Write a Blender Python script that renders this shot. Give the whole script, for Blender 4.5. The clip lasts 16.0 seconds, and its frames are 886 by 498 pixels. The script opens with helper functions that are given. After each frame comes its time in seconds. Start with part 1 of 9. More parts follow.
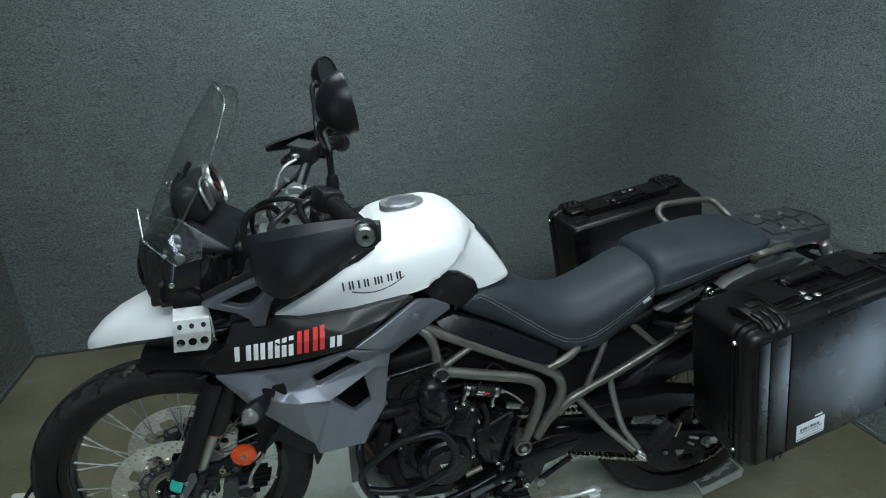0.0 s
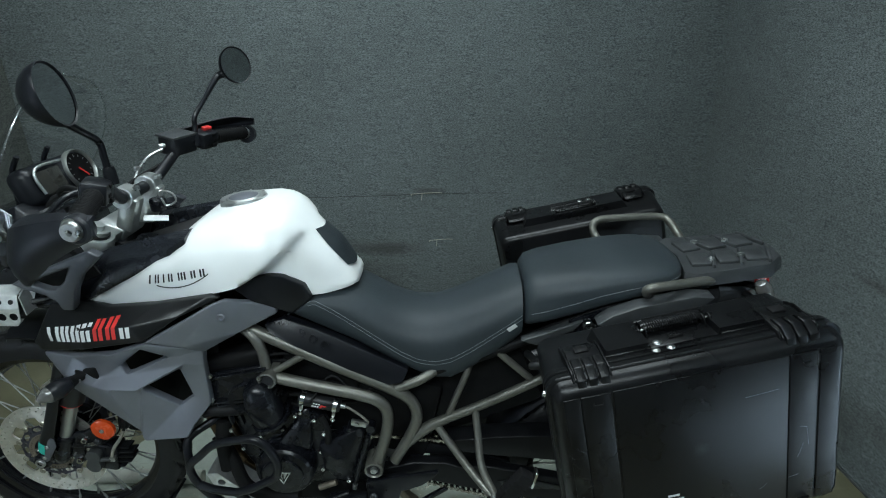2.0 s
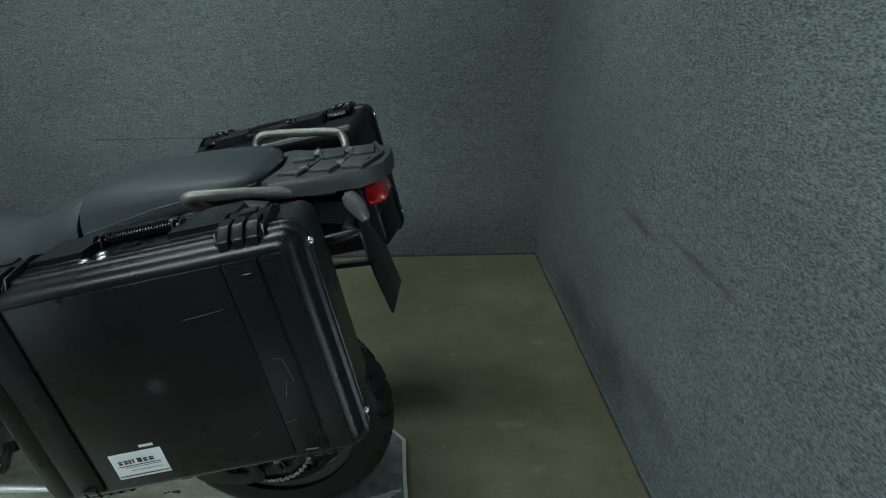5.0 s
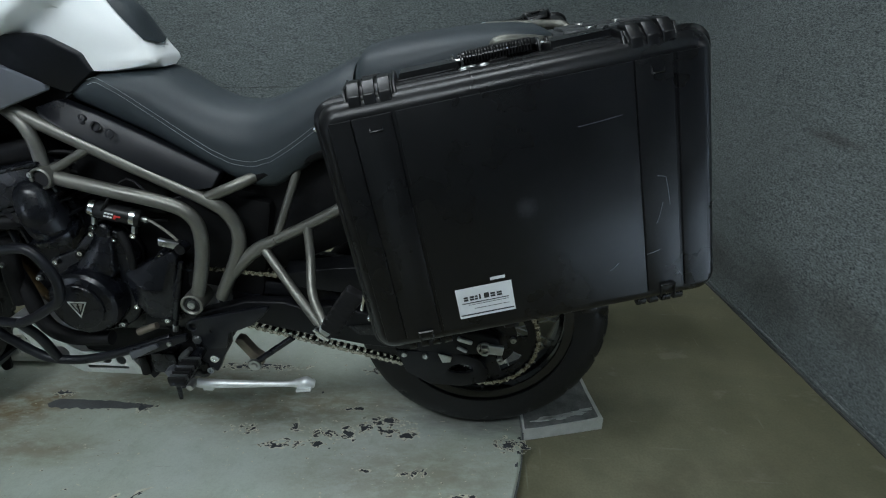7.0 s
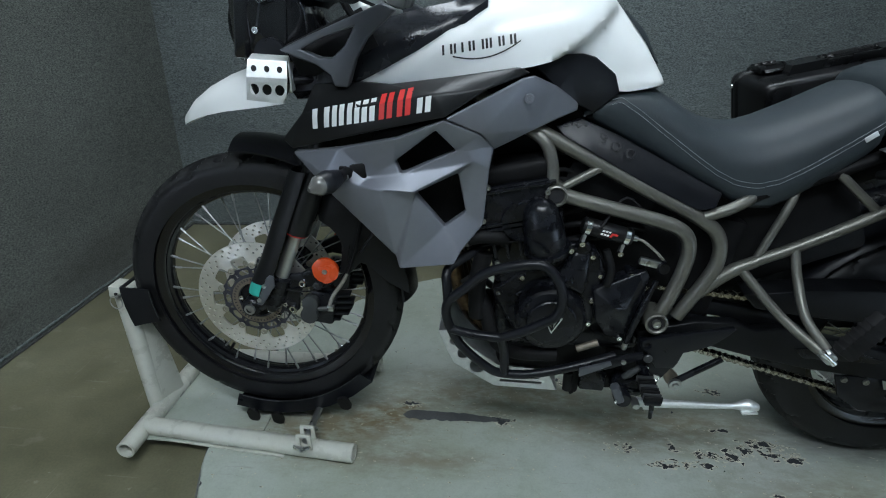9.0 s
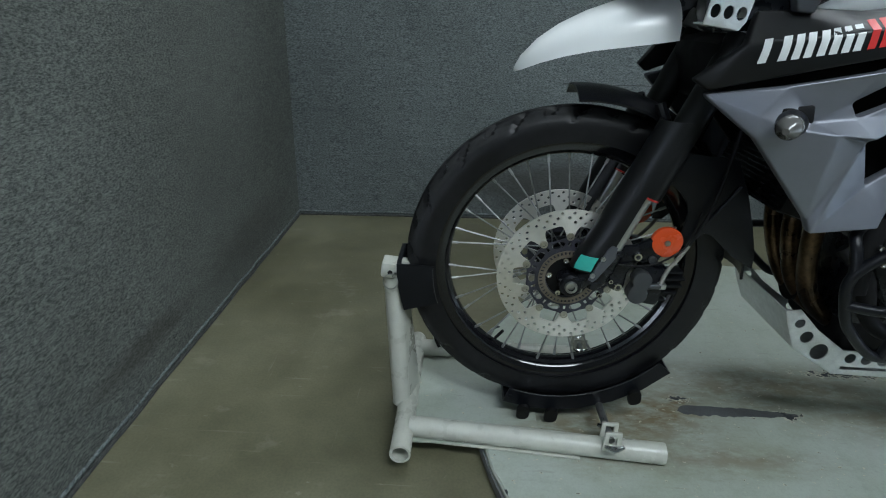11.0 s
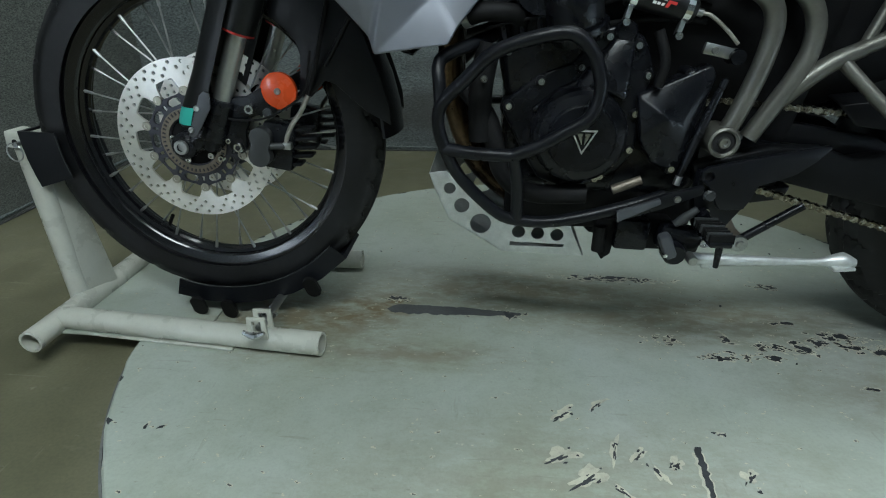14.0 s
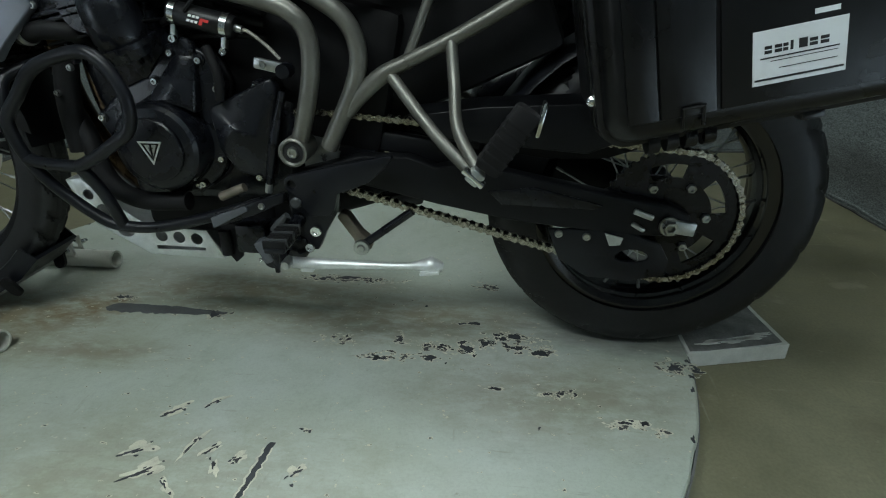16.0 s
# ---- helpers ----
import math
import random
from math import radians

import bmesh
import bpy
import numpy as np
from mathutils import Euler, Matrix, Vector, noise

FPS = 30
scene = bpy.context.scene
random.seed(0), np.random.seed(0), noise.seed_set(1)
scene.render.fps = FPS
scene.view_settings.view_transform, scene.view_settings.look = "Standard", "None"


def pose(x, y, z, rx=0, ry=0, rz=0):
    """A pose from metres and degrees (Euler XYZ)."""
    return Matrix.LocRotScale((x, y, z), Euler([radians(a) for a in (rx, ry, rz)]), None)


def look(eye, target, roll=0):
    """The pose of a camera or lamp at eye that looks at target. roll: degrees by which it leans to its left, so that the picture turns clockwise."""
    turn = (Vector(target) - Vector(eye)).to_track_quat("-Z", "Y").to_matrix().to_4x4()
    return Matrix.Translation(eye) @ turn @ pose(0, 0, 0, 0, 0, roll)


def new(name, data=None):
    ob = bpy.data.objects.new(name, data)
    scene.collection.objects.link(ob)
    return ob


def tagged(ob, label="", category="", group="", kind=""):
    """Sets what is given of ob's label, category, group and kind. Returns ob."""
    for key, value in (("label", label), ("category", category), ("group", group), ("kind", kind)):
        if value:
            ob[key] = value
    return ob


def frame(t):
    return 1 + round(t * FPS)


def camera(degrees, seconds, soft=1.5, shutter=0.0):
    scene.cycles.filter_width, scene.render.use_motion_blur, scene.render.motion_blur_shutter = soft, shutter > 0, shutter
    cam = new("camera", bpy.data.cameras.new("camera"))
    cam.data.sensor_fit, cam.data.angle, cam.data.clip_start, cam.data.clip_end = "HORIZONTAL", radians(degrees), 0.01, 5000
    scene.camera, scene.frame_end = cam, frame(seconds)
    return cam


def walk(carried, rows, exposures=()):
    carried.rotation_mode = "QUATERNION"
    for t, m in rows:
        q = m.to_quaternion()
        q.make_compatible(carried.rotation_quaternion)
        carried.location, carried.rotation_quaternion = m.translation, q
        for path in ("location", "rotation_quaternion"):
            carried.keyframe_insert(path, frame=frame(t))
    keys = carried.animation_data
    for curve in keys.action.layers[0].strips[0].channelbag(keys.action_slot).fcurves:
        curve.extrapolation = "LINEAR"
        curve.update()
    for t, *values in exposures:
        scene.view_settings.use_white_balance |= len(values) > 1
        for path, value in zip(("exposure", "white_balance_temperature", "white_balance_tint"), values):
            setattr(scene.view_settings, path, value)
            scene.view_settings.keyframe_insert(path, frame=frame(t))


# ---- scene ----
cam = camera(77.9, 16.0, soft=1.1)
# seconds, stops, kelvin, tint of the white balance
EXPOSURES = [(0, 0.0, 6120, 10), (4.2, 0.0, 6200, 6), (6.3, 0.0, 6300, 10), (7, 0.0, 6240, 14), (8.5, 0.1, 6080, 14), (10.2, 0.1, 6070, 15), (12.3, 0.08, 6270, 9), (14, 0.12, 6280, 9), (15, 0.1, 6330, 8), (16, 0.07, 6440, 8)]
PATH = [
    (0, (-0.342, -1.264, 1.555), (0.071, 0.538, 0.793), 0.4),
    (0.5, (-0.168, -1.328, 1.549), (0.065, 0.508, 0.789), 0.1),
    (1, (-0.016, -1.332, 1.561), (0.094, 0.509, 0.787), -0.0),
    (1.5, (0.175, -1.269, 1.554), (0.197, 0.571, 0.771), -0.2),
    (2, (0.356, -1.217, 1.546), (0.299, 0.620, 0.757), -0.5),
    (2.5, (0.556, -1.205, 1.520), (0.459, 0.629, 0.728), -0.7),
    (3, (0.755, -1.187, 1.513), (0.635, 0.638, 0.705), -0.9),
    (3.5, (0.942, -1.119, 1.509), (0.808, 0.690, 0.665), -1.0),
    (4, (1.123, -1.066, 1.485), (0.999, 0.734, 0.621), -1.1),
    (4.2, (1.179, -1.057, 1.467), (1.067, 0.741, 0.599), -1.0),
    (4.62, (1.253, -1.038, 1.417), (1.153, 0.757, 0.541), -1.0),
    (5.04, (1.258, -1.036, 1.327), (1.169, 0.757, 0.447), -0.9),
    (5.46, (1.207, -1.047, 1.224), (1.128, 0.747, 0.346), -0.8),
    (5.88, (1.114, -1.067, 1.139), (1.041, 0.729, 0.264), -0.6),
    (6.3, (0.992, -1.091, 1.098), (0.920, 0.709, 0.230), -0.5),
    (6.5, (0.909, -1.106, 1.084), (0.842, 0.697, 0.220), -0.4),
    (7, (0.717, -1.141, 1.080), (0.641, 0.666, 0.227), -0.2),
    (7.5, (0.495, -1.133, 1.080), (0.384, 0.671, 0.223), -0.3),
    (8, (0.239, -1.134, 1.081), (0.115, 0.672, 0.230), -0.0),
    (8.5, (0.002, -1.160, 1.086), (-0.148, 0.651, 0.249), 0.0),
    (9, (-0.228, -1.192, 1.096), (-0.378, 0.628, 0.278), 0.3),
    (9.5, (-0.464, -1.183, 1.078), (-0.594, 0.646, 0.279), 0.6),
    (10, (-0.697, -1.155, 1.071), (-0.798, 0.679, 0.278), 1.0),
    (10.2, (-0.781, -1.156, 1.059), (-0.870, 0.680, 0.272), 1.2),
    (10.62, (-0.918, -1.140, 1.018), (-0.986, 0.698, 0.234), 1.5),
    (11.04, (-1.017, -1.119, 0.932), (-1.063, 0.719, 0.146), 1.8),
    (11.46, (-1.063, -1.096, 0.830), (-1.094, 0.740, 0.040), 1.9),
    (11.88, (-1.045, -1.076, 0.740), (-1.073, 0.758, -0.056), 1.9),
    (12.3, (-0.949, -1.060, 0.691), (-0.992, 0.771, -0.110), 1.7),
    (12.5, (-0.869, -1.059, 0.673), (-0.928, 0.774, -0.124), 1.4),
    (13, (-0.658, -1.035, 0.651), (-0.756, 0.791, -0.159), 0.9),
    (13.5, (-0.459, -1.034, 0.661), (-0.581, 0.774, -0.184), 0.6),
    (14, (-0.228, -1.040, 0.691), (-0.371, 0.764, -0.160), 0.2),
    (14.5, (-0.012, -1.029, 0.684), (-0.165, 0.778, -0.159), 0.0),
    (15, (0.168, -1.022, 0.689), (-0.006, 0.780, -0.162), -0.3),
    (15.5, (0.316, -1.021, 0.712), (0.127, 0.772, -0.153), -0.4),
    (16, (0.480, -1.004, 0.726), (0.283, 0.784, -0.149), -0.5),
]
walk(cam, [(t, look(eye, target, roll)) for t, eye, target, roll in PATH], EXPOSURES)

# ---------------------------------------------------------------- light
world = bpy.data.worlds.new("world")
scene.world = world
world.use_nodes = True
world.node_tree.nodes["Background"].inputs["Color"].default_value = (0.55, 0.62, 0.66, 1)
world.node_tree.nodes["Background"].inputs["Strength"].default_value = 0.05

CEILING = 2.75


def area_lamp(name, at, target, sx, sy, watts, colour):
    data = bpy.data.lights.new(name, "AREA")
    data.shape, data.size, data.size_y, data.energy, data.color = "RECTANGLE", sx, sy, watts, colour
    lamp = new(name, data)
    lamp.matrix_world = look(at, target)
    return lamp


LAMPS = [(-0.52, -1.85, 27), (0.42, -1.85, 21), (-0.50, 0.35, 12.0), (0.40, 0.35, 9.5)]
for lx, ly, watts in LAMPS:
    area_lamp("tube_light", (lx, ly, CEILING - 0.09), (lx, ly + 0.001, 0), 1.0, 0.6, watts, (0.90, 1.0, 1.0))
# brighter unseen louvred lamp beyond the bay, added for the near case's sheen
shop = area_lamp("sheen_light", (3.3, -1.5, CEILING - 0.09), (3.3, -1.499, 0), 1.0, 0.6, 92, (0.82, 0.93, 1.0))
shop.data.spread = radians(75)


# ---------------------------------------------------------------- materials
def shader(name):
    m = bpy.data.materials.new(name)
    m.use_nodes = True
    nt = m.node_tree
    return m, nt, nt.nodes["Principled BSDF"]


def node(nt, kind, **vals):
    n = nt.nodes.new(kind)
    for k, v in vals.items():
        if k in n.inputs:
            n.inputs[k].default_value = v
    return n


def link(nt, a, b):
    nt.links.new(a, b)


def coords(nt, scale=(1, 1, 1)):
    tc = nt.nodes.new("ShaderNodeTexCoord")
    mp = nt.nodes.new("ShaderNodeMapping")
    mp.inputs["Scale"].default_value = scale
    link(nt, tc.outputs["Object"], mp.inputs["Vector"])
    return mp.outputs["Vector"]


def ramp(nt, src, stops):
    r = nt.nodes.new("ShaderNodeValToRGB")
    el = r.color_ramp.elements
    while len(el) < len(stops):
        el.new(0.5)
    for e, (p, c) in zip(el, stops):
        e.position, e.color = p, (*c, 1) if len(c) == 3 else c
    link(nt, src, r.inputs["Fac"])
    return r.outputs["Color"]


def mix(nt, fac, a, b, mode="MIX"):
    m = nt.nodes.new("ShaderNodeMix")
    m.data_type, m.blend_type = "RGBA", mode
    for sock, val in ((m.inputs[0], fac), (m.inputs[6], a), (m.inputs[7], b)):
        if isinstance(val, (int, float)):
            sock.default_value = val
        elif isinstance(val, tuple):
            sock.default_value = (*val, 1)
        else:
            link(nt, val, sock)
    return m.outputs[2]


def noise_of(nt, vec, scale, detail=4.0, rough=0.55):
    n = node(nt, "ShaderNodeTexNoise", Scale=scale, Detail=detail, Roughness=rough)
    link(nt, vec, n.inputs["Vector"])
    return n.outputs["Fac"]


def bump(nt, bsdf, height, strength, dist):
    b = node(nt, "ShaderNodeBump", Strength=strength, Distance=dist)
    link(nt, height, b.inputs["Height"])
    link(nt, b.outputs["Normal"], bsdf.inputs["Normal"])


def plain(name, colour, rough, metal=0.0, var=0.12, scale=14.0, grain=0.0, gscale=900.0, coat=0.0, rvar=0.08, spec=0.5):
    """Paint, plastic, rubber or metal with mottling, worn gloss and, with grain, a moulded relief."""
    m, nt, b = shader(name)
    v = coords(nt)
    n1, n2 = noise_of(nt, v, scale), noise_of(nt, v, scale * 9, 3)
    lo = tuple(c * (1 - var) for c in colour)
    hi = tuple(min(1, c * (1 + var)) for c in colour)
    c1 = ramp(nt, n1, [(0.3, lo), (0.7, hi)])
    c2 = ramp(nt, n2, [(0.35, (1 - var, 1 - var, 1 - var)), (0.65, (1, 1, 1))])
    link(nt, mix(nt, 0.6, c1, c2, "MULTIPLY"), b.inputs["Base Color"])
    r = ramp(nt, n1, [(0.25, (max(0, rough - rvar),) * 3), (0.75, (min(1, rough + rvar),) * 3)])
    link(nt, r, b.inputs["Roughness"])
    b.inputs["Metallic"].default_value = metal
    b.inputs["Specular IOR Level"].default_value = spec
    b.inputs["Coat Weight"].default_value = coat
    b.inputs["Coat Roughness"].default_value = 0.06
    if grain:
        bump(nt, b, noise_of(nt, v, gscale, 2), grain, 0.0006)
    return m


def smudge(nt, centre, radii, warp=0.5, inner=0.35, outer=1.05, scale=3.0, seed=0.0):
    """A mask, 1 inside a ragged ellipsoid round centre, fading to 0 at its rim."""
    tc = nt.nodes.new("ShaderNodeTexCoord")
    mp = nt.nodes.new("ShaderNodeMapping")
    mp.inputs["Scale"].default_value = [1 / r for r in radii]
    mp.inputs["Location"].default_value = [-c / r for c, r in zip(centre, radii)]
    link(nt, tc.outputs["Object"], mp.inputs["Vector"])
    n = node(nt, "ShaderNodeTexNoise", Scale=scale, Detail=5.0, Roughness=0.65)
    link(nt, mp.outputs["Vector"], n.inputs["Vector"])
    ln = nt.nodes.new("ShaderNodeVectorMath")
    ln.operation = "LENGTH"
    link(nt, mp.outputs["Vector"], ln.inputs[0])
    ma = nt.nodes.new("ShaderNodeMath")
    ma.operation, ma.inputs[1].default_value = "MULTIPLY_ADD", warp * 2
    link(nt, n.outputs["Fac"], ma.inputs[0])
    link(nt, ln.outputs["Value"], ma.inputs[2])
    lo, hi = inner + warp, outer + warp
    mr = nt.nodes.new("ShaderNodeMapRange")
    mr.inputs["From Min"].default_value, mr.inputs["From Max"].default_value = lo, hi
    mr.inputs["To Min"].default_value, mr.inputs["To Max"].default_value = 1, 0
    link(nt, ma.outputs[0], mr.inputs["Value"])
    return mr.outputs["Result"]


def scaled(nt, value, k):
    m = nt.nodes.new("ShaderNodeMath")
    m.operation, m.inputs[1].default_value = "MULTIPLY", k
    link(nt, value, m.inputs[0])
    return m.outputs[0]


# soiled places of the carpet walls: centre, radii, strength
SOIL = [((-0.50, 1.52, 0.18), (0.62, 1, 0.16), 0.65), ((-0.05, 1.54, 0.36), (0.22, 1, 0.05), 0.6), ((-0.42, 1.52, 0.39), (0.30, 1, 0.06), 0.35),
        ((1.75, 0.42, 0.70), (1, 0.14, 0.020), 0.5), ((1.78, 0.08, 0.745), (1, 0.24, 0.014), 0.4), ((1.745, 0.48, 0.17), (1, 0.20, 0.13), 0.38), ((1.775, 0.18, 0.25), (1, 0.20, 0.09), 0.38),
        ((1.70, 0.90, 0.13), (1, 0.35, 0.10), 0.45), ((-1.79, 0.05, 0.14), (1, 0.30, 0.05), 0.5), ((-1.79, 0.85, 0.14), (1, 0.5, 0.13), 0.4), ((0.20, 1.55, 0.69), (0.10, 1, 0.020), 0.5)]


def carpet_material(name="wall_carpet", tint=(1.0, 1.0, 1.0)):
    m, nt, b = shader(name)
    fine = noise_of(nt, coords(nt, (112, 112, 310)), 1.0, 3, 0.7)
    mid = noise_of(nt, coords(nt, (14, 14, 120)), 1.0, 3, 0.6)
    big = noise_of(nt, coords(nt, (1.1, 1.1, 1.6)), 1.0, 5, 0.6)
    base = ramp(nt, fine, [(0.36, (0.070, 0.082, 0.082)), (0.64, (0.228, 0.256, 0.254))])
    stain = ramp(nt, big, [(0.33, (0.82, 0.82, 0.82)), (0.60, (1.0, 1.0, 1.0))])
    tone = ramp(nt, mid, [(0.3, (0.84, 0.84, 0.84)), (0.7, (1.08, 1.08, 1.08))])
    c = mix(nt, 1.0, mix(nt, 1.0, base, tone, "MULTIPLY"), stain, "MULTIPLY")
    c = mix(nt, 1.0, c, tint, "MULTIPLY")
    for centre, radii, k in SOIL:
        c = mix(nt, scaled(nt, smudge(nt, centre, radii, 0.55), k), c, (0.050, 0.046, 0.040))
    link(nt, c, b.inputs["Base Color"])
    b.inputs["Roughness"].default_value = 0.95
    b.inputs["Specular IOR Level"].default_value = 0.15
    bump(nt, b, fine, 0.7, 0.002)
    return m


def concrete_material():
    m, nt, b = shader("concrete_floor")
    v = coords(nt)
    big, midn, fine = noise_of(nt, v, 1.3, 6, 0.62), noise_of(nt, v, 9, 5), noise_of(nt, v, 160, 3)
    c = ramp(nt, big, [(0.34, (0.122, 0.119, 0.070)), (0.5, (0.164, 0.157, 0.096)), (0.66, (0.216, 0.208, 0.134))])
    c = mix(nt, 0.7, c, ramp(nt, midn, [(0.3, (0.72, 0.72, 0.70)), (0.62, (1.08, 1.08, 1.08))]), "MULTIPLY")
    c = mix(nt, 0.45, c, ramp(nt, fine, [(0.35, (0.7, 0.7, 0.7)), (0.6, (1, 1, 1))]), "MULTIPLY")
    for sc, th, k in (((3, 70, 1), 0.66, 0.20), ((60, 4, 1), 0.67, 0.18), ((6, 9, 1), 0.64, 0.16), ((30, 36, 1), 0.685, 0.25)):
        scr = noise_of(nt, coords(nt, sc), 1.0, 5, 0.6)
        c = mix(nt, ramp(nt, scr, [(th - 0.02, (0, 0, 0)), (th + 0.05, (k, k, k))]), c, (0.44, 0.43, 0.36))
    dirt = noise_of(nt, coords(nt, (2.3, 3.1, 1)), 1.0, 6, 0.7)
    c = mix(nt, ramp(nt, dirt, [(0.56, (0, 0, 0)), (0.70, (0.5, 0.5, 0.5))]), c, (0.115, 0.095, 0.062))
    link(nt, c, b.inputs["Base Color"])
    link(nt, ramp(nt, midn, [(0.3, (0.36,) * 3), (0.7, (0.62,) * 3)]), b.inputs["Roughness"])
    bump(nt, b, fine, 0.05, 0.001)
    return m


# where the deck's paint is chipped: place on plan, radii
CHIPPED_REAR = [((0.149, -0.066), (0.035, 0.020)), ((0.35, -0.071), (0.050, 0.018)), ((0.355, -0.106), (0.030, 0.014)), ((0.419, -0.071), (0.030, 0.022)), ((0.467, -0.046), (0.030, 0.020)), ((0.520, -0.018), (0.055, 0.022)), ((0.524, -0.056), (0.040, 0.018)), ((0.583, -0.066), (0.030, 0.028)),
           ((0.483, -0.189), (0.020, 0.008)), ((0.608, -0.191), (0.040, 0.016)), ((0.714, -0.260), (0.045, 0.014)), ((0.769, -0.273), (0.018, 0.014)), ((0.454, 0.188), (0.035, 0.020)), ((0.43, 0.024), (0.030, 0.008)), ((0.838, -0.095), (0.05, 0.03)), ((0.272, -0.111), (0.06, 0.016))]
CHIPPED_FRONT = [((-0.15, 0.012), (0.035, 0.024)), ((0.10, 0.20), (0.14, 0.018)), ((-0.415, 0.058), (0.035, 0.014)), ((0.246, -0.116), (0.040, 0.010)), ((0.281, -0.047), (0.014, 0.018))]
CHIPPED = CHIPPED_REAR + CHIPPED_FRONT
# brown stains of the deck: place on plan, radii, strength
STAINED = [((-0.50, -0.01), (0.17, 0.12), 0.95), ((-0.43, 0.03), (0.10, 0.08), 0.95), ((-0.62, -0.06), (0.30, 0.15), 0.8), ((-0.15, 0.12), (0.50, 0.13), 0.7), ((0.25, 0.03), (0.50, 0.13), 0.65), ((-0.38, -0.15), (0.25, 0.06), 0.6), ((-0.05, -0.45), (0.50, 0.18), 0.35), ((0.60, -0.20), (0.35, 0.14), 0.45), ((-0.30, -0.55), (0.40, 0.10), 0.35)]


def biggest(nt, masks):
    out = masks[0]
    for q in masks[1:]:
        m = nt.nodes.new("ShaderNodeMath")
        m.operation = "MAXIMUM"
        link(nt, out, m.inputs[0])
        link(nt, q, m.inputs[1])
        out = m.outputs[0]
    return out


def plus(nt, a, b, k):
    """a + k * b"""
    m = nt.nodes.new("ShaderNodeMath")
    m.operation, m.inputs[1].default_value = "MULTIPLY_ADD", k
    link(nt, b, m.inputs[0])
    link(nt, a, m.inputs[2])
    return m.outputs[0]


def deck_material():
    """Pale green-grey floor paint, scuffed, stained brown and chipped through to dark boards."""
    m, nt, b = shader("deck_paint")
    v = coords(nt)
    dx, dy = 0.033, -0.031
    big, midn, fine = noise_of(nt, v, 2.6, 6, 0.65), noise_of(nt, v, 19, 6, 0.68), noise_of(nt, v, 190, 3, 0.7)
    c = ramp(nt, big, [(0.34, (0.362, 0.396, 0.326)), (0.5, (0.408, 0.450, 0.390)), (0.66, (0.440, 0.480, 0.436))])
    c = mix(nt, 0.42, c, ramp(nt, midn, [(0.32, (0.72, 0.71, 0.66)), (0.5, (0.97, 0.97, 0.96)), (0.7, (1.04, 1.04, 1.04))]), "MULTIPLY")
    c = mix(nt, 0.28, c, ramp(nt, fine, [(0.34, (0.74, 0.74, 0.72)), (0.55, (1.02, 1.02, 1.02))]), "MULTIPLY")
    masks = [scaled(nt, smudge(nt, (x + dx, y + dy, 0.04), (rx, ry, 1), 0.5, 0.25, 1.15, 2.0), k) for (x, y), (rx, ry), k in STAINED]
    stain = nt.nodes.new("ShaderNodeMath")
    stain.operation = "MULTIPLY"
    link(nt, biggest(nt, masks), stain.inputs[0])
    link(nt, ramp(nt, noise_of(nt, coords(nt, (16, 34, 1)), 1.0, 6, 0.7), [(0.36, (0.25,) * 3), (0.56, (1,) * 3)]), stain.inputs[1])
    c = mix(nt, stain.outputs[0], c, (0.175, 0.130, 0.062))
    for sc, th, k in (((7, 60, 1), 0.645, 0.30), ((50, 8, 1), 0.66, 0.22), ((46, 60, 1), 0.675, 0.50), ((110, 130, 1), 0.69, 0.55)):
        scuff = noise_of(nt, coords(nt, sc), 1.0, 5, 0.62)
        c = mix(nt, ramp(nt, scuff, [(th - 0.01, (0, 0, 0)), (th + 0.05, (k, k, k))]), c, (0.20, 0.185, 0.14))
    # darker patch of deck under the rear tyre
    under_tyre = smudge(nt, (0.80 + dx, 0.0 + dy, 0.04), (0.30, 0.085, 1), 0.6, 0.2, 1.0, 3.0)
    c = mix(nt, scaled(nt, under_tyre, 0.75), c, (0.09, 0.09, 0.085))
    # chips: an old beige coat at their rims, dark board inside
    where = biggest(nt, [smudge(nt, (x + dx, y + dy, 0.04), (rx, ry, 1), 0.30, 0.35, 1.25, 2.0) for (x, y), (rx, ry) in CHIPPED])
    grain = plus(nt, noise_of(nt, coords(nt, (52, 78, 1)), 1.0, 4, 0.55), where, 0.20)
    c = mix(nt, ramp(nt, grain, [(0.665, (0, 0, 0)), (0.672, (0.95, 0.95, 0.95))]), c, (0.56, 0.53, 0.40))
    inner = plus(nt, grain, noise_of(nt, coords(nt, (120, 150, 1)), 1.0, 3), 0.10)
    hole = ramp(nt, inner, [(0.755, (0, 0, 0)), (0.762, (1, 1, 1))])
    c = mix(nt, hole, c, (0.060, 0.062, 0.060))
    link(nt, c, b.inputs["Base Color"])
    link(nt, ramp(nt, midn, [(0.3, (0.36,) * 3), (0.7, (0.56,) * 3)]), b.inputs["Roughness"])
    bump(nt, b, midn, 0.2, 0.0015)
    return m


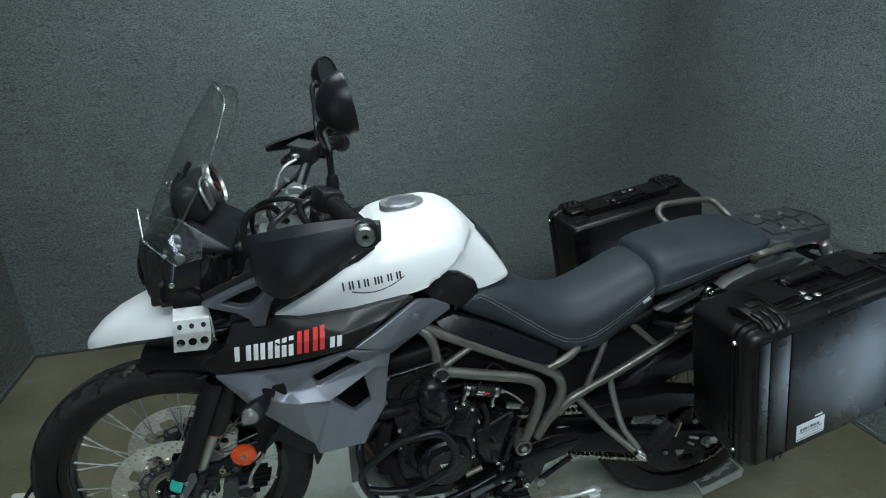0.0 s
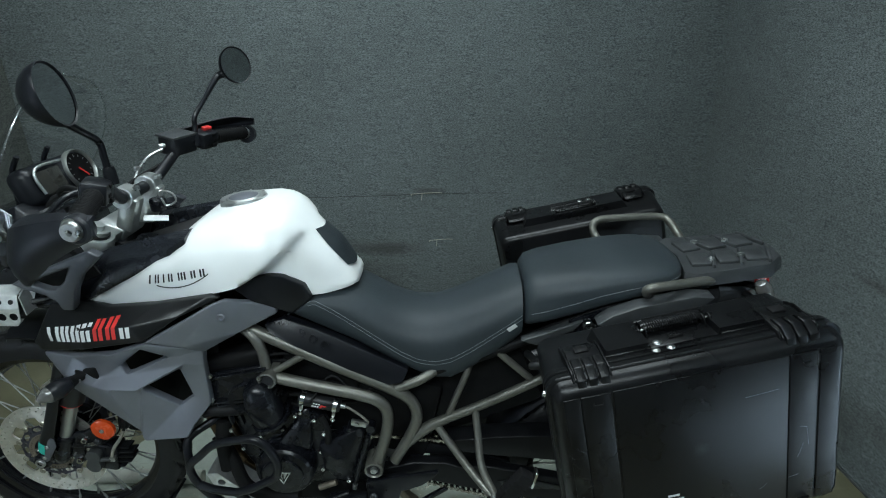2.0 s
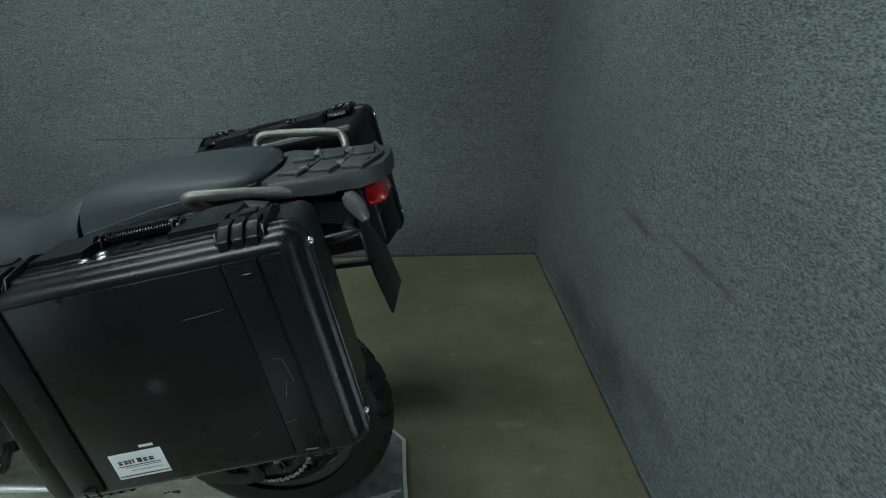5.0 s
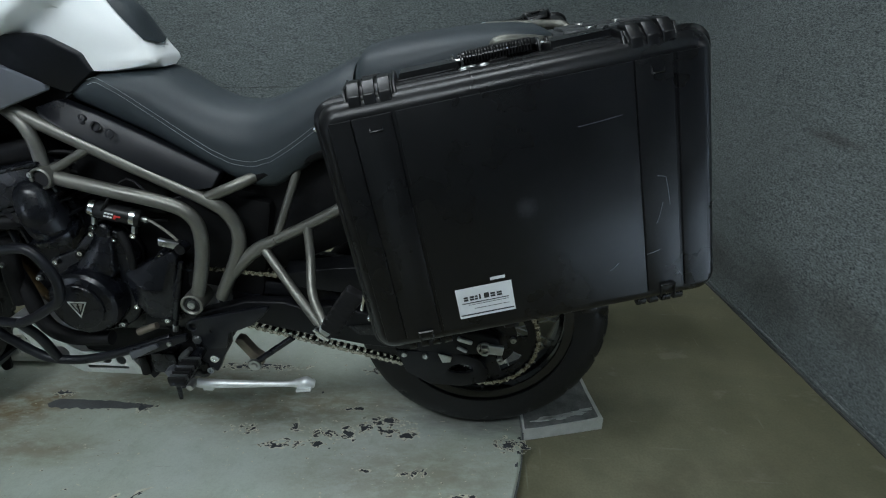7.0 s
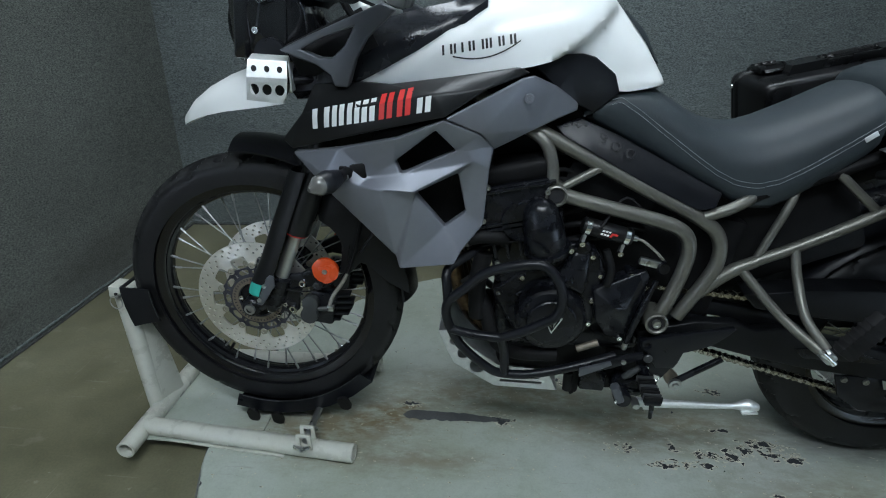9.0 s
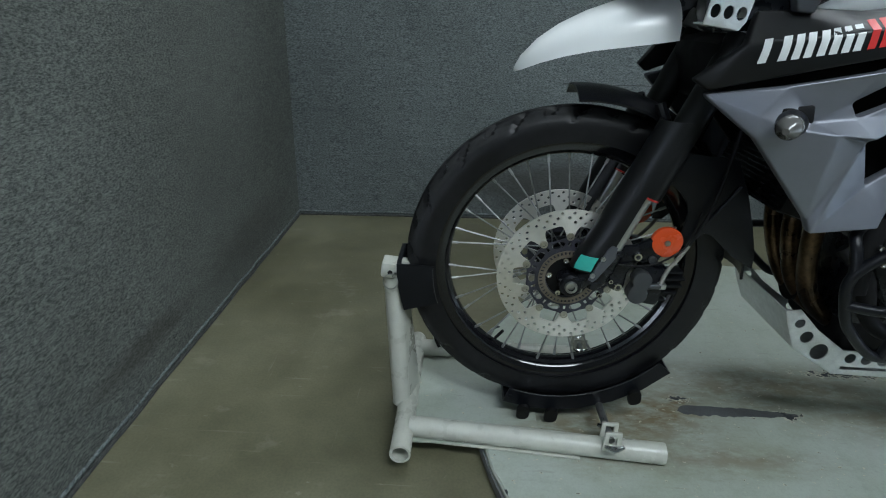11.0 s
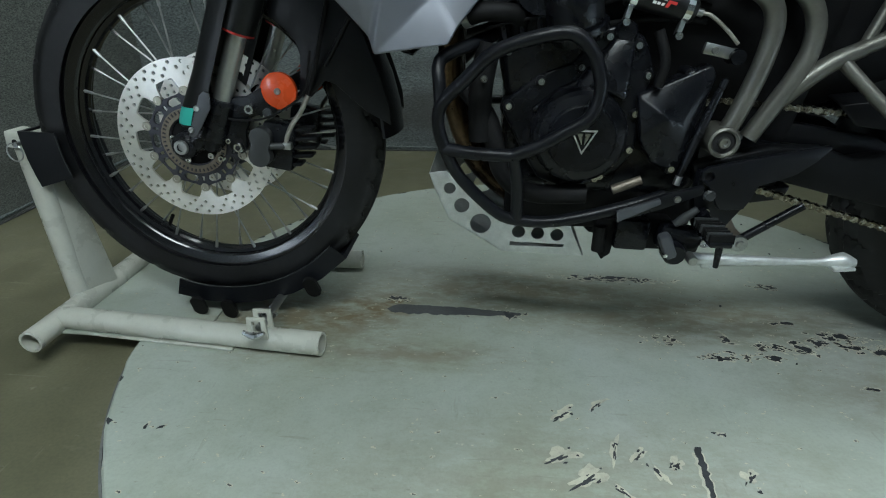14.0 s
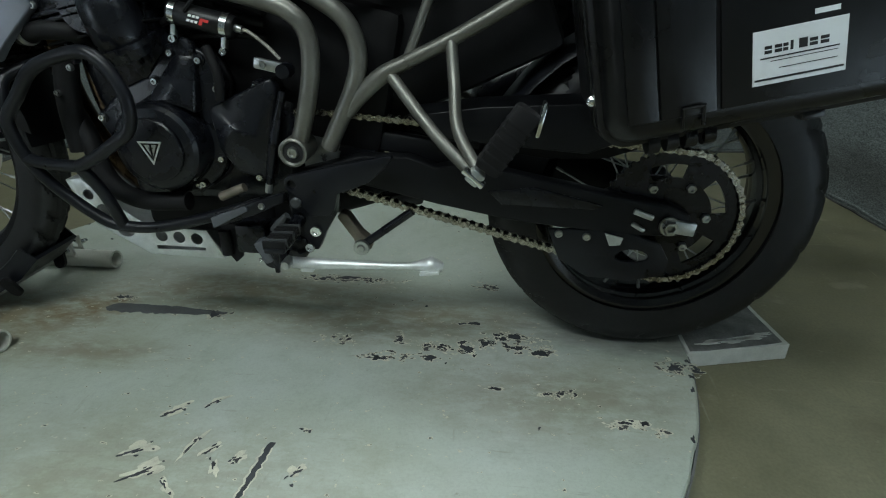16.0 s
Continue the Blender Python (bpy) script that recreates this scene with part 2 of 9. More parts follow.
def glass_material(name, tint=(0.985, 0.992, 0.992), rough=0.02, gloss=0.025):
    m, nt, b = shader(name)
    out = nt.nodes["Material Output"]
    tr = node(nt, "ShaderNodeBsdfTransparent", Color=(*tint, 1))
    gl = node(nt, "ShaderNodeBsdfGlossy", Roughness=rough)
    lw = node(nt, "ShaderNodeLayerWeight", Blend=0.5)
    pw = nt.nodes.new("ShaderNodeMath")
    pw.operation, pw.inputs[1].default_value = "POWER", 4.0
    link(nt, lw.outputs["Facing"], pw.inputs[0])
    fr = nt.nodes.new("ShaderNodeMath")
    fr.operation, fr.inputs[1].default_value, fr.inputs[2].default_value = "MULTIPLY_ADD", 0.55, gloss
    link(nt, pw.outputs[0], fr.inputs[0])
    ms = nt.nodes.new("ShaderNodeMixShader")
    link(nt, fr.outputs[0], ms.inputs[0])
    link(nt, tr.outputs[0], ms.inputs[1])
    link(nt, gl.outputs[0], ms.inputs[2])
    link(nt, ms.outputs[0], out.inputs["Surface"])
    return m


# the same carpet tinted darker and warmer for the whole west wall
M_CARPET_WARM = carpet_material("warm_wall_carpet", (0.84, 0.80, 0.74))
M_CARPET, M_CONCRETE, M_DECK = carpet_material(), concrete_material(), deck_material()
M_CEIL = plain("ceiling_paint", (0.78, 0.80, 0.80), 0.9)
M_PLAINWALL = plain("painted_wall", (0.66, 0.72, 0.78), 0.8)
M_DARKWALL = plain("dark_painted_wall", (0.055, 0.060, 0.065), 0.8)
M_WHITE = plain("white_gloss_paint", (0.86, 0.875, 0.86), 0.30, var=0.02, scale=3, coat=0.25, rvar=0.05)
M_BLACKP = plain("black_satin_plastic", (0.0066, 0.0074, 0.0100), 0.33, var=0.2, grain=0.25, gscale=1400, spec=0.29)
M_BLACKG = plain("black_gloss_paint", (0.008, 0.0085, 0.009), 0.36, var=0.1, coat=0.0, spec=0.32)
M_CASE = plain("black_moulded_resin", (0.0048, 0.005, 0.0056), 0.31, var=0.25, scale=7, grain=0.08, gscale=1100, rvar=0.10, spec=0.34)
M_CASE_WORN = plain("scuffed_black_resin", (0.0048, 0.005, 0.0056), 0.30, var=0.25, scale=7, grain=0.08, gscale=1100, rvar=0.08, spec=0.30)
M_COVER = plain("satin_blue_black_plastic", (0.009, 0.0102, 0.014), 0.38, var=0.15, grain=0.2, gscale=1400, spec=0.40)
M_RUBBER = plain("black_rubber", (0.0065, 0.0065, 0.007), 0.60, var=0.25, scale=20, grain=0.3, gscale=600, spec=0.2)
M_TYRE = plain("tyre_rubber", (0.0085, 0.0088, 0.0100), 0.44, var=0.5, scale=9, grain=0.3, gscale=500, spec=0.36)
M_TREAD = plain("dusty_tread_rubber", (0.030, 0.031, 0.032), 0.72, var=0.4, scale=12, grain=0.4, gscale=400, spec=0.25)
M_RIM = plain("black_anodised_rim", (0.005, 0.005, 0.0065), 0.15, metal=0.0, var=0.1, spec=0.55, coat=0.15)
M_GREY = plain("metallic_grey_plastic", (0.190, 0.199, 0.228), 0.42, metal=0.5, var=0.06, scale=5)
M_FAIRING = plain("smooth_blue_black_plastic", (0.015, 0.017, 0.022), 0.26, var=0.1, grain=0.1, gscale=1400, coat=0.15, spec=0.5)
M_LAMPGLOSS = plain("gloss_black_lamp_plastic", (0.010, 0.0105, 0.012), 0.12, var=0.1, coat=0.3, spec=0.5)
M_INTAKE = plain("dark_grey_satin_plastic", (0.095, 0.101, 0.114), 0.36, metal=0.3, var=0.08, scale=8)
M_FRAME = plain("grey_gold_frame_paint", (0.162, 0.160, 0.140), 0.41, metal=0.62, var=0.12, scale=20)
M_SEAT = plain("seat_vinyl", (0.028, 0.036, 0.041), 0.50, var=0.12, scale=6, grain=0.45, gscale=700, spec=0.32)
M_THREAD = plain("white_thread", (0.30, 0.32, 0.33), 0.8)
M_STEEL = plain("zinc_steel", (0.46, 0.47, 0.46), 0.32, metal=0.95, var=0.2, scale=40)
M_CHROME = plain("bright_steel", (0.72, 0.73, 0.73), 0.16, metal=1.0, var=0.1, scale=30)
M_ALU = plain("cast_aluminium", (0.50, 0.52, 0.51), 0.36, metal=0.85, var=0.15, scale=25)
M_BRUSHED = plain("brushed_aluminium", (0.70, 0.72, 0.71), 0.46, metal=0.7, var=0.12, scale=60)
M_DISC = plain("ground_steel_disc", (0.84, 0.82, 0.77), 0.36, metal=0.86, var=0.05, scale=60, rvar=0.03)
# the grinding marks run round the disc and spread its gloss into a bow tie
_dn = M_DISC.node_tree
_tg = _dn.nodes.new("ShaderNodeTangent")
_tg.direction_type = "RADIAL"
_tg.axis = "Y"
_db = next(n for n in _dn.nodes if n.type == "BSDF_PRINCIPLED")
_db.inputs["Anisotropic"].default_value = 0.85
_db.inputs["Anisotropic Rotation"].default_value = 0.25
_dn.links.new(_tg.outputs["Tangent"], _db.inputs["Tangent"])
# pale rubbed places of the near lid: centre and radii on its face, strength
_cn = M_CASE_WORN.node_tree
_cb = next(n for n in _cn.nodes if n.type == "BSDF_PRINCIPLED")
_c0 = _cb.inputs["Base Color"].links[0].from_socket
for _at, _r, _k in (((-0.006, -0.044, 0.002), (0.016, 0.5, 0.016), 0.030), ((0.175, -0.044, -0.03), (0.03, 0.5, 0.07), 0.016), ((0.10, -0.044, -0.10), (0.14, 0.5, 0.06), 0.008), ((-0.19, -0.044, 0.0), (0.02, 0.5, 0.15), 0.010), ((0.225, -0.044, -0.08), (0.02, 0.5, 0.08), 0.012)):
    _c0 = mix(_cn, scaled(_cn, smudge(_cn, _at, _r, 0.6, 0.2, 1.1, 3.0), _k), _c0, (0.62, 0.68, 0.74))
_cn.links.new(_c0, _cb.inputs["Base Color"])
M_STANCHION = plain("worn_fork_chrome", (0.40, 0.41, 0.39), 0.34, metal=0.8, var=0.1, scale=30)
M_CARRIER = plain("dull_carrier_alloy", (0.062, 0.063, 0.080), 0.42, metal=0.5, var=0.2, scale=50)
M_SPOKE = plain("dull_spoke_steel", (0.42, 0.43, 0.42), 0.44, metal=0.85, var=0.25, scale=60)
M_HOSE = plain("dull_braided_hose", (0.30, 0.29, 0.25), 0.45, metal=0.4, var=0.2, scale=80)
M_BUTTON = plain("brassy_button_steel", (0.52, 0.50, 0.42), 0.36, metal=0.9, var=0.2, scale=60)
M_SENSOR = plain("dull_brown_steel", (0.26, 0.225, 0.18), 0.5, metal=0.7, var=0.15, scale=60)
M_RACK = plain("grey_black_plastic", (0.038, 0.041, 0.043), 0.42, var=0.15, scale=30, grain=0.3, gscale=1200)
M_SEAM = plain("soiled_seam_and_gap_shade", (0.055, 0.058, 0.056), 0.95, var=0.4, scale=60)
M_ENGINE = plain("black_engine_paint", (0.0060, 0.0067, 0.0092), 0.27, var=0.3, scale=25, grain=0.25, gscale=500, spec=0.34)
# engine black made darker and duller: shade put into the swingarm and chain guard
M_SWING = plain("shaded_black_casting", (0.0052, 0.0056, 0.0066), 0.40, var=0.25, scale=25, grain=0.2, gscale=500, spec=0.20)
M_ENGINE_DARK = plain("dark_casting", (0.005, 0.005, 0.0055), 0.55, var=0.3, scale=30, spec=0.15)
M_CHAIN = plain("oiled_chain_steel", (0.40, 0.38, 0.33), 0.27, metal=1.0, var=0.35, scale=120)
M_PIPE = plain("heat_tinted_pipe", (0.095, 0.060, 0.032), 0.30, metal=0.85, var=0.7, scale=14)
M_ORANGE = plain("orange_reflector", (0.66, 0.072, 0.012), 0.26, var=0.1, coat=0.4)
M_RED = plain("red_lens", (0.55, 0.012, 0.012), 0.18, var=0.15, coat=0.6)
M_REDP = plain("red_print", (0.60, 0.035, 0.030), 0.4, var=0.08)
M_WHITEP = plain("white_print", (0.74, 0.76, 0.75), 0.4, var=0.06)
M_BLACKPR = plain("black_print", (0.016, 0.016, 0.016), 0.4)
M_TEAL = plain("teal_tape", (0.04, 0.47, 0.38), 0.5, var=0.1)
M_STAND = plain("cream_painted_steel", (0.53, 0.535, 0.47), 0.30, var=0.06, scale=22)
M_BARE = plain("bare_grey_board", (0.150, 0.155, 0.155), 0.62, var=0.25, scale=18)
M_PATCH = plain("bare_dark_board", (0.088, 0.092, 0.094), 0.6, var=0.25, scale=18)
M_SCUFF = plain("scuffed_grey_paint", (0.17, 0.175, 0.165), 0.6, var=0.4, scale=26)
M_BARK = plain("dark_chip", (0.036, 0.040, 0.046), 0.6, var=0.4, scale=60)
M_BEIGE = plain("old_beige_paint", (0.55, 0.54, 0.43), 0.6, var=0.2, scale=40)
M_BOARDEDGE = plain("white_board_edge", (0.60, 0.62, 0.58), 0.6, var=0.12, scale=30)
M_MIRROR = plain("mirror_glass", (0.42, 0.44, 0.45), 0.03, metal=1.0, var=0.02, rvar=0.0)
M_LABEL = plain("silver_label", (0.62, 0.64, 0.64), 0.42, metal=0.15, var=0.05)
# near-black in place of the shade inside holes, hollows and wells
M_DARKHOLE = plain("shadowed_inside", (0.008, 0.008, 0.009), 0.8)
M_SMOKE = plain("dark_smoked_lens", (0.035, 0.034, 0.030), 0.18, var=0.15, coat=0.5)
M_AMBER = plain("smoked_indicator_lens", (0.105, 0.103, 0.098), 0.16, var=0.12, coat=0.7)
M_GLASS = glass_material("clear_screen", (0.955, 0.965, 0.968), gloss=0.075)
M_EDGE = glass_material("polished_edge", (0.86, 0.90, 0.90), 0.25, 0.22)
M_LENS = glass_material("smoked_lens", (0.25, 0.26, 0.28), 0.05, 0.05)
M_TUBE, _nt, _b = shader("lamp_diffuser")
_b.inputs["Emission Color"].default_value = (0.92, 1.0, 0.99, 1)
_b.inputs["Emission Strength"].default_value = 3.0
# glow behind an assumed, unseen window, there for the wheel rim's gleam
M_RIMGLEAM, _nt, _b = shader("assumed_daylight")
_b.inputs["Emission Color"].default_value = (0.80, 0.90, 1.0, 1)
_b.inputs["Emission Strength"].default_value = 5.5


# ---------------------------------------------------------------- mesh helpers
def finish(bm, name, material, angle=38):
    bmesh.ops.recalc_face_normals(bm, faces=bm.faces[:])
    me = bpy.data.meshes.new(name)
    bm.to_mesh(me)
    bm.free()
    me.materials.append(material)
    me.shade_smooth()
    me.set_sharp_from_angle(angle=radians(angle))
    return me


def part(name, bm, material, parent, label="", angle=38):
    ob = new(name, finish(bm, name, material, angle))
    ob.parent = parent
    return tagged(ob, label)


def thing(name, label, category, group="", kind="", m=None):
    ob = new(name)
    ob.empty_display_size = 0.05
    if m is not None:
        ob.matrix_world = m
    return tagged(ob, label, category, group, kind)


def group(name, parent, label=""):
    """A part made up of pieces: an Empty that parents them."""
    g = new(name)
    g.parent, g.empty_display_size = parent, 0.03
    return tagged(g, label)


def solid(name, bm, material, label, category, kind="", group="", angle=38):
    return tagged(new(name, finish(bm, name, material, angle)), label, category, group, kind)


def soften(bm, offset, segments=2, angle=30):
    edges = [e for e in bm.edges if len(e.link_faces) == 2 and e.calc_face_angle(0) > radians(angle)]
    if edges:
        bmesh.ops.bevel(bm, geom=edges, offset=offset, segments=segments, profile=0.5, affect="EDGES", clamp_overlap=True)
    return bm


def box(size, at=(0, 0, 0), rot=(0, 0, 0), bevel=0.0, bm=None, segments=2):
    b = bmesh.new()
    bmesh.ops.create_cube(b, size=1)
    bmesh.ops.scale(b, vec=size, verts=b.verts[:])
    if bevel:
        soften(b, bevel, segments)
    b.transform(pose(*at, *rot))
    return join(bm, b)


def join(bm, b):
    """Adds b to bm, or gives b back where there is no bm yet."""
    if bm is None:
        return b
    me = bpy.data.meshes.new("tmp")
    b.to_mesh(me)
    b.free()
    bm.from_mesh(me)
    bpy.data.meshes.remove(me)
    return bm


def smooth_line(pts, sub=6):
    """A Catmull-Rom line through the points."""
    p = [Vector(q) for q in pts]
    if len(p) < 3 or sub < 2:
        return p
    ext = [2 * p[0] - p[1], *p, 2 * p[-1] - p[-2]]
    out = []
    for a, b, c, d in zip(ext, ext[1:], ext[2:], ext[3:]):
        for k in range(sub):
            t = k / sub
            out.append(0.5 * (2 * b + (c - a) * t + (2 * a - 5 * b + 4 * c - d) * t**2 + (3 * b - a - 3 * c + d) * t**3))
    return out + [p[-1]]


def tube(pts, r, n=12, sub=6, bm=None, inner=0.0):
    """A round tube along a smooth line; r: one radius, or one for each point. inner: the bore of an open end."""
    bm = bm or bmesh.new()
    line = smooth_line(pts, sub)
    radii = [r] * len(line) if isinstance(r, (int, float)) else [float(q) for q in np.interp(np.linspace(0, len(r) - 1, len(line)), range(len(r)), r)]
    tangent = (line[1] - line[0]).normalized()
    side = tangent.orthogonal().normalized()
    rings = []
    for i, p in enumerate(line):
        t = (line[min(i + 1, len(line) - 1)] - line[max(i - 1, 0)]).normalized()
        side = (side - t * side.dot(t)).normalized()
        up = t.cross(side)
        rings.append([bm.verts.new(p + radii[i] * (math.cos(2 * math.pi * k / n) * side + math.sin(2 * math.pi * k / n) * up)) for k in range(n)])
    for a, b in zip(rings, rings[1:]):
        for k in range(n):
            bm.faces.new((a[k], a[(k + 1) % n], b[(k + 1) % n], b[k]))
    for ring, at, way in ((rings[0], line[0], line[1] - line[0]), (rings[-1], line[-1], line[-2] - line[-1])):
        if inner:
            way = way.normalized()
            lip = [bm.verts.new(at + (v.co - at) * inner) for v in ring]
            deep = [bm.verts.new(v.co + way * 0.05) for v in lip]
            for k in range(n):
                bm.faces.new((ring[k], ring[(k + 1) % n], lip[(k + 1) % n], lip[k]))
                bm.faces.new((lip[k], lip[(k + 1) % n], deep[(k + 1) % n], deep[k]))
            bm.faces.new(deep)
        else:
            bm.faces.new(ring)
    return bm


def loft(rings, closed=True, caps=True, bm=None):
    bm = bm or bmesh.new()
    vs = [[bm.verts.new(p) for p in ring] for ring in rings]
    n = len(vs[0])
    for a, b in zip(vs, vs[1:]):
        for k in range(n if closed else n - 1):
            bm.faces.new((a[k], a[(k + 1) % n], b[(k + 1) % n], b[k]))
    if caps:
        bm.faces.new(vs[0])
        bm.faces.new(vs[-1])
    return bm


def lathe(profile, at, n=48, axis="Y", bm=None, closed=False):
    """Turns (radius, offset) pairs round an axis through at. closed: the profile is a loop."""
    bm = bm or bmesh.new()
    at = Vector(at)
    rings = []
    for k in range(n):
        a = 2 * math.pi * k / n
        c, s = math.cos(a), math.sin(a)
        ring = []
        for r, o in profile:
            off = {"Y": (r * c, o, r * s), "X": (o, r * c, r * s), "Z": (r * c, r * s, o)}[axis]
            ring.append(bm.verts.new(at + Vector(off)))
        rings.append(ring)
    m = len(profile)
    for i in range(n):
        a, b = rings[i], rings[(i + 1) % n]
        for k in range(m if closed else m - 1):
            q = [a[k], a[(k + 1) % m], b[(k + 1) % m], b[k]]
            bm.faces.new(q)
    bmesh.ops.remove_doubles(bm, verts=bm.verts[:], dist=1e-6)
    return bm


def ring_points(x, z, r, n=12, a0=0.0):
    return [(x + r * math.cos(a0 + 2 * math.pi * k / n), z + r * math.sin(a0 + 2 * math.pi * k / n)) for k in range(n)]


def plate(outline, y0, y1, holes=(), bevel=0.0, bm=None, segments=2):
    """A flat plate in the xz plane between y0 and y1, cut through by holes."""
    b = bmesh.new()
    edges = []
    for loop in (outline, *holes):
        vs = [b.verts.new((x, y0, z)) for x, z in loop]
        edges += [b.edges.new((vs[i], vs[(i + 1) % len(vs)])) for i in range(len(vs))]
    bmesh.ops.triangle_fill(b, edges=edges, use_beauty=True, use_dissolve=False)
    ext = bmesh.ops.extrude_face_region(b, geom=b.faces[:])
    bmesh.ops.translate(b, vec=(0, y1 - y0, 0), verts=[v for v in ext["geom"] if isinstance(v, bmesh.types.BMVert)])
    bmesh.ops.recalc_face_normals(b, faces=b.faces[:])
    if bevel:
        soften(b, bevel, segments, 40)
    return join(bm, b)


def skin(verts, faces, inward, bevel=0.0, bm=None, segments=2, angle=12, sub=0):
    """Facets with a thickness: the sheet of faces is pushed by the vector inward to its back."""
    b = bmesh.new()
    vs = [b.verts.new(v) for v in verts]
    for f in faces:
        b.faces.new([vs[i] for i in f])
    bmesh.ops.recalc_face_normals(b, faces=b.faces[:])
    ext = bmesh.ops.extrude_face_region(b, geom=b.faces[:], use_keep_orig=True)
    bmesh.ops.translate(b, vec=inward, verts=[v for v in ext["geom"] if isinstance(v, bmesh.types.BMVert)])
    bmesh.ops.recalc_face_normals(b, faces=b.faces[:])
    if bevel:
        soften(b, bevel, segments, angle)
    return join(bm, b)


def bolt(at, r=0.006, h=0.004, axis="Y", sign=-1, bm=None, n=14):
    """A round bolt head with a socket."""
    return lathe([(0, h * 0.55 * sign), (r * 0.45, h * 0.55 * sign), (r * 0.5, h * sign), (r * 0.85, h * sign), (r, h * 0.6 * sign), (r, 0), (0, -0.001 * sign)], at, n, axis, bm)


def mirrored(bm):
    """The same shape on the other side of the machine's middle plane."""
    b = bm.copy()
    for v in b.verts:
        v.co.y = 2 * YC - v.co.y
    bmesh.ops.reverse_faces(b, faces=b.faces[:])
    return b


YC = 0.01  # the machine's middle plane

# ---------------------------------------------------------------- the room
FLOOR_T = 0.1


def wall(name, a, b, label, material, z1=CEILING, thick=0.08):
    """An upright slab from a to b on plan; its room face lies on the line a-b, its body on the left of the way from a to b."""
    (ax, ay), (bx, by) = a, b
    d = Vector((bx - ax, by - ay)).normalized()
    n = Vector((-d.y, d.x)) * thick
    bm = bmesh.new()
    base = [(ax, ay), (bx, by), (bx + n.x, by + n.y), (ax + n.x, ay + n.y)]
    loft([[(x, y, 0) for x, y in base], [(x, y, z1) for x, y in base]], bm=bm)
    return solid(name, bm, material, label, "wall", "structure")


NW, NE = (-1.800, 1.448), (1.625, 1.632)
SW, EE = (-1.786, -0.95), (1.85, -0.56)
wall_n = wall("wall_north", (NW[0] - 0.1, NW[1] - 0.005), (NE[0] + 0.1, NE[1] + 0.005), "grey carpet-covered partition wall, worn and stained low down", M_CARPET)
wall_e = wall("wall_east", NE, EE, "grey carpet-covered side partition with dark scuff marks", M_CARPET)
wall_w = wall("wall_west", SW, NW, "darker, warmer grey carpet-covered side partition with soiled patches above concrete floor", M_CARPET_WARM)
# unseen rooms behind the camera, beyond the bay, added for reflections on the bike
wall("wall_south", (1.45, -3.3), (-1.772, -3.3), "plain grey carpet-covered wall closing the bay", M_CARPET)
# kept dark so that low views of the case lid reflect little
wall("wall_added_south", (4.6, -3.3), (1.45, -3.3), "plain unseen wall, kept dark for the case's reflections", M_DARKWALL)
wall("wall_added_east", (4.6, 0.2), (4.6, -3.3), "plain pale unseen wall of the room added beyond the bay", M_PLAINWALL)
wall("wall_added_north", (1.98, 0.2), (4.6, 0.2), "plain pale unseen wall of the room added beyond the bay", M_PLAINWALL)
# opening of the assumed window: x range, height range
WIN = ((-3.35, -2.80), (0.10, 1.40))
wall("wall_added_west", (-3.6, -3.3), (-3.6, -0.95), "plain pale unseen wall of the added window room", M_PLAINWALL)
wall("wall_added_back", (-3.6, -0.95), (-1.87, -0.95), "plain pale unseen wall of the added window room", M_PLAINWALL)
wall("wall_added_front", (WIN[0][0], -3.3), (-3.6, -3.3), "plain pale unseen wall beside the assumed window", M_PLAINWALL)
wall("wall_added_pier", (-1.772, -3.3), (WIN[0][1], -3.3), "plain pale unseen wall beside the assumed window", M_PLAINWALL)
wall("wall_added_sill", (WIN[0][1], -3.3), (WIN[0][0], -3.3), "plain pale unseen wall below the assumed window", M_PLAINWALL, z1=WIN[1][0])
solid("wall_added_lintel", box((WIN[0][1] - WIN[0][0], 0.08, CEILING - WIN[1][1]), (sum(WIN[0]) / 2, -3.34, (CEILING + WIN[1][1]) / 2)), M_PLAINWALL, "plain pale unseen wall above the assumed window", "wall", "structure")
solid("backdrop", box((1.7, 0.02, 2.1), (sum(WIN[0]) / 2, -3.45, 1.0)), M_RIMGLEAM, "pale glow outside an assumed window, added for the rim's gleam", "backdrop", "structure")
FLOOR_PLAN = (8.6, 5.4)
# pale unseen floor, laid where the case lid mirrors it
M_SHEENFLOOR = plain("pale_epoxy_floor", (0.56, 0.63, 0.68), 0.5)
sheen_slab = box((2.95, 2.80, FLOOR_T), (3.375, 0.45, -FLOOR_T / 2))
solid("sheen_floor", box((3.35, 1.45, FLOOR_T), (3.175, -1.675, -FLOOR_T / 2), bm=sheen_slab), M_SHEENFLOOR, "pale blue-grey unseen floor, added for the sheen on the case", "floor", "structure")
bay_slab = box((3.95, 2.80, FLOOR_T), (-0.075, 0.45, -FLOOR_T / 2))
box((1.7, 2.60, FLOOR_T), (-2.90, -2.25, -FLOOR_T / 2), bm=bay_slab)
box((3.35, 1.15, FLOOR_T), (3.175, -2.975, -FLOOR_T / 2), bm=bay_slab)
solid("floor", box((3.55, 2.60, FLOOR_T), (-0.275, -2.25, -FLOOR_T / 2), bm=bay_slab), M_CONCRETE, "olive-grey sealed concrete floor, scuffed and stained", "floor", "structure")
solid("ceiling", box((*FLOOR_PLAN, 0.08), (0.55, -0.85, CEILING + 0.04)), M_CEIL, "plain pale painted ceiling", "ceiling", "structure")

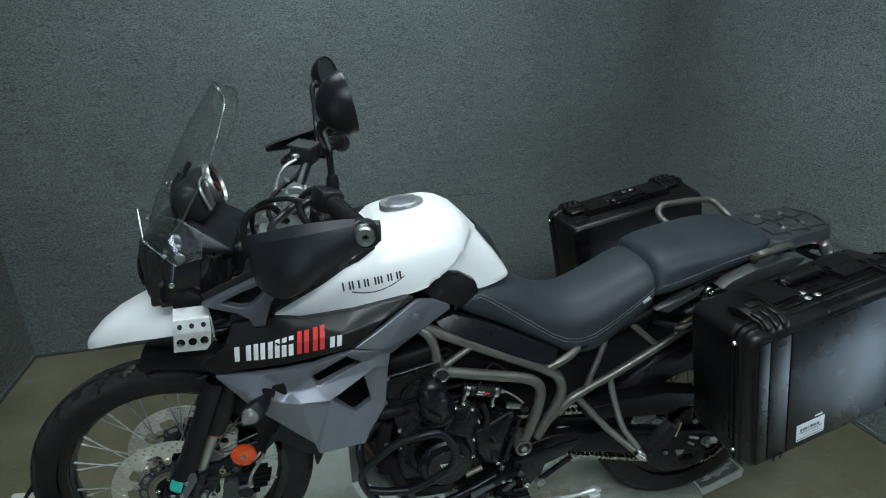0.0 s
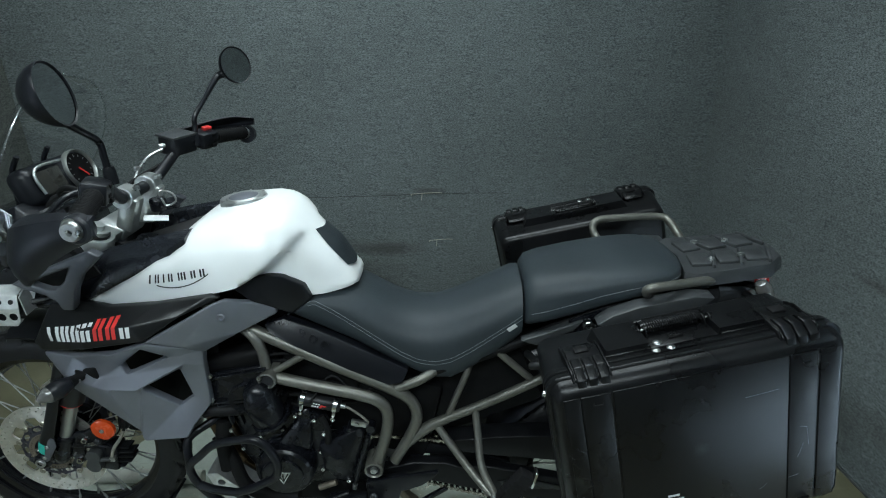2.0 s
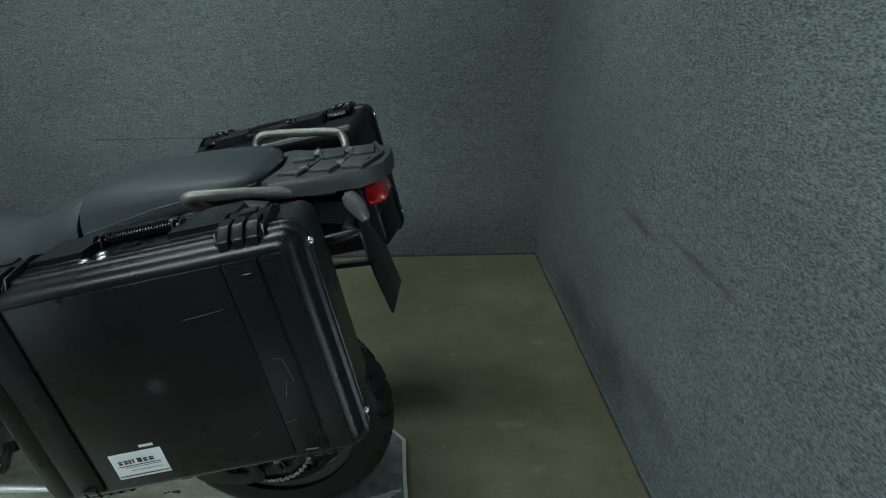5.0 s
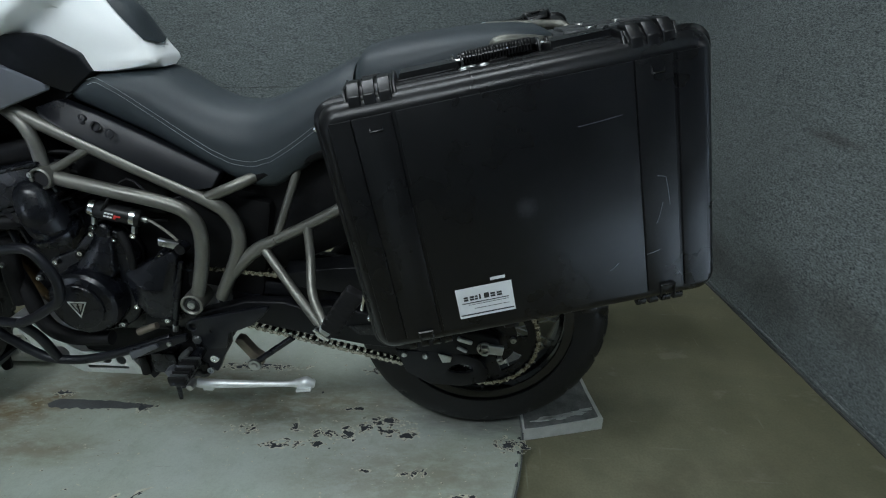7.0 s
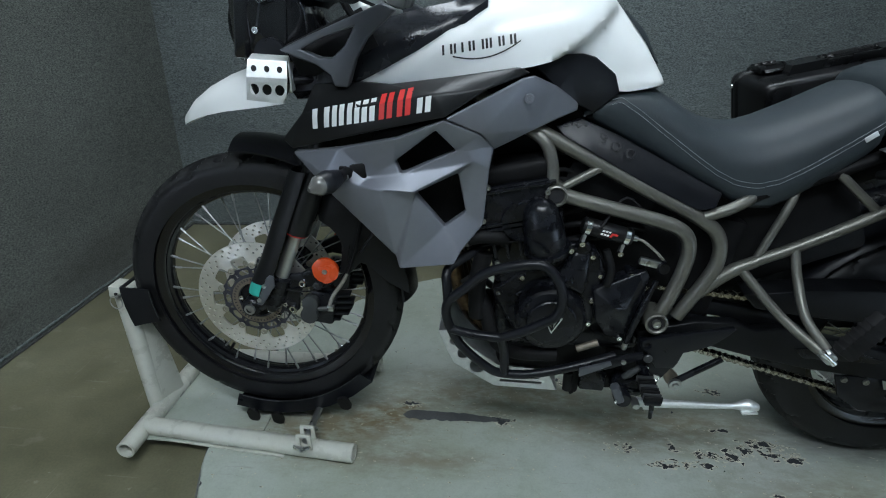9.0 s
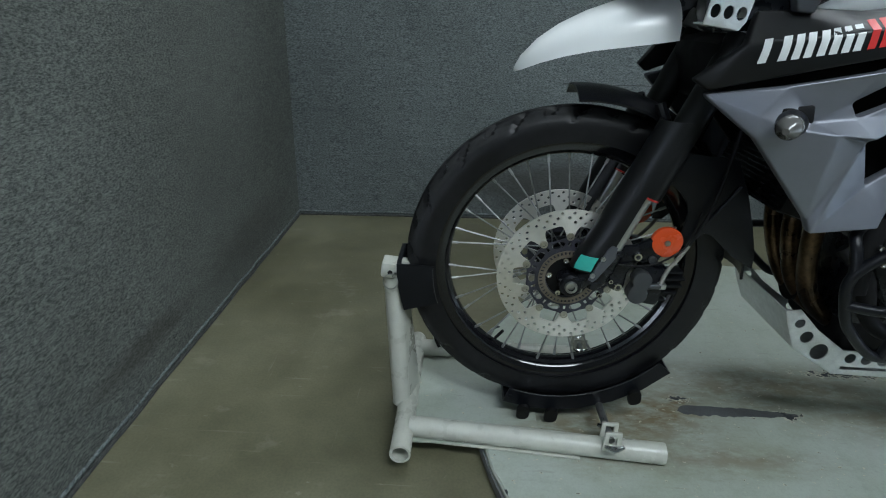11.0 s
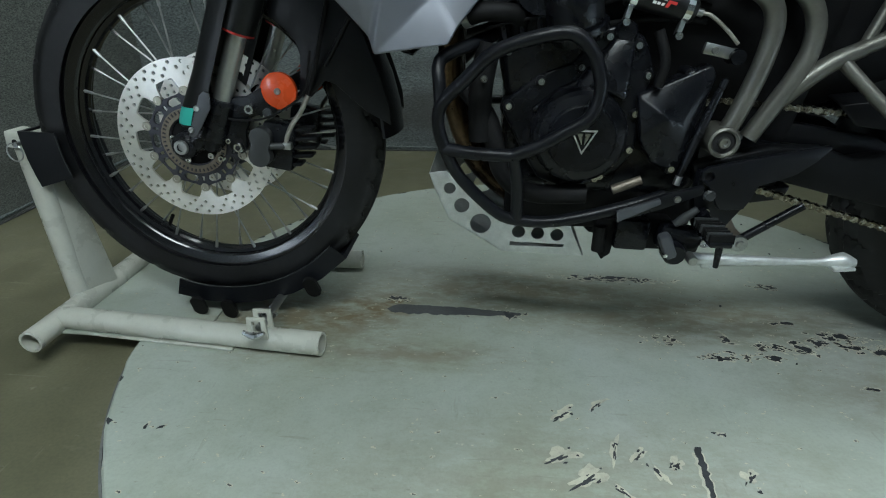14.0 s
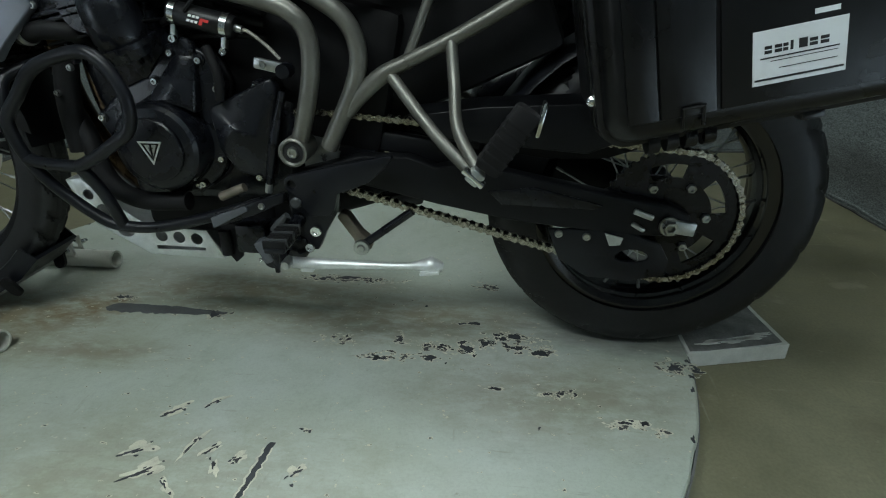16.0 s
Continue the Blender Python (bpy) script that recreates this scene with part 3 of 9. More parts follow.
# the last fixture hangs in the added room beyond the bay
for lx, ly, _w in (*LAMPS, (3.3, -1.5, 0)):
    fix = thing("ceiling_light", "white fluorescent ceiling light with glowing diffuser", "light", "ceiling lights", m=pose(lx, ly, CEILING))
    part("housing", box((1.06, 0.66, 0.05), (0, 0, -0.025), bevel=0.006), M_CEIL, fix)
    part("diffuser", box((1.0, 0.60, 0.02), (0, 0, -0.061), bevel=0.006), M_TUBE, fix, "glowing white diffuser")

# seams, tears and scuffs of the carpet wall
NDIR = Vector((NE[0] - NW[0], NE[1] - NW[1])).normalized()


def on_north(x, z, out=0.004):
    y = NW[1] + (x - NW[0]) * NDIR.y / NDIR.x
    return Vector((x + NDIR.y * out, y - NDIR.x * out, z))


random.seed(4)
seam = tube([on_north(x, 0.668 + 0.006 * math.sin(x * 5) + random.uniform(-0.002, 0.002), 0.0005) for x in np.linspace(-0.55, 0.62, 26)], 0.0014, 5, 2)
part("carpet_seam", seam, M_SEAM, wall_n, "dark frayed seam in the carpet")
for cx, cz, w in ((0.17, 0.675, 0.13), (0.245, 0.41, 0.10)):
    st = tube([on_north(cx - w / 2, cz - 0.01), on_north(cx - w / 2 + 0.01, cz, 0.008), on_north(cx + w / 2, cz + 0.006, 0.008), on_north(cx + w / 2 + 0.03, cz + 0.002, 0.003)], 0.0014, 6, 4)
    tube([on_north(cx - 0.008, cz, 0.006), on_north(cx - 0.012, cz - 0.035, 0.005)], 0.0013, 6, 2, st)
    part("wall_tear", st, M_BEIGE, wall_n, "torn frayed slit in the carpet")

# the carpet's folded hem along the foot of the walls
for w_, a, b_ in ((wall_n, NW, NE), (wall_e, NE, EE), (wall_w, SW, NW)):
    d = Vector((b_[0] - a[0], b_[1] - a[1], 0)).normalized()
    inn = Vector((d.y, -d.x, 0))
    pts = []
    for k in range(25):
        q = Vector((*a, 0)).lerp(Vector((*b_, 0)), k / 24)
        pts.append(q + inn * (-0.005 + random.uniform(0, 0.003)) + Vector((0, 0, 0.018 + random.uniform(-0.003, 0.003))))
    part("carpet_hem", tube(pts, 0.007, 8, 3), M_CARPET, w_, "folded carpet hem")
    # a dark strip stands in for the shadow line where wall meets floor
    part("gap_shade", tube([p + inn * 0.006 - Vector((0, 0, 0.015)) for p in pts], 0.005, 6, 2), M_SEAM, w_, "dark strip painted as the shade line at the floor")

# ---------------------------------------------------------------- turntable
TABLE = 0.04
DISC = (-0.033, 0.031)
deck = thing("turntable", "round wooden turntable painted pale green-grey, paint chipped", "turntable", m=pose(*DISC, 0))
dk = bmesh.new()
random.seed(7)
prof_r = [0.912 + random.uniform(-0.0025, 0.0025) for _ in range(180)]
rings = []
for z, d in ((0.003, -0.004), (0.030, 0.0), (0.036, -0.001), (TABLE, -0.005)):
    rings.append([((r + d) * math.cos(2 * math.pi * k / 180), (r + d) * math.sin(2 * math.pi * k / 180), z) for k, r in enumerate(prof_r)])
loft(rings, bm=dk)
part("deck", dk, M_DECK, deck, "pale green-grey painted round deck", 30)
part("rim_band", lathe([(0.9125, 0.006), (0.9165, 0.006), (0.9165, 0.029), (0.9125, 0.029)], (0, 0, 0), 120, "Z", closed=True), M_BARE, deck, "grey bare edge of the deck")


def blot(cx, cy, rx, ry, z, n=18, rough=0.35, turn=0.0, bm=None):
    """A thin patch with a ragged outline, lying flat."""
    b = bmesh.new()
    ring = []
    ph = [random.uniform(0, 6.28) for _ in range(4)]
    for k in range(n):
        a = 2 * math.pi * k / n
        q = 1 + rough * (0.8 * math.sin(2 * a + ph[0]) * 0.6 + 0.7 * math.sin(3 * a + ph[1]) + 0.5 * math.sin(5 * a + ph[2]) + 0.3 * math.sin(8 * a + ph[3])) + random.uniform(-0.12, 0.12)
        q = max(0.15, q)
        x, y = rx * q * math.cos(a), ry * q * math.sin(a)
        ring.append((cx + x * math.cos(turn) - y * math.sin(turn), cy + x * math.sin(turn) + y * math.cos(turn)))
    loft([[(x, y, z - 0.002) for x, y in ring], [(x, y, z) for x, y in ring]], bm=b)
    return join(bm, b)


def deck_xy(x, y):
    return x - DISC[0], y - DISC[1]


random.seed(11)
slit = bmesh.new()
top = []
for k in range(30):
    f = k / 29
    h = 0.025 * min(1, f * 12) ** 0.5 * (1 - 0.80 * f**3.0)
    top.append((-0.437 + 0.30 * f, h * (0.85 + random.uniform(-0.2, 0.12) * f)))
loop = [(x, 0.012 + h) for x, h in top] + [(x, 0.012 - h * (0.7 + random.uniform(-0.2, 0.2))) for x, h in reversed(top)]
loft([[(*deck_xy(x, y), TABLE - 0.002) for x, y in loop], [(*deck_xy(x, y), TABLE + 0.0012) for x, y in loop]], bm=slit)
part("bare_patch", slit, M_PATCH, deck, "long grey patch worn bare of paint")
dark = None


def ragged(bm, cx, cy, rx, ry, z, level, fine, seed, cell=0.0016):
    """Flat flakes where a noise field, falling off from the middle, is above a level."""
    nx, ny = int(2.6 * rx / cell) + 2, int(2.6 * ry / cell) + 2
    f = {}
    for a in range(nx + 1):
        for b_ in range(ny + 1):
            x, y = (a - nx / 2) * cell, (b_ - ny / 2) * cell
            d = math.hypot(x / rx, y / ry)
            p = Vector((x * fine + seed, y * fine * 1.5, seed * 0.7))
            f[a, b_] = noise.noise(p) * 0.55 + noise.noise(p * 2.3) * 0.32 + noise.noise(p * 5.1) * 0.2 + 0.45 * (1 - d) - level
    for a in range(nx):
        for b_ in range(ny):
            corner = [(a, b_), (a + 1, b_), (a + 1, b_ + 1), (a, b_ + 1)]
            if all(f[c] <= 0 for c in corner):
                continue
            poly = []
            for c, d in zip(corner, corner[1:] + corner[:1]):
                if f[c] > 0:
                    poly.append(c)
                if (f[c] > 0) != (f[d] > 0):
                    t = min(0.98, max(0.02, f[c] / (f[c] - f[d])))
                    poly.append((c[0] + (d[0] - c[0]) * t, c[1] + (d[1] - c[1]) * t))
            if len(poly) > 2:
                bm.faces.new([bm.verts.new((cx + (u - nx / 2) * cell, cy + (v - ny / 2) * cell, z)) for u, v in poly])


pale = bmesh.new()
flakes = bmesh.new()
for k, ((x, y), (rx, ry)) in enumerate(CHIPPED):
    ragged(pale, *deck_xy(x, y), rx * 1.15, ry * 1.25, TABLE + 0.0007, 0.27, 42, 3.7 * k + 1)
    ragged(flakes, *deck_xy(x, y), rx * 1.1, ry * 1.15, TABLE + 0.0014, 0.36 if y > -0.24 else 0.45, 42, 3.7 * k + 1)
for bm_, name, mat_, lab in ((pale, "old_paint", M_BEIGE, "beige older paint round the chips"), (flakes, "bare_chip", M_BARK, "dark ragged chips through the paint")):
    bmesh.ops.remove_doubles(bm_, verts=bm_.verts[:], dist=1e-5)
    for fc in bm_.faces:
        fc.normal_update()
        if fc.normal.z < 0:
            fc.normal_flip()
    me = bpy.data.meshes.new(name)
    bm_.to_mesh(me)
    bm_.free()
    me.materials.append(mat_)
    ob = new(name, me)
    ob.parent = deck
    tagged(ob, lab, kind="stuff")
# single flakes on the near side: a cream old coat with a dark core let into it (place, half length, half width, turn)
FLAKES = [(-0.085, -0.307, 0.024, 0.0085, 40), (-0.022, -0.276, 0.020, 0.0040, 47), (-0.100, -0.402, 0.028, 0.0100, 27), (-0.064, -0.443, 0.032, 0.0110, 35), (-0.011, -0.385, 0.025, 0.0050, 74), (0.024, -0.388, 0.016, 0.0060, 50), (0.046, -0.417, 0.015, 0.0050, -65), (0.079, -0.401, 0.013, 0.0080, 50), (-0.012, -0.459, 0.022, 0.0040, -40), (0.181, -0.417, 0.014, 0.0080, 60), (0.168, -0.329, 0.007, 0.0040, 10), (0.485, -0.190, 0.014, 0.0030, 5), (-0.770, -0.385, 0.007, 0.0018, 80), (-0.742, -0.386, 0.004, 0.0018, 30)]
random.seed(23)
for k, (x, y, ln, wd, turn) in enumerate(FLAKES):
    q = radians(turn)
    hx, hy = x + 0.35 * ln * math.cos(q) - 0.4 * wd * math.sin(q), y + 0.35 * ln * math.sin(q) + 0.4 * wd * math.cos(q)
    fl_ = group("paint_flake", deck, "cream flake mark with a dark core")
    part("old_coat", blot(*deck_xy(hx, hy), ln * 1.00, wd * 1.10 + 0.001, TABLE + 0.0007, 26, 0.40, q), M_BEIGE, fl_, "cream older paint")
    core = blot(*deck_xy(x, y), ln * 0.52, wd * 0.36, TABLE + 0.0013, 24, 0.50, q)
    for _ in range(3):
        u, v = random.uniform(-1.2, 1.2) * ln, random.uniform(-1.3, 1.3) * wd
        core = blot(*deck_xy(x + u * math.cos(q) - v * math.sin(q), y + u * math.sin(q) + v * math.cos(q)), random.uniform(0.0015, 0.0045), random.uniform(0.001, 0.0022), TABLE + 0.0013, 9, 0.4, q, core)
    part("bare_core", core, M_BARK, fl_, "dark bare core")
# a long gouge, wider at its far end
gouge = []
for k in range(22):
    f = k / 21
    gouge.append((0.121 - 0.010 * f + random.uniform(-0.0015, 0.0015), -0.360 - 0.122 * f, (0.0075 - 0.003 * f) * (0.75 + random.uniform(-0.25, 0.25))))
gl_loop = [(x - w, y) for x, y, w in gouge] + [(x + w, y) for x, y, w in reversed(gouge)]
part("gouge", loft([[(*deck_xy(x, y), TABLE - 0.002) for x, y in gl_loop], [(*deck_xy(x, y), TABLE + 0.0015) for x, y in gl_loop]]), M_BARK, deck, "long dark gouge in the paint")
halo = [(x - w * 1.5 - 0.002, y) for x, y, w in gouge[2:]] + [(x + w * 1.3 + 0.001, y) for x, y, w in reversed(gouge[2:])]
part("gouge_rim", loft([[(*deck_xy(x, y), TABLE - 0.002) for x, y in halo], [(*deck_xy(x, y), TABLE + 0.0008) for x, y in halo]]), M_BEIGE, deck, "beige rim of the gouge")
for _ in range(18):
    a, r = random.uniform(0, 6.28), 0.9 * math.sqrt(random.random())
    q = random.uniform(0.0010, 0.0028)
    dark = blot(r * math.cos(a), r * math.sin(a), q * 1.6, q, TABLE + 0.0016, 8, 0.4, random.uniform(0, 3), dark)
for k in range(60):
    a = random.uniform(0, 6.28)
    dark = blot(0.905 * math.cos(a), 0.905 * math.sin(a), random.uniform(0.004, 0.012), random.uniform(0.002, 0.005), TABLE + 0.0004, 9, 0.4, a + 1.57, dark)
tagged(part("paint_speckle", dark, M_BARK, deck, "small dark chips in the paint"), kind="stuff")

ramp_board = thing("ramp_board", "short pale painted board with a worn patch beside the turntable", "board")
rb = bmesh.new()
bo = [(0.878, -0.038), (1.098, 0.014), (1.080, 0.125), (1.066, 0.245), (0.80, 0.50), (0.874, 0.10)]
loft([[(x, y, 0.001) for x, y in bo], [(x, y, 0.037) for x, y in bo]], bm=rb)
soften(rb, 0.002, 1)
part("board", rb, M_BOARDEDGE, ramp_board, "pale painted board")
worn = [(0.884, -0.031), (0.927, -0.024), (0.982, -0.009), (1.049, 0.008), (1.086, 0.020), (1.080, 0.060), (1.070, 0.124), (1.056, 0.240), (0.815, 0.480), (0.882, 0.100)]
part("worn_top", loft([[(x, y, 0.0365) for x, y in worn], [(x, y, 0.0378) for x, y in worn]]), M_SCUFF, ramp_board, "bare worn grey top")
streak = None
random.seed(5)
for k in range(7):
    streak = blot(0.93 + 0.020 * k, -0.004 + 0.007 * k + random.uniform(-0.004, 0.010), 0.030, 0.0045, 0.0386, 14, 0.45, 0.25, streak)
tagged(part("paint_streak", streak, M_BOARDEDGE, ramp_board, "pale remains of paint"), kind="stuff")

# ---------------------------------------------------------------- panniers
def rounded_rect(w, h, r, n=6, x0=0.0, z0=0.0):
    out = []
    for cx, cz, a0 in ((w / 2 - r, h / 2 - r, 0), (-w / 2 + r, h / 2 - r, 90), (-w / 2 + r, -h / 2 + r, 180), (w / 2 - r, -h / 2 + r, 270)):
        for k in range(n + 1):
            a = radians(a0 + 90 * k / n)
            out.append((x0 + cx + r * math.cos(a), z0 + cz + r * math.sin(a)))
    return out


def shell(sections, n=6):
    """A box of rounded sections (y, width, height, corner radius) along y."""
    return loft([[(x, y, z) for x, z in rounded_rect(w, h, r, n)] for y, w, h, r in sections])


def pannier(m, label, near):
    """A moulded hard case: lid outside (negative y), body inside."""
    W, HH = 0.525, 0.380
    T = HH / 2
    case = thing("pannier_case", label, "pannier", "panniers", m=m)
    skin_m = M_CASE_WORN if near else M_CASE
    body = shell([(0.165, W - 0.056, HH - 0.050, 0.020), (0.161, W - 0.040, HH - 0.034, 0.024), (0.150, W - 0.026, HH - 0.022, 0.026), (0.022, W - 0.002, HH - 0.002, 0.028), (0.019, W + 0.006, HH + 0.006, 0.030), (0.017, W + 0.009, HH + 0.009, 0.030), (0.005, W + 0.009, HH + 0.009, 0.030), (0.0035, W + 0.005, HH + 0.005, 0.030)])
    part("body", body, M_CASE, case, "black moulded case body")
    part("gasket", shell([(0.0045, W - 0.004, HH - 0.004, 0.04), (-0.0025, W - 0.004, HH - 0.004, 0.04)]), M_RUBBER, case, "black rubber seal")
    lid = shell([(-0.0005, W + 0.005, HH + 0.005, 0.030), (-0.002, W + 0.009, HH + 0.009, 0.030), (-0.0125, W + 0.009, HH + 0.009, 0.030), (-0.0145, W + 0.005, HH + 0.005, 0.030), (-0.016, W - 0.002, HH - 0.002, 0.028), (-0.024, W - 0.004, HH - 0.005, 0.028), (-0.031, W - 0.009, HH - 0.012, 0.027), (-0.037, W - 0.017, HH - 0.023, 0.025), (-0.0405, W - 0.026, HH - 0.036, 0.022), (-0.0415, W - 0.036, HH - 0.046, 0.018)], 8)
    lid = part("lid", lid, skin_m, case, "black moulded lid, scuffed", 30)
    # the lid's face: a broad field, two upright bands under the latches and two end strips, parted by grooves
    for x0, x1, out, bev in ((-0.1555, 0.1535, 0.0440, 0.0010), (-0.2130, -0.1605, 0.0452, 0.0014), (0.1550, 0.2040, 0.0448, 0.0012), (0.2095, 0.2440, 0.0440, 0.0012), (-0.2440, -0.2145, 0.0440, 0.0012)):
        part("lid_panel", plate([(x0, -0.1670), (x1, -0.1670), (x1, 0.1660), (x0, 0.1660)], -0.0410, -out, bevel=bev), skin_m, lid)
    # the top of the body: two raised plinths with the handle's bay between them
    for x0, x1, sl in ((-0.152, -0.060, 1), (0.066, 0.166, -1)):
        pl = bmesh.new()
        lo = [(x0 - 0.004, 0.0205), (x1 + 0.004, 0.0205), (x1 + 0.004, 0.112), (x0 - 0.004, 0.112)]
        hi = [(x0 + (0.010 if sl > 0 else 0.002), 0.0225), (x1 - (0.002 if sl > 0 else 0.010), 0.0225), (x1 - (0.002 if sl > 0 else 0.010), 0.108), (x0 + (0.010 if sl > 0 else 0.002), 0.108)]
        loft([[(x, y, T - 0.012) for x, y in lo], [(x, y, T + 0.015) for x, y in hi]], bm=pl)
        soften(pl, 0.0035, 3, 30)
        part("plinth", pl, M_CASE, case, "raised plinth beside the handle")
        part("plinth_ledge", box((x1 - x0 - 0.006, 0.006, 0.005), ((x0 + x1) / 2, 0.0195, T + 0.0045), bevel=0.0015), M_CASE, case)
    part("handle_bay", box((0.126, 0.078, 0.006), (0.003, 0.062, T - 0.0005), bevel=0.002), M_CASE, case, "sunken bay under the handle")
    part("bay_wall", box((0.130, 0.010, 0.022), (0.003, 0.106, T + 0.003), bevel=0.003), M_CASE, case)
    # carrying handle with its two hinge ears
    hd = bmesh.new()
    rings = []
    for x, w, h in ((-0.058, 0.010, 0.006), (-0.054, 0.013, 0.0075), (-0.045, 0.0145, 0.0085), (0.0, 0.015, 0.009), (0.047, 0.0145, 0.0085), (0.056, 0.013, 0.0075), (0.060, 0.010, 0.006)):
        rings.append([(x + 0.001, 0.082 + w * math.cos(2 * math.pi * k / 14), T + 0.0145 + h * math.sin(2 * math.pi * k / 14)) for k in range(14)])
    loft(rings, bm=hd)
    hd = part("handle", hd, M_CASE, case, "black textured carrying handle")
    gr = None
    for k in range(22):
        gr = box((0.0026, 0.0296, 0.0178), (-0.046 + k * 0.0045, 0.082, T + 0.0145), bevel=0.0010, bm=gr, segments=1)
    tagged(part("grip_ribs", gr, M_RUBBER, hd), kind="stuff")
    for sx in (-1, 1):
        for q in (0.056, 0.068):
            lug = plate([(-0.016, -0.010), (0.016, -0.010), (0.014, 0.010), (0.004, 0.016), (-0.008, 0.014)], -0.0018, 0.0018, bevel=0.0008)
            lug.transform(pose(0.003 + sx * q, 0.068, T + 0.006, 0, 0, 90))
            lug = part("handle_ear", lug, M_CASE, case)
        part("pin", tube([(0.003 + sx * 0.053, 0.070, T + 0.013), (0.003 + sx * 0.071, 0.070, T + 0.013)], 0.0022, 8, 1), M_STEEL, case, "steel hinge pin")
    part("rivet", lathe([(0, 0.0030), (0.005, 0.0028), (0.008, 0.001), (0.0085, 0)], (-0.043, 0.036, T + 0.0025), 14, "Z"), M_STEEL, case, "bright steel rivet head")
    for x in (-0.055, -0.028):
        part("rivet", lathe([(0, 0.0032), (0.004, 0.0030), (0.0075, 0.001), (0.008, 0)], (x, 0.0110, T + 0.0043), 14, "Z"), M_STEEL, case, "bright steel rivet head")
    lock = part("lock_slot", box((0.026, 0.012, 0.004), (-0.004, 0.046, T + 0.004), bevel=0.001), M_ENGINE_DARK, case, "black moulded vent")
    for k in range(4):
        part("slot_tooth", box((0.004, 0.009, 0.003), (-0.0125 + 0.0058 * k, 0.046, T + 0.0062), bevel=0.0006), M_CASE, lock)
    # latches: a broad flap over the edge with three ribs, a square pad and a wire loop
    for sx in (-1, 1):
        cx = sx * 0.184
        base = skin([(cx - 0.031, -0.031, T - 0.020), (cx + 0.031, -0.031, T - 0.020), (cx + 0.031, -0.026, T + 0.001), (cx - 0.031, -0.026, T + 0.001), (cx + 0.031, -0.012, T + 0.012), (cx - 0.031, -0.012, T + 0.012), (cx + 0.031, 0.046, T + 0.017), (cx - 0.031, 0.046, T + 0.017), (cx + 0.027, 0.074, T + 0.009), (cx - 0.027, 0.074, T + 0.009)],
                    [(0, 1, 2, 3), (3, 2, 4, 5), (5, 4, 6, 7), (7, 6, 8, 9)], (0, 0.004, -0.008), 0.002)
        latch = part("latch", base, M_CASE, case, "black double-throw latch")
        for k in (-1, 0, 1):
            rx = cx + k * 0.0205
            rib = skin([(rx - 0.0082, -0.0370, T - 0.030), (rx + 0.0082, -0.0370, T - 0.030), (rx + 0.0082, -0.0345, T + 0.003), (rx - 0.0082, -0.0345, T + 0.003), (rx + 0.0082, -0.014, T + 0.0185), (rx - 0.0082, -0.014, T + 0.0185), (rx + 0.0082, 0.012, T + 0.0205), (rx - 0.0082, 0.012, T + 0.0205)],
                       [(0, 1, 2, 3), (3, 2, 4, 5), (5, 4, 6, 7)], (0, 0.006, -0.006), 0.0022)
            part("latch_rib", rib, M_CASE, latch)
        for k in (-1, 1):
            side = plate([(-0.030, T - 0.010), (-0.018, T + 0.012), (0.046, T + 0.020), (0.072, T + 0.012), (0.072, T + 0.001), (-0.012, T - 0.004)], -0.0018, 0.0018, bevel=0.0008)
            side.transform(Matrix.Translation((cx + k * 0.0335, 0, 0)) @ pose(0, 0, 0, 0, 0, 90))
            part("latch_cheek", side, M_CASE, latch)
        part("latch_pad", box((0.026, 0.020, 0.004), (cx, 0.042, T + 0.0175), (3, 0, 0), 0.0012), M_RUBBER, latch)
        loop = tube([(cx - 0.008, -0.040, T - 0.026), (cx - 0.008, -0.0455, T - 0.044), (cx + 0.008, -0.0455, T - 0.044), (cx + 0.008, -0.040, T - 0.026)], 0.0015, 6, 1)
        part("padlock_loop", loop, M_CASE, latch)
        # hinges at the foot
        for k in (-1.5, -0.5, 0.5, 1.5):
            part("hinge_knuckle", tube([(sx * 0.183 + k * 0.019 - 0.006, -0.004, -T - 0.006), (sx * 0.183 + k * 0.019 + 0.006, -0.004, -T - 0.006)], 0.0130, 12, 1), M_CASE, case)
        hl = tube([(sx * 0.183 - 0.010, -0.0435, -T + 0.012), (sx * 0.183 - 0.010, -0.0480, -T + 0.031), (sx * 0.183 + 0.010, -0.0480, -T + 0.031), (sx * 0.183 + 0.010, -0.0435, -T + 0.012)], 0.002, 6, 1)
        part("padlock_loop", hl, M_CASE, case)
        part("foot_stud", box((0.024, 0.018, 0.012), (0.01 + sx * 0.062, -0.006, -T - 0.006), bevel=0.004), M_CASE, case)
        # bright corner screws of the seam
        for sz in (-1, 1):
            part("screw", lathe([(0, sx * 0.006), (0.004, sx * 0.006), (0.006, sx * 0.003), (0.006, 0), (0, 0)], (sx * (W / 2 + 0.004), 0.0, sz * 0.151 + 0.008), 12, "X"), M_CHROME, case, "bright steel screw")
    if near:
        for x0, z0, dx, dz in ((0.172, -0.060, 0.010, 0.030), (0.155, -0.105, 0.020, 0.004), (0.100, -0.120, 0.014, 0.010), (0.176, 0.010, 0.012, -0.004), (0.188, 0.005, 0.004, -0.040), (0.075, 0.098, 0.060, 0.004)):
            part("scratch", tube([(x0, -0.0450, z0), (x0 + dx * 0.5, -0.0451, z0 + dz * 0.4), (x0 + dx, -0.0450, z0 + dz)], 0.0004, 4, 2), M_GREY, lid, "pale scratch")
        # maker's label: plain bars stand in for its writing
        at = (-0.086, -0.127)
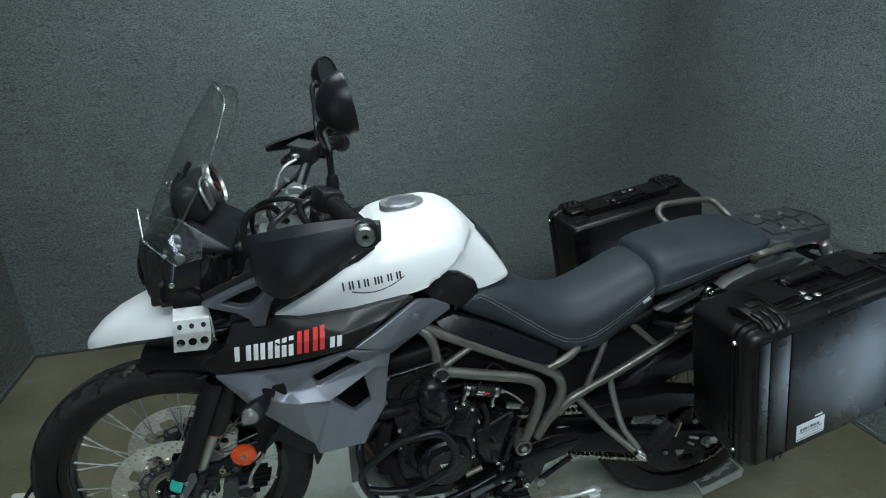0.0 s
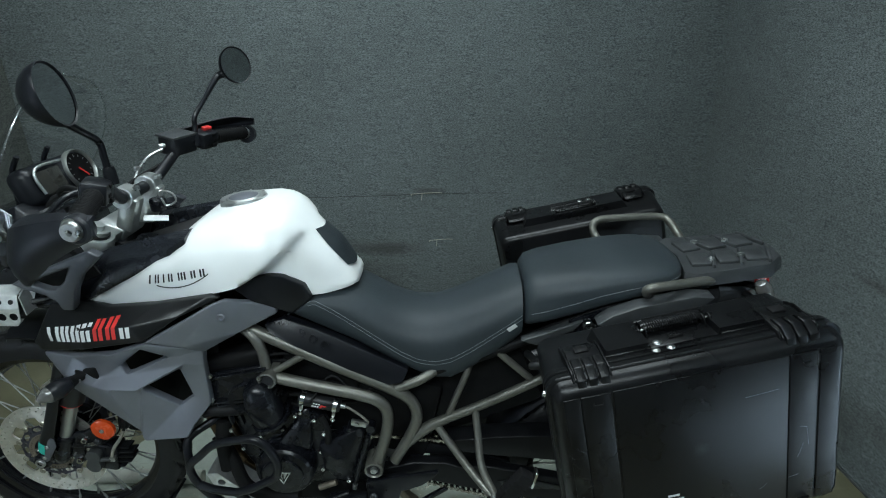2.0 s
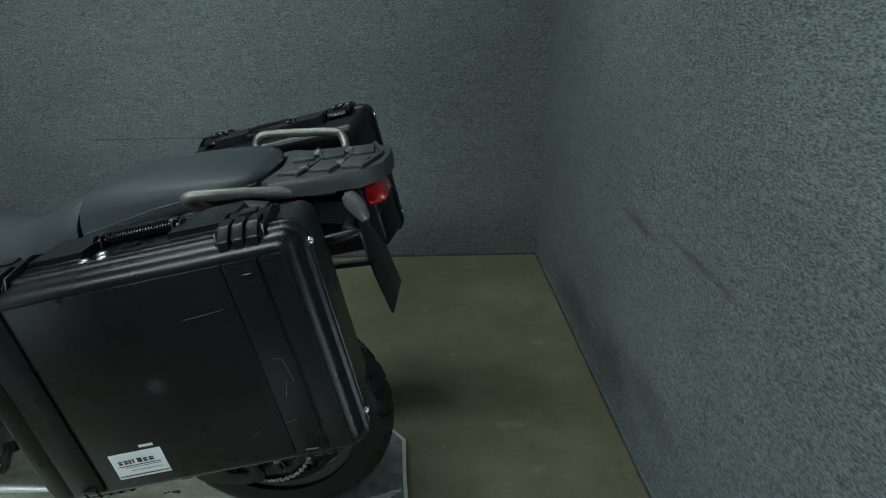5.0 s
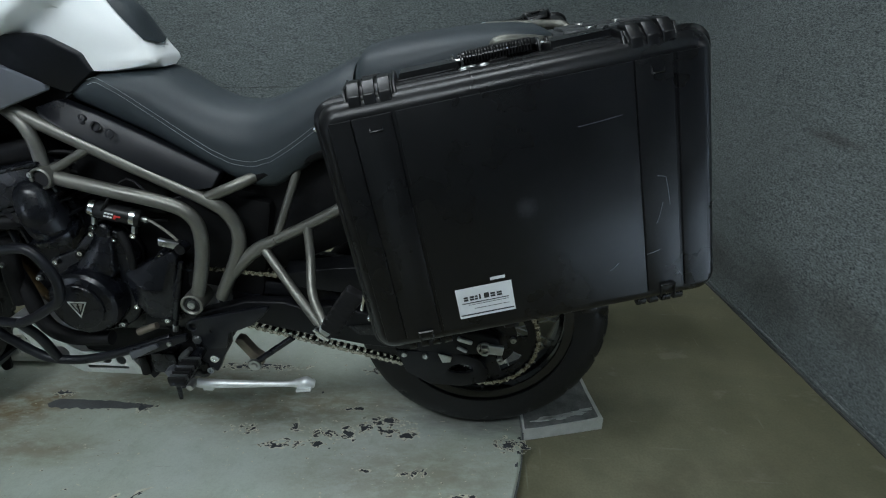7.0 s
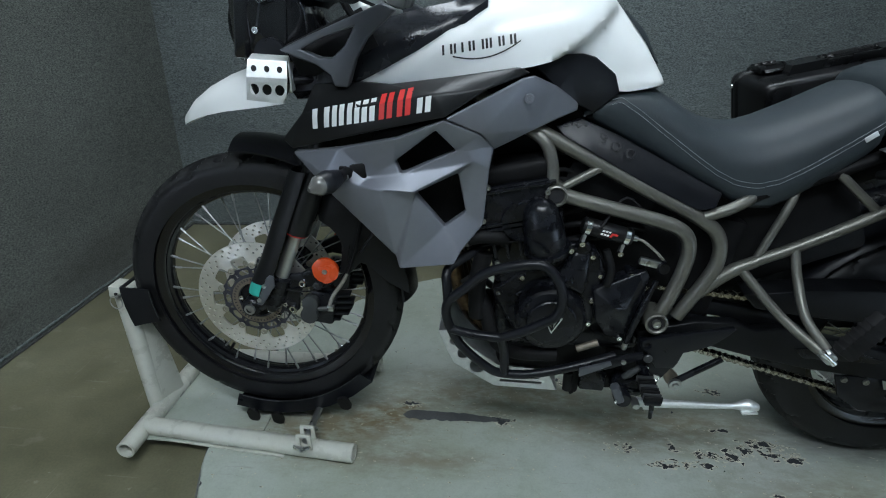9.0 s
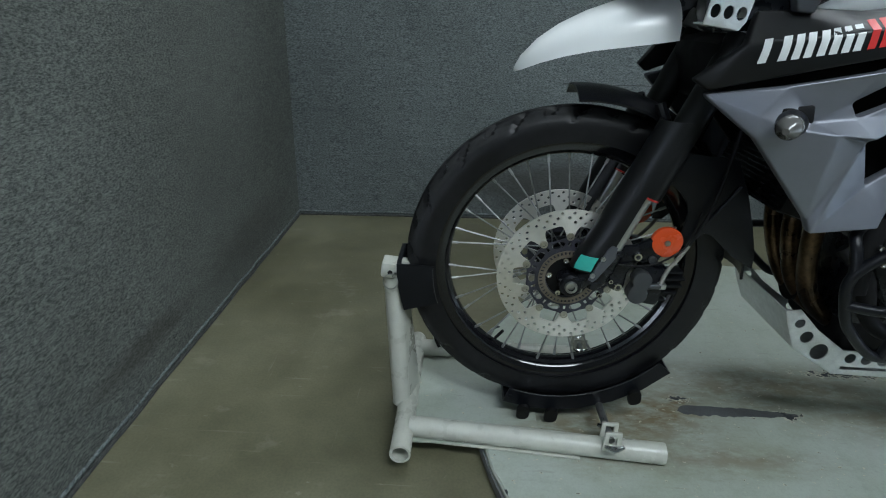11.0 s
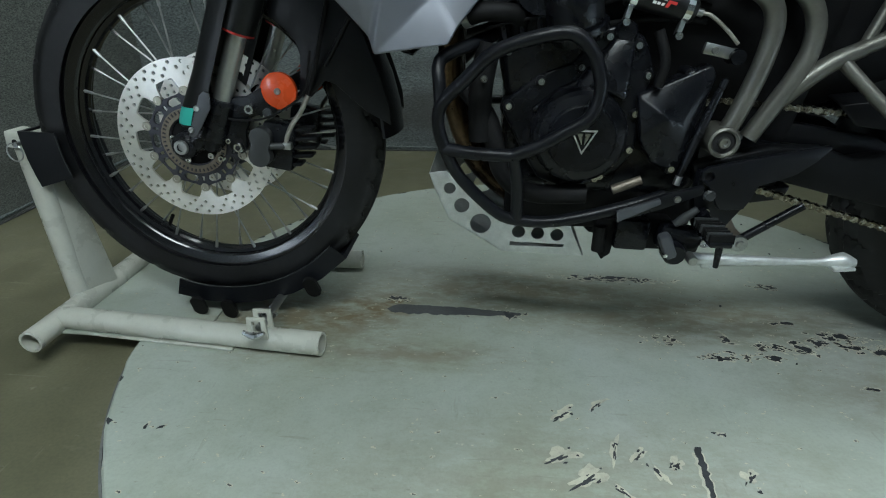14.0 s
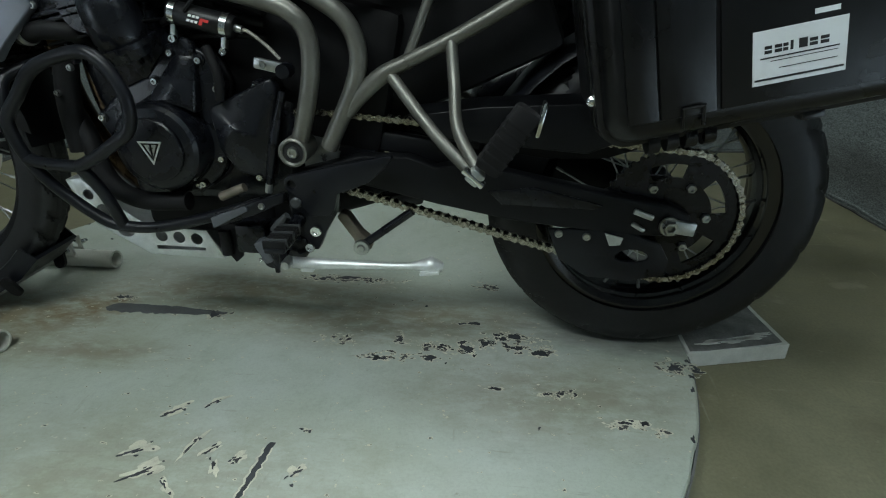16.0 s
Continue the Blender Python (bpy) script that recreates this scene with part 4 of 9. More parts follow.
        lab = plate([(at[0] - 0.042, at[1] - 0.0245), (at[0] + 0.042, at[1] - 0.0245), (at[0] + 0.042, at[1] + 0.0245), (at[0] - 0.042, at[1] + 0.0245)], -0.0440, -0.0447, bevel=0.0002, segments=1)
        lab = part("label", lab, M_LABEL, case, "silver maker's label with dark print")
        bars = [(-0.001, 0.070, 0.0012, 0.0), (-0.004, 0.060, 0.0006, 0.004), (-0.011, 0.052, 0.0006, 0.008), (-0.0205, 0.080, 0.0018, 0.0)]
        for z, w, t, x in bars:
            bar = plate([(at[0] + x - w / 2, at[1] + z), (at[0] + x + w / 2, at[1] + z), (at[0] + x + w / 2, at[1] + z + t), (at[0] + x - w / 2, at[1] + z + t)], -0.0447, -0.0451)
            part("print_bar", bar, M_BLACKPR, lab, "dark print bar")
        for x, w, h in ((-0.0315, 0.0065, 0.0070), (-0.0225, 0.0065, 0.0070), (-0.0150, 0.0045, 0.0070), (-0.0085, 0.0025, 0.0098), (-0.0010, 0.0075, 0.0105), (0.0085, 0.0070, 0.0070), (0.0180, 0.0075, 0.0070)):
            for dz in (0.0, 0.0040):
                bar = plate([(at[0] + x, at[1] + 0.0035 + dz), (at[0] + x + w, at[1] + 0.0035 + dz), (at[0] + x + w, at[1] + 0.0035 + dz + h * 0.42), (at[0] + x, at[1] + 0.0035 + dz + h * 0.42)], -0.0447, -0.0451)
                part("print_bar", bar, M_BLACKPR, lab, "dark print bar")
        tag = plate([(at[0] + 0.012, at[1] + 0.030), (at[0] + 0.034, at[1] + 0.030), (at[0] + 0.034, at[1] + 0.0345), (at[0] + 0.012, at[1] + 0.0345)], -0.0440, -0.0446)
        part("label", tag, M_LABEL, case, "tiny silver strip label")
    return case


CASE_AT, CASE_TILT, CASE_TOE, CASE_LEAN = (0.8060, -0.381, 0.8045), -10.9, 5.4, -3.2
near_m = pose(*CASE_AT, CASE_LEAN, CASE_TILT, CASE_TOE)
pannier(near_m, "large black hard-shell pannier with latches and silver label", True)
# the far case is the same moulding turned about, so that its lid faces the other way
far_m = pose(0.765, 0.514, 0.784, 0, 12.5, 180)
pannier(far_m, "black hard-shell pannier on the far rack", False)

# ---------------------------------------------------------------- motorcycle
bike = thing("motorcycle", "white and grey adventure motorcycle held upright in a wheel chock", "motorcycle")
FA = Vector((-0.7725, YC, 0.436))
RA = Vector((0.7635, YC + 0.018, 0.3485))


def tyre(at, R, rim_r, half, crown, grooves):
    """A tyre of ring sections: slanted grooves cut into the tread, fine ridges round the flank."""
    prof = []
    n = 32
    for k in range(n + 1):
        a = math.pi * k / n
        prof.append((rim_r + (R - rim_r) * math.sin(a) ** 0.62, -half * math.cos(a) * (1 + 0.25 * math.sin(a)) / 1.08))
    inner = [(rim_r + 0.004, half * 0.75), (rim_r + 0.004, -half * 0.75)]
    seg = grooves * 8
    bm = bmesh.new()
    rings = []
    for j in range(seg):
        a = 2 * math.pi * j / seg
        ring = []
        for k, (r, o) in enumerate(prof):
            f = abs(k - n / 2) / (n / 2)
            if f < 0.70:
                ph = (j + 9 * f * (1 if k > n / 2 else -1) + (4 if k > n / 2 else 0)) % 8
                deep = 1.0 if (j // 8) % 2 == 0 or f < 0.50 else 0.0
                if ph < 1.7 and f > 0.10:
                    r -= crown * deep
                if 0.15 < f < 0.23:
                    r -= crown * 0.8
            elif f in (0.8125, 0.875):
                r += 0.0010
            ring.append(bm.verts.new(at + Vector((r * math.cos(a), o, r * math.sin(a)))))
        for r, o in inner:
            ring.append(bm.verts.new(at + Vector((r * math.cos(a), o, r * math.sin(a)))))
        rings.append(ring)
    m = len(rings[0])
    for j in range(seg):
        a, b = rings[j], rings[(j + 1) % seg]
        for k in range(m):
            f = bm.faces.new((a[k], a[(k + 1) % m], b[(k + 1) % m], b[k]))
            if abs(k + 0.5 - n / 2) < 0.60 * n / 2 and min((v.co - at).xz.length for v in f.verts) > (prof[k][0] + prof[k + 1][0]) / 2 - crown * 0.35:
                f.material_index = 1
    return bm


def spoked_wheel(name, at, R, rim_r, half, rim_w, hub_r, hub_w, spokes, grooves, label):
    w = new(name)
    w.parent = bike
    w.empty_display_size = 0.05
    tagged(w, label)
    ty = part("tyre", tyre(at, R, rim_r + 0.012, half, 0.0062, grooves), M_TYRE, w, "worn black road tyre with dusty tread", 28)
    ty.data.materials.append(M_TREAD)
    h = rim_w / 2
    half_prof = [(rim_r + 0.019, h), (rim_r + 0.016, h + 0.0025), (rim_r + 0.013, h + 0.0025), (rim_r + 0.004, h - 0.0002), (rim_r - 0.006, h - 0.0036), (rim_r - 0.0085, h - 0.0060), (rim_r - 0.0090, h - 0.010), (rim_r - 0.0085, h * 0.50), (rim_r - 0.0150, h * 0.36), (rim_r - 0.0180, h * 0.15)]
    prof = [*half_prof, *((r, -o) for r, o in reversed(half_prof)), (rim_r + 0.012, -h * 0.8), (rim_r + 0.010, 0), (rim_r + 0.012, h * 0.8)]
    part("rim", lathe(prof, at, 96, closed=True), M_RIM, w, "gloss black spoked rim", 24)
    hub = lathe([(0, hub_w), (0.020, hub_w), (hub_r, hub_w * 0.95), (hub_r, hub_w * 0.75), (hub_r * 0.62, hub_w * 0.55), (hub_r * 0.55, 0), (hub_r * 0.62, -hub_w * 0.55), (hub_r, -hub_w * 0.75), (hub_r, -hub_w * 0.95), (0.020, -hub_w), (0, -hub_w)], at, 40)
    part("hub", hub, M_ENGINE, w)
    for k in range(spokes):
        a = 2 * math.pi * (k + 0.25) / spokes
        side = 1 if k % 2 else -1
        lean = (1 if (k // 2) % 2 else -1) * 0.42
        p0 = at + Vector((hub_r * 0.92 * math.cos(a + lean), side * hub_w * 0.85, hub_r * 0.92 * math.sin(a + lean)))
        p1 = at + Vector(((rim_r - 0.004) * math.cos(a), side * h * 0.30, (rim_r - 0.004) * math.sin(a)))
        part("spoke", tube([p0, p1], 0.0018, 6, 1), M_SPOKE, w)
        d = (p1 - p0).normalized()
        part("spoke_nipple", tube([p1 - d * 0.028, p1 - d * 0.012], 0.0032, 6, 1), M_SPOKE, w)
    return w


fw = spoked_wheel("front_wheel", FA, 0.348, 0.268, 0.046, 0.062, 0.052, 0.036, 36, 34, "black spoked front wheel with road tyre")
rw = spoked_wheel("rear_wheel", RA, 0.3085, 0.205, 0.070, 0.106, 0.060, 0.048, 32, 30, "black spoked rear wheel with wide tyre")


def brake_disc(at, R, side, parent):
    """Drilled rotor with inward tabs, riding on ten buttons of a dark ten-armed carrier."""
    y = at.y + side * 0.070
    turn = radians(20)
    r_but, r_win = 0.0915, 0.1150

    def ring_pt(r, a):
        return at.x + r * math.cos(a), at.z + r * math.sin(a)

    holes = []
    for rr, n, off in ((R - 0.0068, 36, 0.0), (R - 0.0165, 36, 0.42), (R - 0.0265, 36, 0.84)):
        for k in range(n):
            if rr < R - 0.02 and k % 3 == 0:
                continue
            holes.append(ring_points(*ring_pt(rr, 2 * math.pi * (k + off) / n), 0.0036, 8))
    inner = []
    for k in range(240):
        a = 2 * math.pi * k / 240
        # how far round from the nearest button, 0 at the button and 1 midway
        f = abs(((a - turn) / (2 * math.pi / 10) + 0.5) % 1.0 - 0.5) * 2
        if f < 0.27:
            rr = r_but - 0.0055
        else:
            rr = r_but - 0.003 + (r_win - r_but + 0.003) * min(1.0, (f - 0.27) / 0.24) ** 0.6
        inner.append(ring_pt(rr, a))
    d = part("brake_disc", plate(ring_points(at.x, at.z, R, 96), y - 0.0025, y + 0.0025, [inner, *holes]), M_DISC, parent, "drilled steel brake disc", 30)
    arms = []
    for k in range(240):
        a = 2 * math.pi * k / 240
        f = abs(((a - turn) / (2 * math.pi / 10) + 0.5) % 1.0 - 0.5) * 2
        arms.append(ring_pt(r_but - 0.001 if f < 0.26 else 0.0890 - 0.003 * min(1.0, (f - 0.26) / 0.4), a))
    wins = []
    for k in range(10):
        a0 = turn + 2 * math.pi * (k + 0.5) / 10
        wins.append([ring_pt(r, a0 + da) for r, da in ((0.0810, -0.13), (0.0825, 0.0), (0.0810, 0.13), (0.0760, 0.19), (0.0690, 0.15), (0.0690, -0.15), (0.0760, -0.19))])
        wins.append([ring_pt(r, a0 + math.pi / 10 + da) for r, da in ((0.0790, -0.030), (0.0790, 0.030), (0.0700, 0.045), (0.0700, -0.045))])
    part("disc_carrier", plate(arms, y + side * 0.0005, y + side * 0.0050, [ring_points(at.x, at.z, 0.045, 30), *wins], bevel=0.0008), M_CARRIER, parent, "dark blue-grey disc carrier with ten arms", 30)
    part("hub_flange", lathe([(0, side * 0.004), (0.040, side * 0.004), (0.047, side * 0.002), (0.047, -side * 0.010), (0, -side * 0.010)], (at.x, y, at.z), 40), M_ENGINE_DARK, parent, "black hub flange")
    for k in range(10):
        bx, bz = ring_pt(r_but, turn + 2 * math.pi * k / 10)
        rim = lathe([(0.0040, side * 0.0072), (0.0076, side * 0.0072), (0.0084, side * 0.0062), (0.0084, -side * 0.0035), (0.0, -side * 0.0035), (0.0, side * 0.0052), (0.0040, side * 0.0052)], (bx, y, bz), 16)
        part("disc_button", rim, M_BUTTON, parent, "brassy steel floating-disc button")
    return d


for s in (-1, 1):
    brake_disc(FA, 0.149, s, fw)
# toothed sensor ring and hub bolts on the near side of the front wheel
slots = []
for k in range(44):
    a0, a1 = 2 * math.pi * k / 44, 2 * math.pi * (k + 0.45) / 44
    slots.append([(FA.x + r * math.cos(a), FA.z + r * math.sin(a)) for r, a in ((0.0530, a0), (0.0595, a0), (0.0595, a1), (0.0530, a1))])
part("sensor_ring", plate(ring_points(FA.x, FA.z, 0.0618, 60), YC - 0.0780, YC - 0.0800, [ring_points(FA.x, FA.z, 0.0470, 50), *slots]), M_SENSOR, fw, "dull brown slotted sensor ring", 30)
for k in range(5):
    a = 2 * math.pi * (k + 0.40) / 5
    part("hub_bolt", bolt((FA.x + 0.0395 * math.cos(a), YC - 0.075, FA.z + 0.0395 * math.sin(a)), 0.0068, 0.006), M_CHROME, fw, "bright hub bolt")
part("valve", tube([FA + Vector((-0.135, 0, -0.205)), FA + Vector((-0.119, -0.006, -0.181))], 0.004, 8, 1), M_RUBBER, fw, "black valve stem")


# ---- fuel tank: stations along x of (x, top, lower edge, half width)
def lerp_table(table, x):
    xs = [r[0] for r in table]
    return [float(np.interp(x, xs, [r[i] for r in table])) for i in range(1, len(table[0]))]


TANK = [  # x, top, lower edge, half width ahead of the knee crease, half width behind it
    (-0.476, 0.972, 0.962, 0.160, 0.160), (-0.462, 0.980, 0.961, 0.168, 0.168), (-0.41, 1.006, 0.961, 0.182, 0.18), (-0.35, 1.034, 0.969, 0.190, 0.18), (-0.30, 1.060, 0.976, 0.193, 0.18), (-0.285, 1.078, 0.978, 0.193, 0.178), (-0.265, 1.098, 0.981, 0.193, 0.172), (-0.227, 1.125, 0.986, 0.192, 0.165), (-0.19, 1.138, 0.990, 0.190, 0.158),
    (-0.152, 1.147, 0.997, 0.187, 0.150), (-0.09, 1.152, 1.012, 0.180, 0.134), (-0.06, 1.149, 1.010, 0.174, 0.126), (-0.028, 1.136, 0.986, 0.160, 0.114), (-0.014, 1.125, 0.959, 0.150, 0.108), (0.014, 1.099, 0.945, 0.130, 0.099), (0.043, 1.069, 0.944, 0.109, 0.090), (0.073, 1.036, 0.947, 0.087, 0.079), (0.099, 0.997, 0.951, 0.068, 0.068), (0.112, 0.976, 0.953, 0.058, 0.058), (0.119, 0.963, 0.954, 0.046, 0.046)]


TANK = [(x if x < -0.06 else -0.06 + (x + 0.06) * 0.96, *rest) for x, *rest in TANK]


def tank_ring(x):
    zt, zb, w, wr = lerp_table(TANK, x)
    half = []
    n = 22
    front = min(1, max(0, (-0.275 - x) / 0.03))
    rear = min(1, max(0, (x + 0.10) / 0.12))
    for k in range(n + 1):
        a = 0.5 * math.pi * k / n
        c, s = math.cos(a), math.sin(a)
        z = zb + (zt - zb) * s ** (0.92 - 0.12 * rear)
        # the knee recess begins at a crease that climbs towards the rear
        xc = float(np.interp(z, [0.95, 1.05, 1.13, 1.16], [-0.205, -0.062, 0.030, 0.075]))
        q = min(1, max(0, (x - xc) / 0.028))
        q = q * q * (3 - 2 * q)
        y = (w + (wr - w) * q) * c ** (0.60 + 0.15 * rear)
        # a lip along the foot of the recess
        if q > 0 and z < zb + 0.030:
            y += 0.005 * q * max(0, 1 - abs(z - zb - 0.008) / 0.022) * rear
        f = k / n
        if f < 0.6:
            yf, zf = w - 0.045 * (f / 0.6) ** 2, zb + (zt - zb) * (f / 0.6)
        else:
            g = (f - 0.6) / 0.4
            yf, zf = (w - 0.045) * (1 - g), zt - 0.012 * min(1, g * 4) - 0.02 * g
        half.append((y * (1 - front) + yf * front, z * (1 - front) + zf * front))
    pts = [(x, YC - y, z) for y, z in half] + [(x, YC + y, z) for y, z in reversed(half[:-1])]
    return pts + [(x, YC + half[0][0] * 0.5, half[0][1] - 0.01), (x, YC - half[0][0] * 0.5, half[0][1] - 0.01)]


xs = [-0.476, -0.472, -0.465] + [float(v) for v in np.linspace(-0.455, 0.1052, 64)] + [0.1090, 0.1118]
tank_bm = loft([tank_ring(x) for x in xs])
bmesh.ops.triangulate(tank_bm, faces=tank_bm.faces[:])
bmesh.ops.recalc_face_normals(tank_bm, faces=tank_bm.faces[:])
from mathutils.bvhtree import BVHTree

TANK_TREE = BVHTree.FromBMesh(tank_bm)
tank = part("fuel_tank", tank_bm, M_WHITE, bike, "gloss white fuel tank", 50)


def project(tree, x, z, out=0.0015, from_y=-1.0):
    """The near-side place on a surface at x, z, lifted by out."""
    hit, nrm, _, _ = tree.ray_cast(Vector((x, from_y, z)), Vector((0, 1, 0)))
    if hit is None:
        return Vector((x, -0.19, z))
    nrm = nrm if nrm.y < 0 else -nrm
    return hit + nrm * out


def decal(polys, tree, out=0.0014, steps=3):
    """Thin prints laid on a curved surface; each is a four-sided shape in x and z."""
    bm = bmesh.new()
    for q in polys:
        (ax, az), (bx, bz), (cx, cz), (dx, dz) = q
        grid = []
        for i in range(steps + 1):
            u = i / steps
            lo = (ax + (bx - ax) * u, az + (bz - az) * u)
            hi = (dx + (cx - dx) * u, dz + (cz - dz) * u)
            grid.append([bm.verts.new(project(tree, lo[0] + (hi[0] - lo[0]) * v / steps, lo[1] + (hi[1] - lo[1]) * v / steps, out)) for v in range(steps + 1)])
        for i in range(steps):
            for v in range(steps):
                bm.faces.new((grid[i][v], grid[i + 1][v], grid[i + 1][v + 1], grid[i][v + 1]))
    return bm


def word_bars(x0, z0, x1, z1, height, shear, strokes):
    """Plain strokes standing in for lettering along a line: (start, end, low, high) in shares of the length and height."""
    dx, dz = x1 - x0, z1 - z0
    ln = math.hypot(dx, dz)
    ux, uz = dx / ln, dz / ln
    nx, nz = -uz + shear * ux, ux + shear * uz
    out = []
    for a, b, lo, hi in strokes:
        pts = []
        for s, h in ((a, lo), (b, lo), (b, hi), (a, hi)):
            pts.append((x0 + ux * ln * s + nx * height * h, z0 + uz * ln * s + nz * height * h))
        out.append(pts)
    return out


# maker's name on the tank: slim plain strokes and a swoosh
strokes = []
for a, n in ((0.01, 1), (0.145, 2), (0.285, 1), (0.375, 2), (0.535, 3), (0.735, 2), (0.875, 2)):
    for k in range(n):
        strokes.append((a + 0.048 * k + (0.035 if n == 1 and a < 0.1 else 0), a + 0.048 * k + 0.027 + (0.035 if n == 1 and a < 0.1 else 0), 0.0, 1.0))
for q in word_bars(-0.3210, 1.0105, -0.1790, 1.0350, 0.0158, 0.06, strokes):
    part("name_bar", decal([q], TANK_TREE), M_BLACKPR, tank, "black printed stroke")
bars = []
for k in range(14):
    cur = lambda q: (-0.296 + 0.117 * q, 1.0095 - 0.006 * math.sin(q * 2.4) * 1.3 + 0.033 * q**2.2)
    (ax, az), (bx, bz) = cur(k / 14), cur((k + 1) / 14)
    bars.append([(ax, az), (bx, bz), (bx, bz + 0.0024), (ax, az + 0.0024)])
part("name_swoosh", decal(bars, TANK_TREE), M_BLACKPR, tank, "black printed swoosh")

# filler cap let into the crown
cap_m = pose(-0.155, YC + 0.006, 1.1465, 0, -4, 0)
cap = part("filler_cap", lathe([(0, 0.006), (0.038, 0.006), (0.041, 0.0035), (0.047, 0.005), (0.0535, 0.004), (0.055, 0.0), (0.055, -0.02), (0, -0.02)], (0, 0, 0), 40, "Z"), M_ALU, tank, "grey round filler cap")
cap.matrix_parent_inverse.identity()
cap.matrix_local = cap_m
cs = lathe([(0, 0.0075), (0.030, 0.0072), (0.034, 0.006), (0.036, 0.003)], (0, 0, 0), 32, "Z")
cs = part("cap_flap", cs, M_GREY, tank, "darker lock flap")
cs.matrix_local = cap_m
cb = None
for k in range(8):
    a = 2 * math.pi * k / 8
    cb = lathe([(0, 0.0065), (0.003, 0.006), (0.0035, 0.004)], (0.0505 * math.cos(a), 0.0505 * math.sin(a), 0), 8, "Z", cb)
cb = tagged(part("cap_screws", cb, M_STEEL, tank), kind="stuff")
cb.matrix_local = cap_m

# rubber pad on the back of the tank
pad = bmesh.new()
rows = []
for i in range(9):
    f = i / 8
    x = 0.030 + 0.070 * f
    row = []
    for j in range(9):
        g = j / 8 * 2 - 1
        wid = 0.038 + 0.010 * math.sin(f * math.pi * 0.85)
        hit, nrm, _, _ = TANK_TREE.ray_cast(Vector((x - 0.010 * abs(g) ** 2, YC + g * wid, 1.4)), Vector((0, 0, -1)))
        lift = 0.004 * (1 - abs(g) ** 6) + 0.006 * math.exp(-((f - 0.45) / 0.25) ** 2) * (1 - g * g)
        nrm = nrm if nrm.z > 0 else -nrm
        row.append(pad.verts.new(hit + nrm * (lift + 0.0016)))
    rows.append(row)
for a, b in zip(rows, rows[1:]):
    for j in range(8):
        pad.faces.new((a[j], a[j + 1], b[j + 1], b[j]))
part("tank_pad", pad, M_SEAT, tank, "black rubber tank pad", 60)

# ---- black cover between tank and headstock, and the dark well inside it
cov = []
for x in (-0.60, -0.545, -0.48, -0.42, -0.36, -0.30, -0.262, -0.238):
    ze = float(np.interp(x, [-0.60, -0.545, -0.476, -0.41, -0.35, -0.30, -0.238], [0.955, 0.960, 0.975, 1.008, 1.036, 1.062, 1.100]))
    zr = float(np.interp(x, [-0.60, -0.545, -0.476, -0.41, -0.35, -0.30, -0.262, -0.238], [1.00, 1.020, 1.045, 1.078, 1.090, 1.100, 1.108, 1.112]))
    yo = float(np.interp(x, [-0.60, -0.476, -0.35, -0.238], [0.160, 0.166, 0.152, 0.140]))
    cov.append([(x, YC - yo - 0.004, ze - 0.012), (x, YC - yo - 0.004, ze + 0.003), (x, YC - yo + 0.012, ze + 0.6 * (zr - ze)), (x, YC - yo + 0.035, zr), (x, YC - yo + 0.055, zr - 0.006), (x, YC - yo + 0.062, zr - 0.05), (x, YC - yo + 0.02, ze - 0.03)])
cover = loft(cov)
part("upper_cover", mirrored(cover), M_FAIRING, bike)
part("upper_cover", cover, M_FAIRING, bike, "smooth black upper cover beside the tank")
part("inner_well", box((0.30, 0.20, 0.05), (-0.40, YC, 1.015), (0, -18, 0), 0.01), M_DARKHOLE, bike, "near-black block painted as the shaded well behind the headstock")
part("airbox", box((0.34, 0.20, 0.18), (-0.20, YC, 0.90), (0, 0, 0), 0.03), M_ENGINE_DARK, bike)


# ---- side fairing: black panel, grey strip, grey radiator shroud (near side, then mirrored)
def both(name, bm, material, label="", angle=30):
    other = mirrored(bm)
    part(name, other, material, bike, "", angle)
    return part(name, bm, material, bike, label, angle)


BP = [(-0.553, -0.170, 0.960), (-0.463, -0.176, 0.966), (-0.408, -0.188, 0.964), (-0.296, -0.203, 0.980), (-0.179, -0.197, 0.997), (-0.159, -0.190, 0.987),
      (-0.572, -0.196, 0.912), (-0.450, -0.235, 0.930), (-0.324, -0.258, 0.958), (-0.236, -0.233, 0.962),
      (-0.628, -0.160, 0.854), (-0.606, -0.172, 0.838), (-0.453, -0.236, 0.884), (-0.303, -0.262, 0.921), (-0.380, -0.190, 0.964)]
BPF = [(0, 1, 7, 6), (1, 2, 8, 7), (2, 3, 8), (3, 4, 9, 8), (4, 5, 9), (6, 7, 12, 11), (6, 11, 10), (7, 8, 13, 12), (8, 9, 13)]
bp_bm = skin(BP, BPF, (0, 0.02, -0.002), 0.004, segments=3, angle=8)
bmesh.ops.triangulate(bp_bm, faces=bp_bm.faces[:])
PANEL_TREE = BVHTree.FromBMesh(bp_bm)
panel = both("side_panel", bp_bm, M_BLACKG, "gloss black side panel with white and red print")
# model name: plain slanted strokes in white and red
MODEL = []
for a, n, hi, red in ((0.05, 1, 1.0, 0), (0.20, 1, 1.0, 0), (0.30, 2, 1.0, 0), (0.485, 2, 1.0, 0), (0.66, 2, 1.0, 0), (0.855, 2, 1.10, 1), (1.055, 2, 1.14, 1), (1.27, 2, 0.72, 0)):
    for k in range(n):
        MODEL.append((a + 0.088 * k, a + 0.088 * k + (0.060 if n == 2 else 0.066), hi, red))
